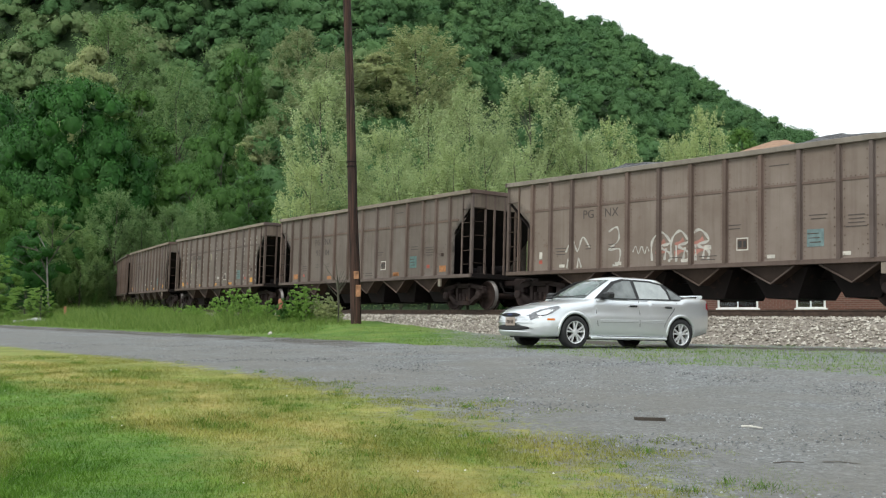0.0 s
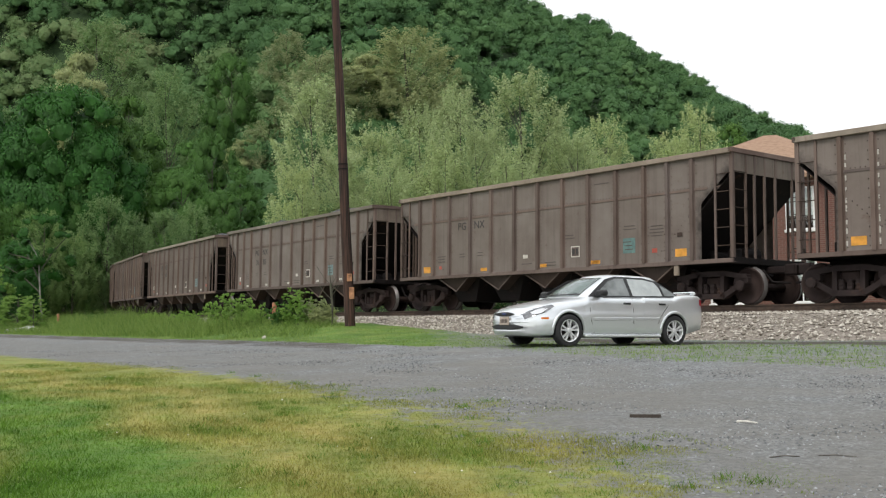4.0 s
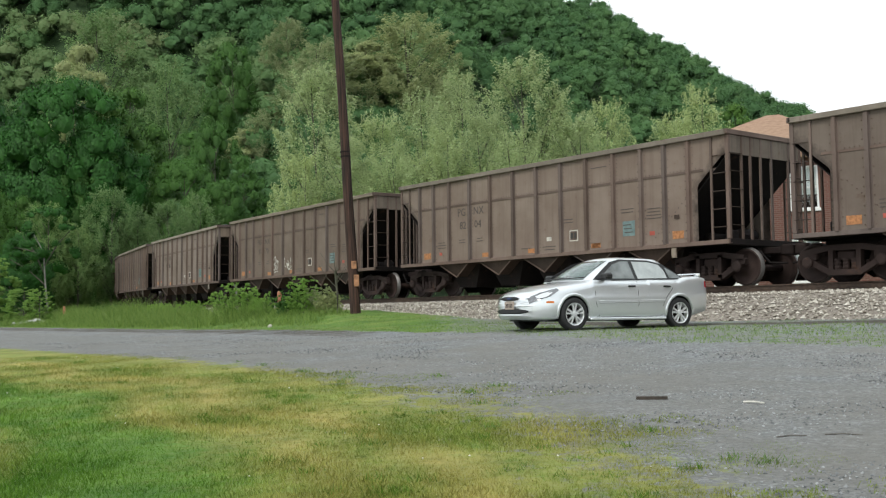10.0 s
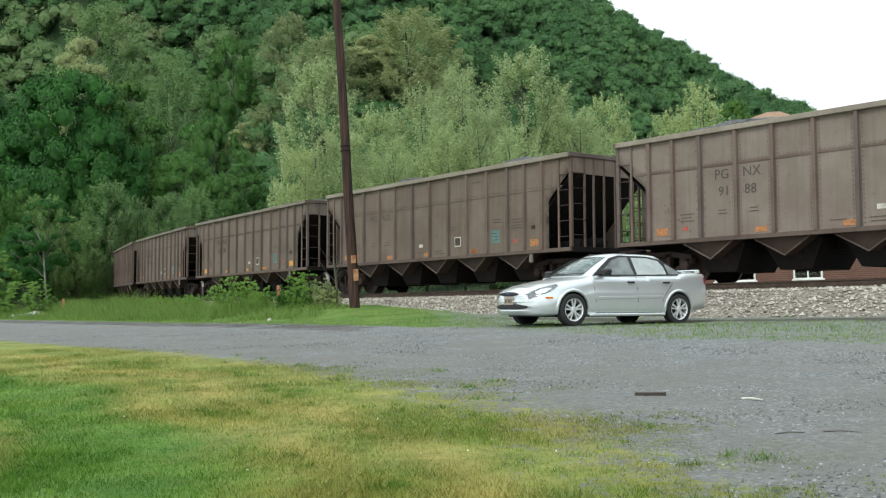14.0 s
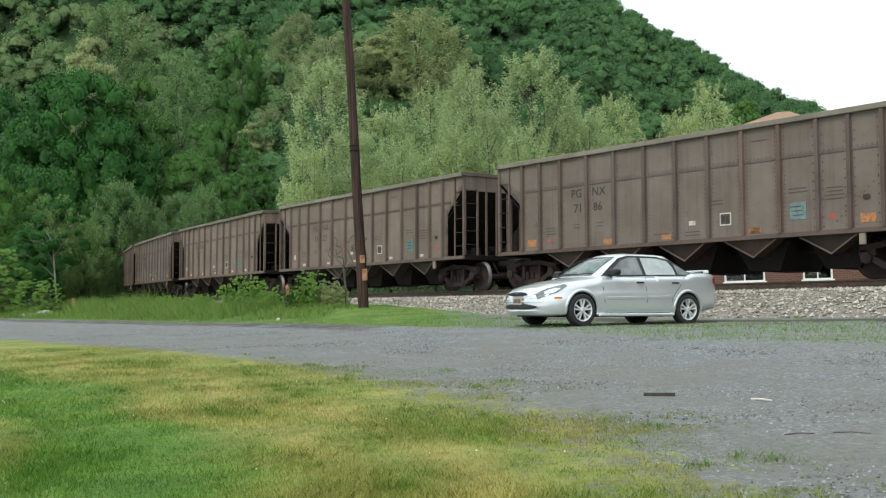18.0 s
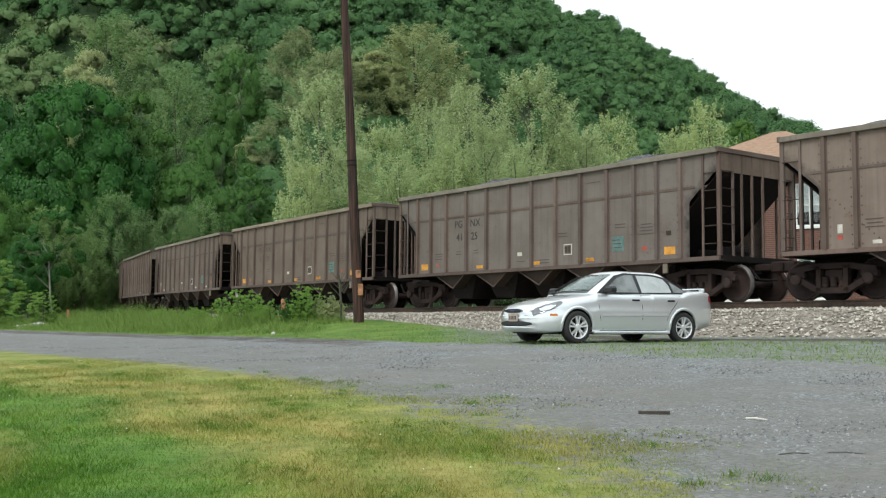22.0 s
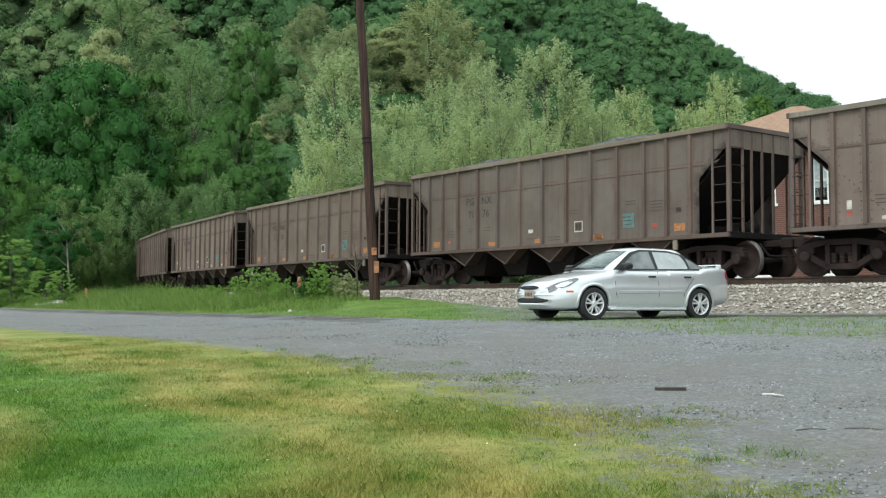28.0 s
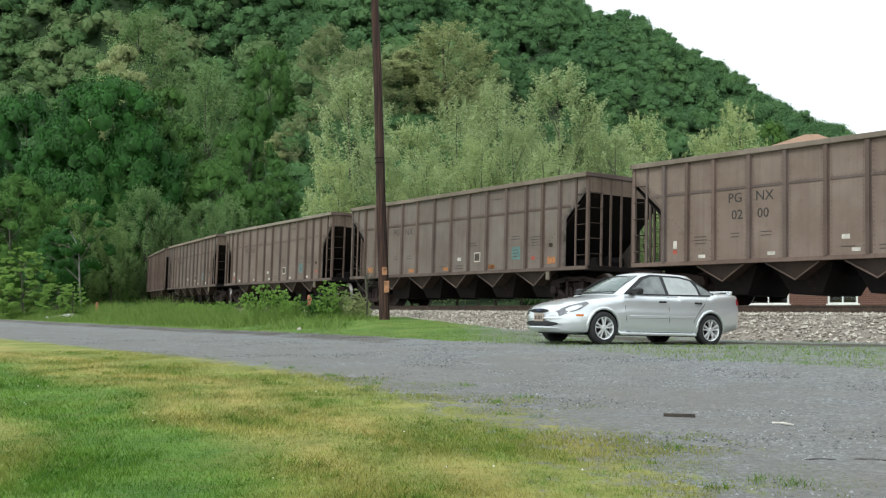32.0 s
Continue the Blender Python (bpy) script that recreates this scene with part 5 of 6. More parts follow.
    nose("grille_surround", M_CHROME, 0.325, 0.555, 0.655, 0.014, "chrome grille surround")
    nose("grille", M_TRIM, 0.30, 0.567, 0.643, 0.022, "black oval grille")
    nose("badge", M_BADGE, 0.085, 0.585, 0.628, 0.034, "dark blue oval badge")
    nose("lower_intake", M_TRIM, 0.52, 0.31, 0.415, 0.014, "black lower air intake")
    nose("intake_lip", M_SILVER, 0.54, 0.275, 0.312, 0.026)
    nose("bumper_strip", M_SILVER, 0.62, 0.445, 0.485, 0.018)
    bm = bmesh.new()
    bm_box(bm, 2.21, 2.225, -0.155, 0.155, 0.40, 0.555, 0.005)
    plate_ob = part("number_plate", bm, M_PLATE, car, "pale front number plate with illegible bars")
    for k in range(5):
        bm = bmesh.new()
        bm_box(bm, 2.2255, 2.228, -0.11 + k * 0.048, -0.08 + k * 0.048, 0.44, 0.51)
        part("plate_bar", bm, M_FADED, plate_ob)
    # tail
    bm = bmesh.new()
    bm_box(bm, -2.17, -2.05, -0.53, 0.53, 1.085, 1.11, 0.012)
    for y in (-0.5, 0.5):
        bm_box(bm, -2.14, -2.08, y - 0.06, y + 0.06, 1.04, 1.095, 0.01)
    part("boot_spoiler", bm, M_SILVER, car)
    bm = bmesh.new()
    bm_bar(bm, (1.02, 0.1, 0.99), (0.93, 0.66, 1.0), 0.012, 5)
    bm_bar(bm, (1.04, -0.5, 0.97), (0.98, 0.05, 1.0), 0.012, 5)
    part("wiper", bm, M_TRIM, car)
    bm = bmesh.new()
    bm_box(bm, -1.75, 1.8, -0.66, 0.66, 0.17, 0.25, 0.02)
    part("underbody", bm, M_TRIM, car)
    # wheels
    bt = bmesh.new()
    bm_lathe(bt, [(0.205, -0.085), (0.27, -0.098), (0.298, -0.085), (0.306, -0.05), (0.307, 0.05), (0.298, 0.085), (0.27, 0.098), (0.205, 0.085)], "y", 36, caps=False)
    tyre = finish("tyre", bt, M_TYRE, True)
    br = bmesh.new()
    bm_lathe(br, [(0.205, 0.082), (0.212, 0.09), (0.212, 0.096), (0.196, 0.09), (0.19, 0.02), (0.19, -0.08), (0.2, -0.082)], "y", 36, caps=False)
    bm_lathe(br, [(0.055, 0.03), (0.06, 0.075), (0.045, 0.088), (0.02, 0.09)], "y", 16)
    for k in range(5):
        for d in (-0.17, 0.17):
            a = k * 2 * math.pi / 5 + d + math.pi / 2
            b = k * 2 * math.pi / 5 + d * 1.3 + math.pi / 2
            p, q = Vector((math.cos(a) * 0.045, 0, math.sin(a) * 0.045)), Vector((math.cos(b) * 0.2, 0, math.sin(b) * 0.2))
            t = (q - p).normalized()
            s = Vector((-t.z, 0, t.x)) * 0.0135
            vs = [Vector(v) for v in (p - s, p + s, q + s * 1.2, q - s * 1.2)]
            lo, hi = [br.verts.new((v.x, 0.05, v.z)) for v in vs], [br.verts.new((v.x, 0.084, v.z)) for v in vs]
            br.faces.new(hi), br.faces.new(lo[::-1])
            for i in range(4):
                br.faces.new((lo[i], lo[(i + 1) % 4], hi[(i + 1) % 4], hi[i]))
    rim = finish("rim", br, M_ALLOY)
    bd = bmesh.new()
    bm_lathe(bd, [(0.16, 0.0), (0.165, 0.01), (0.165, 0.025), (0.1, 0.03)], "y", 20)
    bm_lathe(bd, [(0.215, -0.094), (0.215, -0.088), (0.1, -0.086)], "y", 20)
    disc = finish("wheel", bd, M_DARK)
    for sx in (-1.3075, 1.3075):
        for sg in (-1, 1):
            w = part("wheel", disc, None, car, at=pose(sx, sg * 0.745, 0.307, 0, 0, 0 if sg > 0 else 180))
            part("tyre", tyre, None, w, "black rubber tyre")
            part("rim", rim, None, w, "silver five-spoke alloy rim")


CAR_AT = pose(3.03, 20.9, 0.06, 0, -2.1, 210.5)
build_car()


# ---- trees ----
LEAF = {
    "spring": leaf_mat("spring_leaves", (0.28, 0.375, 0.15), (0.55, 0.64, 0.35), 0.5, 0.1),
    "pale": leaf_mat("pale_leaves", (0.14, 0.25, 0.09), (0.28, 0.40, 0.17), 0.5, 0.12),
    "mid": leaf_mat("mid_green_leaves", (0.036, 0.10, 0.018), (0.095, 0.215, 0.042), 0.28, 0.12),
    "dark": leaf_mat("dark_green_leaves", (0.014, 0.06, 0.009), (0.04, 0.15, 0.02), 0.2, 0.1),
    "olive": leaf_mat("olive_leaves", (0.03, 0.085, 0.016), (0.11, 0.225, 0.04), 0.22, 0.12),
    "tan": leaf_mat("tan_budding_leaves", (0.23, 0.28, 0.13), (0.42, 0.48, 0.25), 0.45, 0.12),
    "bright": leaf_mat("bright_young_leaves", (0.12, 0.24, 0.045), (0.29, 0.46, 0.10), 0.4, 0.12),
}
M_BARK = plain("grey_bark", (0.085, 0.082, 0.06), 0.95, vary=0.35, scale=3)


def leaf_faces(rng, c, d, soft, size, jitter):
    """Leaf triangles at the places c, lying roughly across d, each with its face to the side of its soft normal."""
    count = len(c)
    nrm = d + rng.normal(0, jitter, (count, 3)) + np.array([0, 0, 0.3])
    nrm /= np.linalg.norm(nrm, axis=1)[:, None]
    nrm = np.where(((nrm * soft).sum(1) < 0)[:, None], -nrm, nrm)
    u = np.cross(nrm, rng.normal(size=(count, 3)))
    u /= np.linalg.norm(u, axis=1)[:, None]
    v = np.cross(nrm, u)
    s = size * rng.uniform(0.5, 1.4, count)[:, None]
    k = np.stack([c - u * s * 0.9 - v * s * 0.5, c + u * s * 0.9 - v * s * 0.5, c + v * s], 1)
    return k.reshape(-1, 3), np.arange(count * 3).reshape(-1, 3), np.repeat(soft, 3, 0)


def bud():
    bm = bmesh.new()
    bmesh.ops.create_icosphere(bm, subdivisions=1, radius=1)
    bm.verts.index_update()
    got = np.array([v.co for v in bm.verts]), np.array([[v.index for v in f.verts] for f in bm.faces])
    bm.free()
    return got


BUD_V, BUD_F = bud()


def unit(v):
    return v / (np.linalg.norm(v, axis=1)[:, None] + 1e-6)


def leaf_cloud(rng, centres, radii, count, size, squash=0.8, jitter=0.6, mid=None, rough=0.12, lobe=0.6, fluff=0.15):
    """Leaves as small triangles scattered over the shells of many clumps;
    returns vertices, faces and the soft normals of the leafy mass (outwards from its clump and from mid)."""
    n = len(centres)
    mid = centres.mean(0) if mid is None else mid
    w = radii ** 2
    idx = rng.choice(n, count, p=w / w.sum())
    d = unit(rng.normal(size=(count, 3)))
    # leaves grow on the outer side of their clump
    o = unit(centres[idx] - mid)
    d = np.where(((d * o).sum(1) < -0.15)[:, None], -d, d)
    d[:, 2] = np.where(d[:, 2] < -0.4, -d[:, 2], d[:, 2])
    r = radii[idx] * rng.uniform(0.45, 1.0, count) ** 0.5 * rng.uniform(1.07 - fluff, 1.07 + fluff, count)
    c = centres[idx] + d * (r[:, None]) * np.array([1, 1, squash])
    soft = unit(d * lobe + unit(c - mid) * (1.1 - lobe) + np.array([0, 0, 0.1]) + rng.normal(0, rough, c.shape))
    v, f, q = leaf_faces(rng, c, d, soft, size, jitter)
    # the dense inner foliage of each clump
    bv = BUD_V[None] * rng.uniform(0.5, 0.86, (n, len(BUD_V), 1))
    bv = (centres[:, None] + bv * radii[:, None, None] * np.array([1, 1, squash])).reshape(-1, 3)
    bf = (BUD_F[None] + len(BUD_V) * np.arange(n)[:, None, None]).reshape(-1, 3)
    bq = unit(np.tile(BUD_V, (n, 1)) * lobe + unit(bv - mid) * (1.1 - lobe) + np.array([0, 0, 0.1]) + rng.normal(0, rough, bv.shape))
    return np.concatenate([v, bv]), np.concatenate([f, bf + len(v)]), np.concatenate([q, bq])


def spray_cloud(rng, n, w, h, z0, form, count, size):
    """Airy crown: leaves strung along steep sprays that reach up and out; also returns the sprays' ends."""
    u = rng.uniform(0, 1, n) ** 0.85
    half = np.array([crown_half(q, w, form) for q in u])
    a, q = rng.uniform(0, 6.283, n), np.sqrt(rng.uniform(0.12, 1, n))
    out = np.stack([np.cos(a), np.sin(a), np.zeros(n)], 1)
    lng = w * rng.uniform(0.10, 0.26, n)
    base = out * (half * q * 0.86)[:, None] + np.array([0, 0, 1.0]) * (z0 + (h - z0) * u * 0.9)[:, None]
    way = unit(out * rng.uniform(0.1, 0.75, n)[:, None] + np.array([0, 0, 1.0]) + rng.normal(0, 0.22, (n, 3)))
    tip = base + way * lng[:, None]
    tip[:, 2] = np.minimum(tip[:, 2], h)
    wgt = lng * (1.25 - 0.5 * u)
    idx = rng.choice(n, count, p=wgt / wgt.sum())
    t = rng.uniform(0, 1, count)
    off = rng.normal(0, 1, (count, 3)) * (w * 0.030 * (1.15 - 0.8 * t))[:, None]
    c = base[idx] + (tip - base)[idx] * t[:, None] + off
    mid = np.array([0, 0, z0 + (h - z0) * 0.3])
    d = unit(off)
    soft = unit(d * 0.4 + unit(c - mid) * 0.75 + np.array([0, 0, 0.15]) + rng.normal(0, 0.12, c.shape))
    return leaf_faces(rng, c, unit(c - mid), soft, size, 0.55), base, tip


def leaf_mesh(name, v, f, soft, mat=None):
    """A mesh of leaf triangles with their soft normals."""
    v, f = np.asarray(v, np.float32), np.asarray(f, np.int32)
    me = bpy.data.meshes.new(name)
    me.vertices.add(len(v)), me.loops.add(f.size), me.polygons.add(len(f))
    me.vertices.foreach_set("co", v.ravel())
    me.loops.foreach_set("vertex_index", f.ravel())
    me.polygons.foreach_set("loop_start", np.arange(0, f.size, 3, dtype=np.int32))
    me.polygons.foreach_set("use_smooth", np.ones(len(f), bool))
    me.update(calc_edges=True)
    me.normals_split_custom_set_from_vertices(np.asarray(soft, np.float32))
    if mat:
        me.materials.append(mat)
    return me


def crown_half(u, w, form):
    """Half width of a crown at the height share u."""
    if form == "round":
        return w / 2 * math.sqrt(max(0.02, 1 - (2 * u - 0.85) ** 2 / 1.4))
    if form == "oval":
        return w / 2 * math.sqrt(max(0.02, 1 - (2 * u - 0.8) ** 2 / 1.5)) * (1.0 if u < 0.8 else 1 - (u - 0.8) * 1.2)
    return w / 2 * (0.6 + 0.4 * math.sin(u * 3.0)) * min(1, (1.03 - u) * 4) ** 0.5


def crown_clumps(rng, n, w, h, z0, form, lo=0.085, hi=0.17):
    """Clump centres and radii filling a crown of width w from z0 to h."""
    cs, rs = [], []
    while len(cs) < n:
        u = rng.uniform(0, 1)
        half = crown_half(u, w, form)
        a, q = rng.uniform(0, 6.283), math.sqrt(rng.uniform(0.3, 1))
        r = w * rng.uniform(lo, hi) * (1.15 - 0.45 * u)
        cs.append((math.cos(a) * max(0, half - r * 0.6) * q, math.sin(a) * max(0, half - r * 0.6) * q, z0 + (h - z0 - r) * u))
        rs.append(r)
    return np.array(cs), np.array(rs)


def tree_proto(seed, w, h, z0, form, leaves, size, clumps, lo=0.0, hi=0.0):
    """Trunk-and-limbs mesh and crown mesh of one tree form; with no clump sizes the crown is airy."""
    rng = np.random.default_rng(seed)
    if hi:
        cs, rs = crown_clumps(rng, clumps, w, h, z0, form, lo, hi)
        crown = leaf_mesh("crown", *leaf_cloud(rng, cs, rs, leaves, size, 0.72, 0.5, np.array([0, 0, z0 + (h - z0) * 0.3]), fluff=0.32))
    else:
        got, base, cs = spray_cloud(rng, clumps, w, h, z0, form, leaves, size)
        crown = leaf_mesh("crown", *got)
    bm = bmesh.new()
    lean = rng.normal(0, 0.02 * h, 2)
    tr = [(0, 0, -0.6), (lean[0] * 0.3, lean[1] * 0.3, h * 0.3), (lean[0] * 0.7, lean[1] * 0.7, h * 0.6), (lean[0], lean[1], h * 0.93)]
    branch(bm, tr, 0.008 * h + 0.04, 0.02)
    for k in range(0, clumps, max(1, clumps // (22 if hi else 26))):
        c = cs[k]
        zb = max(z0 * 0.7, c[2] - (0.45 if hi else 1.3) * math.hypot(c[0], c[1]) - 0.8)
        t = min(1, zb / (h * 0.93))
        b = Vector((lean[0] * t, lean[1] * t, zb))
        e = Vector(c)
        branch(bm, [b, b.lerp(e, 0.5) + Vector((0, 0, 0.02 * h)), e], (0.0025 if hi else 0.0015) * h + 0.01, 0.008, 5)
    return finish("trunk", bm, M_BARK), crown


FORMS = {
    "tall": tree_proto(1, 7.6, 14, 0.8, "oval", 30000, 0.075, 260),
    "tall2": tree_proto(2, 7.2, 14, 0.6, "column", 30000, 0.075, 240),
    "oval": tree_proto(6, 8.0, 14, 0.8, "oval", 36000, 0.08, 110, 0.08, 0.15),
    "wide": tree_proto(3, 12, 13, 1.8, "round", 50000, 0.085, 170, 0.07, 0.125),
    "wide2": tree_proto(4, 10, 11, 0.8, "round", 36000, 0.08, 120, 0.08, 0.135),
    "small": tree_proto(5, 5, 7, 0.0, "round", 16000, 0.06, 160, 0.04, 0.09),
}
SIZES = {"tall": (7.6, 14), "tall2": (7.2, 14), "oval": (8.0, 14), "wide": (12, 13), "wide2": (10, 11), "small": (5, 7)}
LABEL = {"spring": "pale yellow-green tree in young spring leaf", "pale": "soft grey-green tree in young leaf", "mid": "full green broadleaf tree behind the railway", "dark": "deep green spreading maple-like tree",
         "olive": "olive-green rounded tree behind the railway", "tan": "tan-green budding tree on the slope", "bright": "bright fresh-green young roadside tree"}
CROWNS = {}


def plant(kind, x, y, top, width):
    """One tree whose crown top is at height top and whose crown is width across."""
    form = {"spring": ("tall", "tall2"), "pale": ("tall2", "tall"), "mid": ("wide2", "oval"), "dark": ("wide",), "olive": ("wide2",), "tan": ("tall", "oval"), "bright": ("small",)}[kind]
    z = z_at(x, y)
    if (top - z) / width > 1.5 and form[-1] == "wide2":
        form = ("oval",)
    form = random.choice(form)
    width = max(width * 1.25, (top - z) / 2.4)
    tr, cr = FORMS[form]
    if (form, kind) not in CROWNS:
        me = cr.copy()
        me.materials.clear()
        me.materials.append(LEAF[kind])
        CROWNS[(form, kind)] = me
    w, h = SIZES[form]
    sz, sw = max(0.3, (top - z) / h), width / w
    t = thing("tree", LABEL[kind], "tree", "trees behind the railway", at=Matrix.LocRotScale((x, y, z), Euler((0, 0, random.uniform(0, 6.28))), (sw, sw, sz)))
    part("trunk", tr, None, t)
    part("crown", CROWNS[(form, kind)], None, t)


# kind, x, y, height of the top, crown width
TREES = [
    ("dark", -33.6, 94.0, 22.6, 11.8),
    ("dark", -36.5, 92.0, 17.5, 8.0),
    ("dark", -30.5, 92.5, 18.0, 7.5),
    ("olive", -30.7, 97.0, 21.6, 6.8),
    ("olive", -44.9, 150.0, 33.2, 10.6),
    ("mid", -32.5, 90.0, 13.8, 5.4),
    ("mid", -29.9, 92.0, 14.9, 5.7),
    ("mid", -24.1, 96.0, 14.7, 7.0),
    ("pale", -27.2, 84.0, 10.7, 4.5),
    ("pale", -22.3, 84.0, 9.4, 3.9),
    ("pale", -25.7, 86.0, 9.3, 3.7),
    ("dark", -37.7, 95.0, 15.8, 6.7),
    ("mid", -35.0, 85.0, 10.5, 5.5),
    ("pale", -30.0, 78.0, 9.0, 3.4),
    ("dark", -30.2, 74.0, 6.5, 3.6),
    ("pale", -28.5, 80.0, 7.4, 3.5),
    ("mid", -29.4, 88.0, 7.2, 3.3),
    ("pale", -27.2, 90.0, 7.5, 2.9),
    ("mid", -28.5, 130.0, 24.2, 7.7),
    ("mid", -33.4, 138.0, 24.2, 8.2),
    ("pale", -46.5, 178.0, 42.8, 11.6),
    ("tan", -67.3, 195.0, 51.3, 12.7),
    ("pale", -69.0, 212.0, 61.9, 17.2),
    ("mid", -38.1, 190.0, 49.3, 9.3),
    ("tan", -28.7, 201.0, 55.0, 10.9),
    ("tan", -18.5, 163.0, 41.4, 13.2),
    ("tan", -11.7, 168.0, 42.3, 11.8),
    ("tan", -4.7, 169.0, 46.5, 15.6),
    ("spring", -9.3, 78.0, 18.6, 6.3),
    ("tan", -26.7, 162.0, 30.8, 8.8),
    ("spring", -9.5, 68.0, 10.6, 3.3),
    ("tan", -30.3, 162.0, 27.9, 8.8),
    ("spring", -6.5, 68.0, 11.4, 4.4),
    ("spring", -4.6, 72.0, 13.7, 4.7),
    ("spring", -1.5, 74.0, 15.4, 5.2),
    ("spring", 1.3, 80.0, 18.1, 5.6),
    ("spring", -3.1, 66.0, 10.6, 3.9),
    ("spring", 0.0, 68.0, 11.7, 4.4),
    ("spring", 2.9, 70.0, 13.4, 4.2),
    ("spring", 6.1, 76.0, 18.3, 6.6),
    ("spring", 8.4, 76.0, 15.3, 4.5),
    ("spring", 9.3, 72.0, 13.1, 3.5),
    ("spring", 12.6, 80.0, 15.3, 3.7),
    ("spring", 4.5, 66.0, 11.0, 4.3),
    ("spring", 15.8, 64.0, 13.0, 4.2),
    ("spring", 14.6, 66.0, 11.7, 2.5),
    ("olive", 19.7, 70.0, 13.1, 2.3),
    ("bright", -26.5, 60.0, 4.3, 3.0),
    ("bright", -23.7, 58.0, 2.1, 1.9),
    ("bright", -22.4, 57.0, 1.1, 1.4),
    ("mid", -36.4, 80.0, 11.4, 6.5),
    ("dark", -43.3, 98.0, 21.8, 10.6),
    ("mid", -19.4, 92.0, 12.1, 5.0),
    ("pale", -21.0, 88.0, 10.2, 4.3),
    ("mid", -18.6, 96.0, 14.6, 4.7),
]
for row in TREES:
    plant(*row)


# upper edge of the pale young stands: bearing and steepness seen from the lawn
STAND_B = [-0.5, -0.346, -0.281, -0.193, -0.106, -0.06, -0.02, 0.03, 0.06]
STAND_E = [0.31, 0.285, 0.262, 0.258, 0.24, 0.245, 0.25, 0.20, 0.0]


def far_woods():
    """The wooded hillside: rounded crowns of many small leaf clumps in one sheet of forest."""
    rng = np.random.default_rng(21)
    m = Mat("hill_leaves", 0.7)
    rel = m.noise(m.place(), 1.9, 6, 0.7)
    f = m.math("ADD", m.math("MULTIPLY", m.by_island(), 0.08), m.math("MULTIPLY", m.math("SUBTRACT", rel, 0.5), 0.55))
    f = m.math("ADD", f, m.math("MULTIPLY", m.attr("tone"), 0.9))
    m.bump(rel, 0.7, 0.5)
    c = m.ramp(f, [(0.05, (0.07, 0.16, 0.062)), (0.4, (0.115, 0.225, 0.08)), (0.7, (0.175, 0.265, 0.108)), (0.95, (0.24, 0.28, 0.135))])
    m.color(c)
    m.b.inputs["Specular IOR Level"].default_value = 0.2
    tr, mx = m.n.new("ShaderNodeBsdfTranslucent"), m.n.new("ShaderNodeMixShader")
    mx.inputs[0].default_value = 0.32
    m.l.new(c, tr.inputs["Color"])
    m.l.new(m.b.outputs[0], mx.inputs[1]), m.l.new(tr.outputs[0], mx.inputs[2])
    m.l.new(mx.outputs[0], m.n["Material Output"].inputs["Surface"])
    vs, fs, tone, soft, n0 = [], [], [], [], 0
    step = 7.4
    gx, gy = np.meshgrid(np.arange(-190, 150, step), np.arange(98, 345, step))
    x = gx.ravel() + rng.uniform(-3, 3, gx.size)
    y = gy.ravel() + rng.uniform(-3, 3, gx.size)
    # more trees on the steep slope and along the ridge
    ex = np.concatenate([rng.uniform(-150, 0, 420), rng.uniform(0.0, 0.36, 260) * 318])
    ey = np.concatenate([rng.uniform(150, 340, 420), rng.uniform(200, 335, 260)])
    x, y = np.concatenate([x, ex]), np.concatenate([y, ey])
    side, stat = to_line(x, y)
    keep = (side > 9) & (x / y > -0.48) & (x / y < 0.43)
    x, y = x[keep], y[keep]
    z = ground_z(x, y)
    for a, b, c0 in zip(x, y, z):
        left = a / b < 0.02
        w = rng.uniform(7.5, 13) if left else rng.uniform(6, 10.5)
        h = rng.uniform(9, 14.5) if left else rng.uniform(7, 12.5)
        nl = 14
        dirs = rng.normal(size=(nl, 3))
        dirs[:, 2] = np.abs(dirs[:, 2]) - 0.2
        dirs = unit(dirs)
        rs = w * rng.uniform(0.13, 0.24, nl)
        cs = dirs * np.array([w / 2, w / 2, h * 0.5]) * rng.uniform(0.6, 0.85, (nl, 1)) + np.array([0, 0, h * 0.42])
        base = np.array([a, b, c0 - 2.0])
        near = b < 150
        # pale young stands on the lower slope, dark woods above and to the right
        up = (c0 + h * 0.6 - 2.0) / b
        edge = np.interp(a / b, STAND_B, STAND_E)
        stand = noise.noise((a * 0.03, b * 0.03, 7))
        if up > edge:
            k = rng.normal(0.22, 0.09) + 0.1 * stand
        elif up > 0.185:
            k = rng.normal(0.60, 0.11) + 0.25 * stand
        else:
            k = rng.normal(0.26, 0.10) + 0.1 * stand
        hidden = up > 0.34 or b > 338
        n, sz = (1300, 0.019) if near else (200, 0.05) if hidden else (760, 0.026)
        v, f, q = leaf_cloud(rng, cs + base, rs, n, sz * w, 0.8, 0.5, base + np.array([0, 0, h * 0.25]), 0.05, 0.4, 0.42 if k > 0.45 else 0.2)
        vs.append(v)
        soft.append(q)
        fs.append(f + n0)
        n0 += len(v)
        tone.append(np.full(len(v), np.clip(k, 0, 1), np.float32))
    me = leaf_mesh("far_woods", np.concatenate(vs), np.concatenate(fs), np.concatenate(soft), m.m)
    at = me.attributes.new("tone", "FLOAT", "POINT")
    at.data.foreach_set("value", np.concatenate(tone))
    tagged(new("far_woods", me), "dense mixed green forest covering the hillside", "forest", kind="stuff")


far_woods()


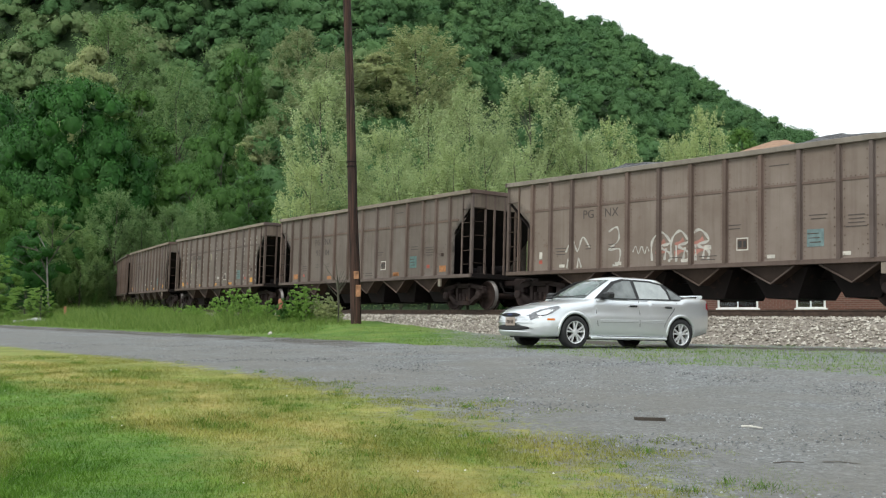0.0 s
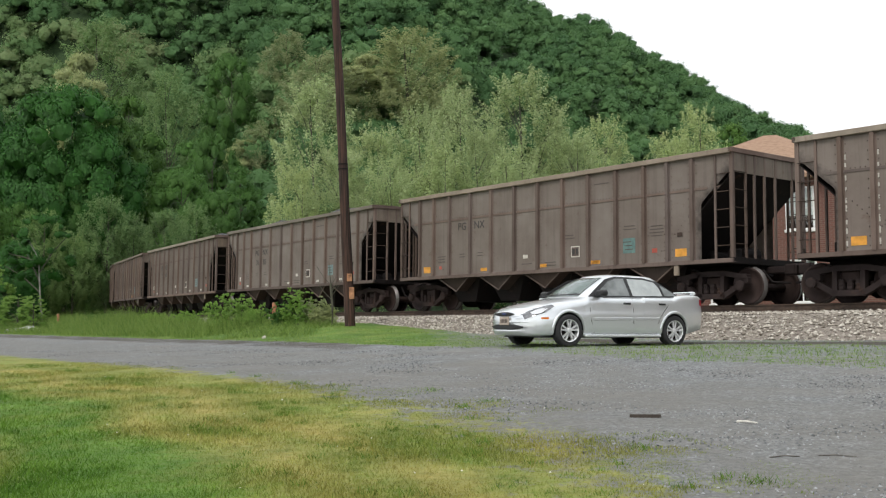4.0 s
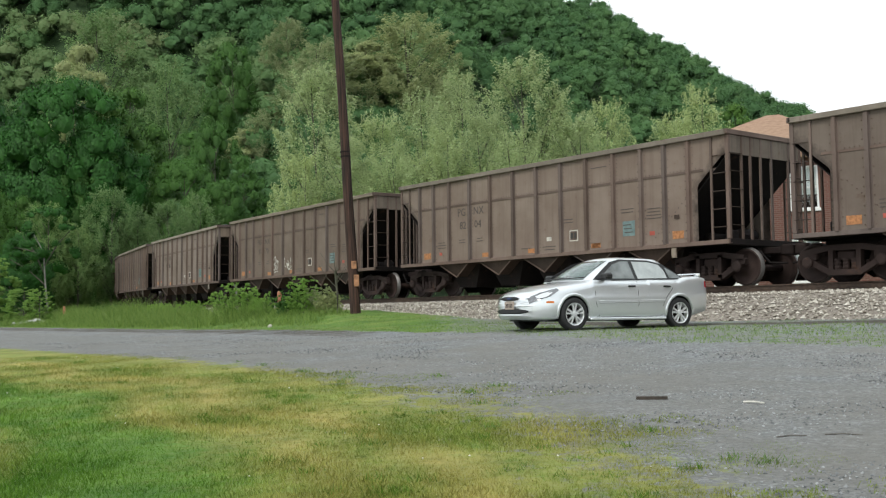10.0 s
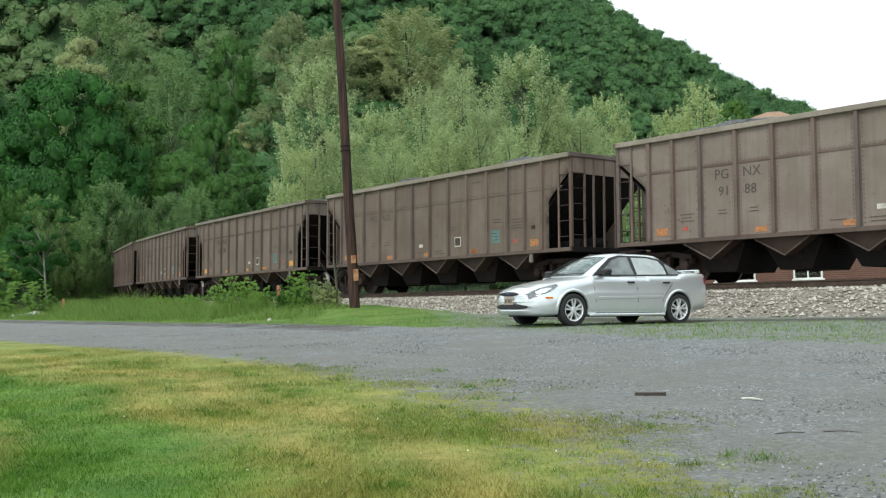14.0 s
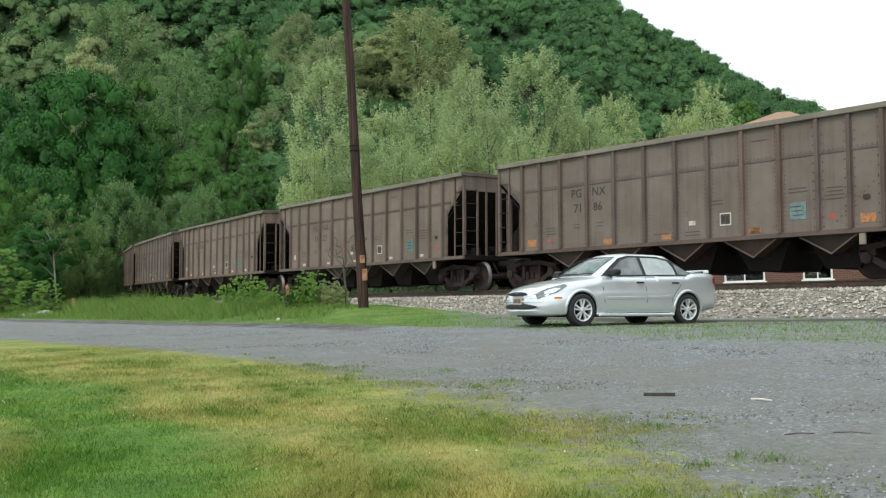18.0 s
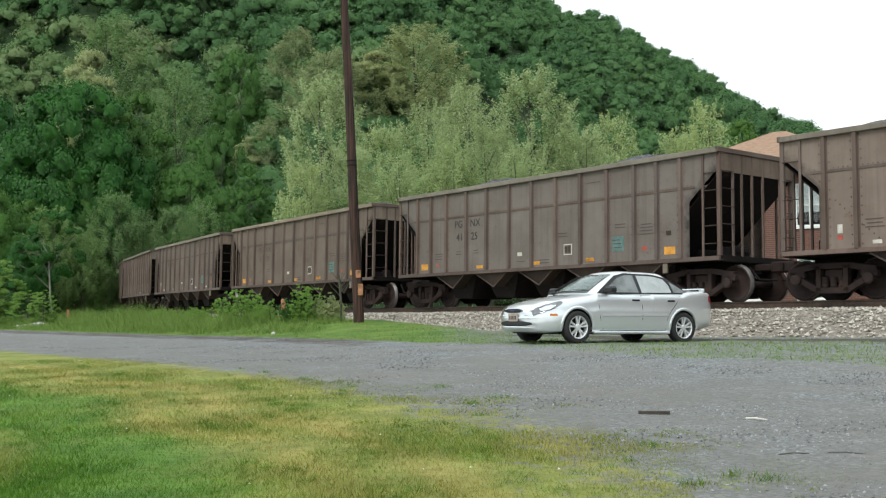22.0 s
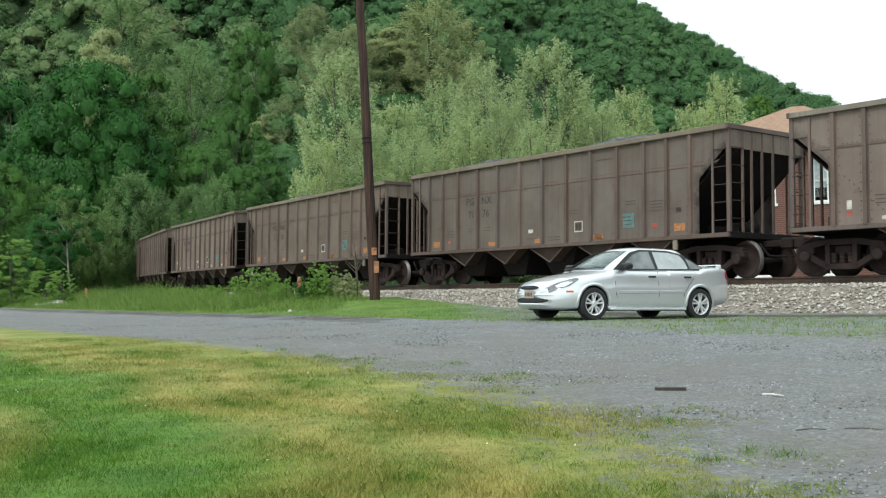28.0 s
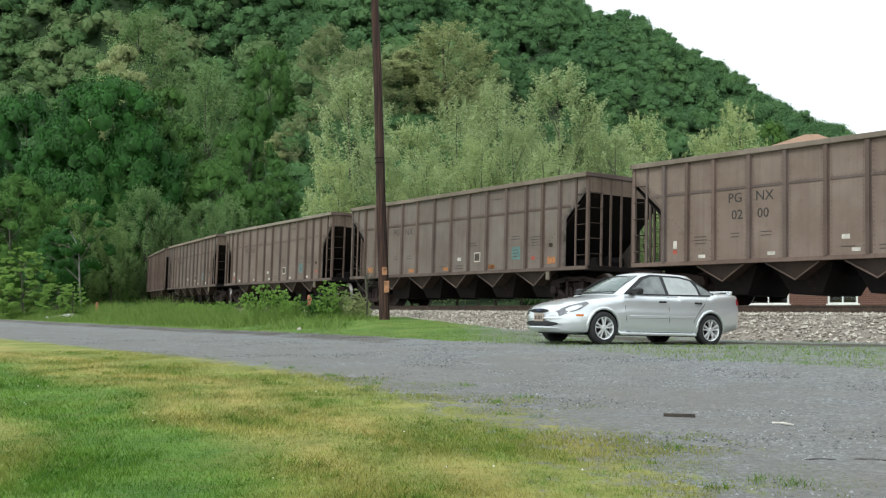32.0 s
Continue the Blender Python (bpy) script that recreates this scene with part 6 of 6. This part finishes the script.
def pale_trunk():
    """A slender pale-barked leaning tree at the wood's edge."""
    foot, top = Vector((-25.33, 66.00, 0.93)), Vector((-25.58, 66.00, 4.53))
    foot.z = z_at(foot.x, foot.y)
    t = thing("tree", "slender pale-barked young tree with sparse dark leaves", "tree", "trees behind the railway", at=Matrix.Translation(foot))
    e = top - foot
    bm = bmesh.new()
    branch(bm, [(0, 0, -0.3), e * 0.45 + Vector((-0.05, 0, 0)), e, e * 1.25 + Vector((-0.5, 0, 0))], 0.08, 0.02, 8)
    part("trunk", bm, plain("pale_bark", (0.2, 0.19, 0.17), 0.9, vary=0.6, scale=2.5), t, smooth=True)
    for k, (dx, dz) in enumerate(((-2.4, 1.8), (-1.5, 2.6), (1.6, 2.2), (-2.0, 0.6))):
        b = e * (0.5 + 0.15 * k)
        bm = bmesh.new()
        branch(bm, [b, b + Vector((dx * 0.5, 0.2, dz * 0.6)), b + Vector((dx, 0.3, dz))], 0.05, 0.02, 5)
        part("limb", bm, M_BARK, t)
    rng = np.random.default_rng(31)
    cs, rs = crown_clumps(rng, 40, 4.5, 7.5, 3.0, "round", 0.06, 0.12)
    part("crown", leaf_mesh("crown", *leaf_cloud(rng, cs + np.array([e.x, 0.8, 0]), rs, 5000, 0.06), LEAF["dark"]), None, t)


pale_trunk()


# ---- utility pole ----
def build_pole():
    foot, top = Vector((-2.97, 33.00, 0.27)), Vector((-3.22, 33.00, 10.20))
    top = foot + (top - foot) * 1.25
    foot.z = z_at(foot.x, foot.y) - 0.3
    m = Mat("weathered_pole_wood", 0.9)
    g = m.noise(m.coord(scale=(22, 22, 0.9)), 1.0, 6)
    m.color(m.ramp(g, [(0.35, (0.009, 0.005, 0.004)), (0.65, (0.075, 0.036, 0.025))])).bump(g, 0.5, 0.02)
    pole = thing("utility_pole", "leaning dark brown wooden utility pole beside the track", "pole")
    bm = bmesh.new()
    n = 9
    pts = [foot.lerp(top, k / n) + Vector((random.uniform(-0.012, 0.012), 0, 0)) for k in range(n + 1)]
    branch(bm, pts, 0.172, 0.115, 14)
    part("pole", bm, m.m, pole, smooth=True)
    def along(z):
        return foot.lerp(top, (z - foot.z) / (top.z - foot.z))
    y1 = plain("orange_yellow_marker", (0.34, 0.165, 0.085), 0.8, vary=0.6)
    for z, h, dx in ((1.95, 0.17, 0.02), (1.48, 0.26, 0.07)):
        q = along(z)
        bm = bmesh.new()
        bm_box(bm, q.x + dx - 0.03, q.x + dx + 0.13, q.y - 0.18, q.y - 0.162, z - h, z + h * 0.4, 0.004)
        part("marker_plate", bm, y1, pole, "orange-yellow marker plate")
    bm = bmesh.new()
    path = [along(0.6) + Vector((0.16, -0.08, 0)), along(2.2) + Vector((0.17, -0.08, 0)), along(4.5) + Vector((0.14, -0.08, 0)), along(7.5) + Vector((0.12, -0.08, 0))]
    for a, b in zip(path, path[1:]):
        bm_bar(bm, a, b, 0.012, 5)
    part("ground_wire", bm, M_DARK, pole)
    bm = bmesh.new()
    for z in (5.35, 5.5):
        q = along(z)
        bm_lathe(bm, [(0.155, -0.02), (0.165, -0.02), (0.165, 0.02), (0.155, 0.02)], "z", 14, tuple(q))
    part("strap", bm, M_DARK, pole)
    return pole


build_pole()

# ---- shrubs in the verge ----
def shrub(x, y, w, h, kind, label):
    rng = np.random.default_rng(int(x * 100) % 997 + 3)
    t = thing("shrub", label, "shrub", "shrubs in the verge", at=pose(x, y, z_at(x, y)))
    cs, rs = crown_clumps(rng, 320, w, h, 0.02, "round", 0.02, 0.055)
    cs = cs * rng.uniform(0.6, 1.3, (len(cs), 1)) * np.array([1, 1, 0.95])
    part("foliage", mesh_of("foliage", *[q.tolist() for q in leaf_cloud(rng, cs, rs * 1.2, 6500, 0.026, 0.9, 0.9)[:2]], LEAF[kind]), None, t)
    for c in cs[:10]:
        bm = bmesh.new()
        branch(bm, [(0, 0, -0.05), (c[0] * 0.4, c[1] * 0.4, c[2] * 0.6), tuple(c)], 0.012, 0.004, 4)
        part("stem", bm, M_BARK, t)


SHRUBS = (((-7.46, 37.00, 0.57), 1.9, 1.05, "bright", "leafy bright green shrub among tall grass"), ((-6.48, 36.00, 0.45), 1.0, 0.6, "bright", "low bright green shrub among tall grass"),
          ((-4.81, 34.50, 0.50), 1.2, 1.05, "bright", "loose bright green shrub beside the pole"), ((-4.25, 34.50, 0.48), 1.1, 0.8, "tan", "loose olive-green shrub beside the pole"),
          ((-5.36, 35.00, 0.42), 1.0, 0.7, "mid", "low green weed clump in the verge"), ((-3.92, 34.00, 0.38), 0.9, 0.6, "tan", "low tan weed clump by the pole"),
          ((-10.65, 43.00, 0.47), 1.3, 0.5, "bright", "low bright weed clump in tall grass"), ((-13.45, 48.00, 0.41), 1.2, 0.5, "bright", "low bright weed clump in tall grass"), ((-18.42, 56.00, 0.32), 1.5, 0.5, "olive", "low olive weed clump in tall grass"))
for (x, y, z), w, h, kd, lb in SHRUBS:
    shrub(x, y, w, h, kd, lb)


def bare_sapling():
    x, y, z = (-3.57, 33.30, 0.31)
    t = thing("bare_sapling", "thin leafless grey sapling beside the pole", "sapling", at=pose(x, y, z_at(x, y)))
    bm = bmesh.new()
    rng = random.Random(5)
    branch(bm, [(0, 0, -0.1), (0.02, 0, 0.6), (-0.03, 0, 1.3)], 0.05, 0.03, 6)
    part("stem", bm, M_BARK, t)
    for k in range(12):
        bm = bmesh.new()
        z = rng.uniform(0.8, 1.3)
        a = rng.uniform(0, 6.28)
        l = rng.uniform(0.4, 1.0)
        d = Vector((math.cos(a) * 0.6, math.sin(a) * 0.3, 0.8)) * l
        branch(bm, [(0, 0, z), (d.x * 0.5, d.y * 0.5, z + d.z * 0.4), (d.x, d.y, z + d.z)], 0.014, 0.004, 4)
        part("twig", bm, M_BARK, t)


bare_sapling()

# ---- brick building behind the track ----
def build_house():
    c0 = Vector((7.78, 40.49, 6.55))
    # plan frame: u along the front wall (to the far right), v back
    ang = radians(-18)
    at = Matrix.Translation((c0.x, c0.y, 0)) @ Matrix.Rotation(ang, 4, "Z")
    W, D, EAVE, MAIN, LOW = 15.6, 8.0, 5.5, 8.0, 4.5
    house = thing("brick_building", "two-storey red-brick building with white windows and a tan hip roof", "building", at=at)
    bk = Mat("red_brick", 0.9)
    br = bk.n.new("ShaderNodeTexBrick")
    br.inputs["Scale"].default_value = 1.0
    br.inputs["Brick Width"].default_value, br.inputs["Row Height"].default_value, br.inputs["Mortar Size"].default_value = 0.215, 0.075, 0.008
    br.inputs["Color1"].default_value, br.inputs["Color2"].default_value, br.inputs["Mortar"].default_value = (0.13, 0.055, 0.04, 1), (0.17, 0.07, 0.052, 1), (0.20, 0.15, 0.125, 1)
    sep = bk.coord()
    sw = bk.n.new("ShaderNodeMapping")
    sw.inputs["Rotation"].default_value = (radians(90), 0, 0)
    bk.l.new(sep, sw.inputs["Vector"])
    bk.l.new(sw.outputs[0], br.inputs["Vector"])
    bk.color(bk.mix(bk.math("MULTIPLY", bk.noise(sep, 0.8, 4), 0.4), br.outputs["Color"], (0.11, 0.055, 0.045))).bump(br.outputs["Fac"], -0.3, 0.01)
    # windows: middle, sill height, width, height
    wins = [(0.95, 0.72, 0.95, 1.62), (3.23, 0.72, 1.48, 1.62), (5.83, 0.72, 1.04, 1.62), (9.4, 0.72, 1.04, 1.62), (11.9, 0.72, 1.04, 1.62), (14.3, 0.72, 1.04, 1.62)]
    wins += [(0.95, 3.43, 0.95, 1.62), (2.76, 3.43, 0.52, 1.62), (3.54, 3.43, 0.92, 1.62), (5.83, 3.43, 1.04, 1.62)]

    # front wall in slabs round the openings, so that the windows go through it
    def slab(x0, x1, z0, z1):
        bm = bmesh.new()
        bm_box(bm, x0, x1, 0, 0.3, z0, z1)
        part("wall", bm, bk.m, house)
    for z0, z1 in ((0.0, 0.72), (2.34, 3.43), (5.05, EAVE)):
        slab(0, MAIN, z0, z1)
    slab(MAIN, W, 0.0, 0.72), slab(MAIN, W, 2.34, LOW)
    for zb, x0, x1 in ((0.72, 0.0, W), (3.43, 0.0, MAIN)):
        edges = [x0]
        for x, z, w, h in wins:
            if z == zb:
                edges += [x - w / 2, x + w / 2]
        edges.append(x1)
        for a, b in zip(edges[0::2], edges[1::2]):
            slab(a, b, zb, zb + 1.62)
    for x0, x1, y0, y1, z1 in ((0, 0.3, 0.3, D, EAVE), (MAIN - 0.3, MAIN, 0.3, D - 0.3, EAVE), (W - 0.3, W, 0.3, D, LOW), (0.3, MAIN, D - 0.3, D, EAVE), (MAIN, W - 0.3, D - 0.3, D, LOW)):
        bm = bmesh.new()
        bm_box(bm, x0, x1, y0, y1, 0, z1)
        part("wall", bm, bk.m, house)
    bm = bmesh.new()
    bm_box(bm, 0.3, MAIN - 0.3, 0.3, D - 0.3, 2.8, 2.95)
    part("upper_floor", bm, M_CABIN, house)
    wp = plain("white_window_paint", (0.78, 0.78, 0.76), 0.5, vary=0.06)
    gl = glass("window_glass", (0.85, 0.9, 0.9))
    cur = plain("pale_blind", (0.8, 0.8, 0.78), 0.8)
    for x, z, WW, WH in wins:
        bm = bmesh.new()
        f = 0.07
        bm_box(bm, x - WW / 2, x - WW / 2 + f, 0.02, 0.14, z, z + WH)
        bm_box(bm, x + WW / 2 - f, x + WW / 2, 0.02, 0.14, z, z + WH)
        bm_box(bm, x - WW / 2 + f, x + WW / 2 - f, 0.02, 0.14, z + WH - f, z + WH)
        bm_box(bm, x - WW / 2 + f, x + WW / 2 - f, 0.02, 0.14, z, z + f)
        bm_box(bm, x - WW / 2 + f, x + WW / 2 - f, 0.05, 0.12, z + WH / 2 - 0.03, z + WH / 2 + 0.03)
        win = part("window", bm, wp, house, "white-framed sash window")
        bm = bmesh.new()
        bm_box(bm, x - WW / 2 - 0.06, x + WW / 2 + 0.06, -0.06, 0.02, z - 0.08, z + 0.03, 0.01)
        part("sill", bm, wp, win)
        for s in (-1, 1):
            bm = bmesh.new()
            a, b = sorted((x + s * 0.025, x + s * (WW / 2 - f)))
            bm_box(bm, a, b, 0.08, 0.088, z + f, z + WH - f)
            part("pane", bm, gl, win)
        bm = bmesh.new()
        bm_box(bm, x - 0.025, x + 0.025, 0.05, 0.12, z + f, z + WH - f)
        part("mullion", bm, wp, win)
        bm = bmesh.new()
        bm_box(bm, x - WW / 2 + f, x + WW / 2 - f, 0.15, 0.16, z + (0.55 if z > 3 else 0.8), z + WH - 0.02)
        part("blind", bm, cur, win)
    # hip roof
    rm = Mat("tan_shingle_roof", 0.9)
    ng = rm.noise(rm.coord(), 5, 5)
    rm.color(rm.ramp(ng, [(0.3, (0.25, 0.155, 0.10)), (0.7, (0.34, 0.22, 0.15))])).bump(rm.noise(rm.coord(scale=(1, 1, 6)), 3, 4), 0.3, 0.02)
    o, rise, mid = 0.45, 2.14, MAIN + 0.45
    bm = bmesh.new()
    ev = [(-o, -o), (mid, -o), (mid, D + o), (-o, D + o)]
    a = [bm.verts.new((x, y, EAVE)) for x, y in ev]
    lo = [bm.verts.new((x, y, EAVE - 0.15)) for x, y in ev]
    r0, r1 = bm.verts.new((4.6, D / 2, EAVE + rise)), bm.verts.new((5.1, D / 2, EAVE + rise))
    for q in ((a[0], a[1], r1, r0), (a[1], a[2], r1), (a[2], a[3], r0, r1), (a[3], a[0], r0), lo[::-1]):
        bm.faces.new(q)
    for i in range(4):
        bm.faces.new((a[i], lo[i], lo[(i + 1) % 4], a[(i + 1) % 4]))
    # low pent roof over the wing
    bm_plate(bm, [(MAIN + 0.004, -o, LOW + 0.12), (W + o, -o, LOW + 0.12), (W + o, D + o, LOW + 0.95), (MAIN + 0.004, D + o, LOW + 0.95)], 0.12)
    # white arch over the tall window
    part("roof", bm, rm.m, house, "tan shingled hip roof")
    bm = bmesh.new()
    prev = None
    for k in range(13):
        q = math.pi * k / 12
        ring = [bm.verts.new((3.54 + r * math.cos(q), y, 5.0 + 0.42 * r / 0.46 * math.sin(q))) for r, y in ((0.40, -0.02), (0.52, -0.02), (0.52, 0.0), (0.40, 0.0))]
        if prev:
            for i in range(4):
                bm.faces.new((prev[i], ring[i], ring[(i + 1) % 4], prev[(i + 1) % 4]))
        prev = ring
    part("arch_trim", bm, wp, house, "white arched window trim")


build_house()

# ---- litter on the yard ----
def build_litter():
    wood = plain("weathered_dark_wood", (0.05, 0.04, 0.032), 0.9, vary=0.4, scale=20)
    twig = plain("grey_twig", (0.11, 0.10, 0.09), 0.9, vary=0.4, scale=20)
    pale = plain("bleached_stick", (0.55, 0.53, 0.48), 0.8, vary=0.2, scale=20)
    for a, b, r, mt, name, lab in (((1.65, 9.47), (1.92, 9.41), 0.022, wood, "broken_board", "dark weathered broken board lying on gravel"), ((2.48, 8.99), (2.62, 8.86), 0.011, pale, "stick", "pale bleached stick lying on gravel"), ((2.23, 7.30), (2.44, 7.30), 0.0055, twig, "twig", "thin grey twig lying on gravel"), ((2.57, 7.31), (2.80, 7.21), 0.0055, twig, "twig", "thin grey twig lying on gravel")):
        za, zb = z_at(*a) + r, z_at(*b) + r
        bm = bmesh.new()
        if name == "broken_board":
            d = Vector((b[0] - a[0], b[1] - a[1], 0)).normalized()
            n = Vector((-d.y, d.x, 0)) * 0.035
            p, q = Vector((*a, za - r + 0.005)), Vector((*b, zb - r + 0.005))
            up = Vector((0, 0, 0.03))
            vs = [bm.verts.new(v) for v in (p - n, q - n * 0.8, q + n, p + n * 0.7, p - n + up, q - n * 0.8 + up, q + n + up * 0.8, p + n * 0.7 + up)]
            for f in ((3, 2, 1, 0), (4, 5, 6, 7), (0, 1, 5, 4), (1, 2, 6, 5), (2, 3, 7, 6), (3, 0, 4, 7)):
                bm.faces.new([vs[i] for i in f])
        else:
            m = ((a[0] + b[0]) / 2, (a[1] + b[1]) / 2 + 0.015)
            branch(bm, [(*a, za), (*m, z_at(*m) + r + 0.006), (*b, zb)], r, r * 0.7, 6)
        tagged(new(name, finish(name, bm, mt)), lab, "debris")
    # white cup-like scrap by the road
    x, y = (-5.36, 30.97)
    bm = bmesh.new()
    bm_lathe(bm, [(0.05, 0.0), (0.06, 0.02), (0.055, 0.12), (0.03, 0.15)], "z", 10)
    tagged(new("scrap", finish("scrap", bm, M_WHITE)), "small white scrap lying in the roadside grass", "litter").matrix_basis = pose(x, y, z_at(x, y) + 0.01, 70, 0, 30)
    # short orange marker posts in the weeds
    om = plain("faded_orange_post", (0.42, 0.17, 0.10), 0.7)
    for px in ((-6.00, 37.00, 1.07), (-22.88, 62.00, 1.13)):
        bm = bmesh.new()
        bm_lathe(bm, [(0.08, 0.0), (0.08, 0.68), (0.07, 0.73), (0.02, 0.75)], "z", 10)
        tagged(new("marker_post", finish("marker_post", bm, om)), "short faded orange marker post in tall weeds", "post").matrix_basis = pose(px[0], px[1], z_at(px[0], px[1]))


build_litter()


def rubble():
    m = plain("pale_rubble", (0.42, 0.42, 0.40), 0.9, vary=0.3, scale=3)
    rng = random.Random(9)
    for q, w in (((-41.49, 99.55), 0.45), ((-45.36, 110.59), 0.5), ((-43.08, 107.01), 0.6), ((-44.13, 111.45), 0.7), ((-45.63, 116.85), 0.5)):
        bm = bmesh.new()
        bmesh.ops.create_icosphere(bm, subdivisions=2, radius=w / 2)
        for v in bm.verts:
            v.co *= rng.uniform(0.75, 1.15)
            v.co.z *= 0.6
        q = Vector(q) * (60 / Vector(q).length)
        tagged(new("boulder", finish("boulder", bm, m)), "pale weathered boulder at the wood's edge", "rock", "boulders at the wood's edge").matrix_basis = pose(q.x, q.y, z_at(q.x, q.y) + w * 0.2)


rubble()


def motions():
    for j, car in TRAIN.items():
        walk(car, [(k * 0.5, car_pose(j, k * 0.5)) for k in range(65)])
    # all wheels are alike and roll at the same speed
    wheels = [o for car in TRAIN.values() for tr in car.children if tr.name.startswith("truck") for o in tr.children if o.name.startswith("wheelset")]
    step = 1 / 15
    walk(wheels[0], [(k * step, pose(0, 0, 0, 0, math.degrees(SPEED * k * step / 0.457), 0)) for k in range(481)])
    keys = wheels[0].animation_data
    for w in wheels[1:]:
        w.rotation_mode = "QUATERNION"
        w.animation_data_create()
        w.animation_data.action = keys.action
        w.animation_data.action_slot = keys.action_slot


motions()
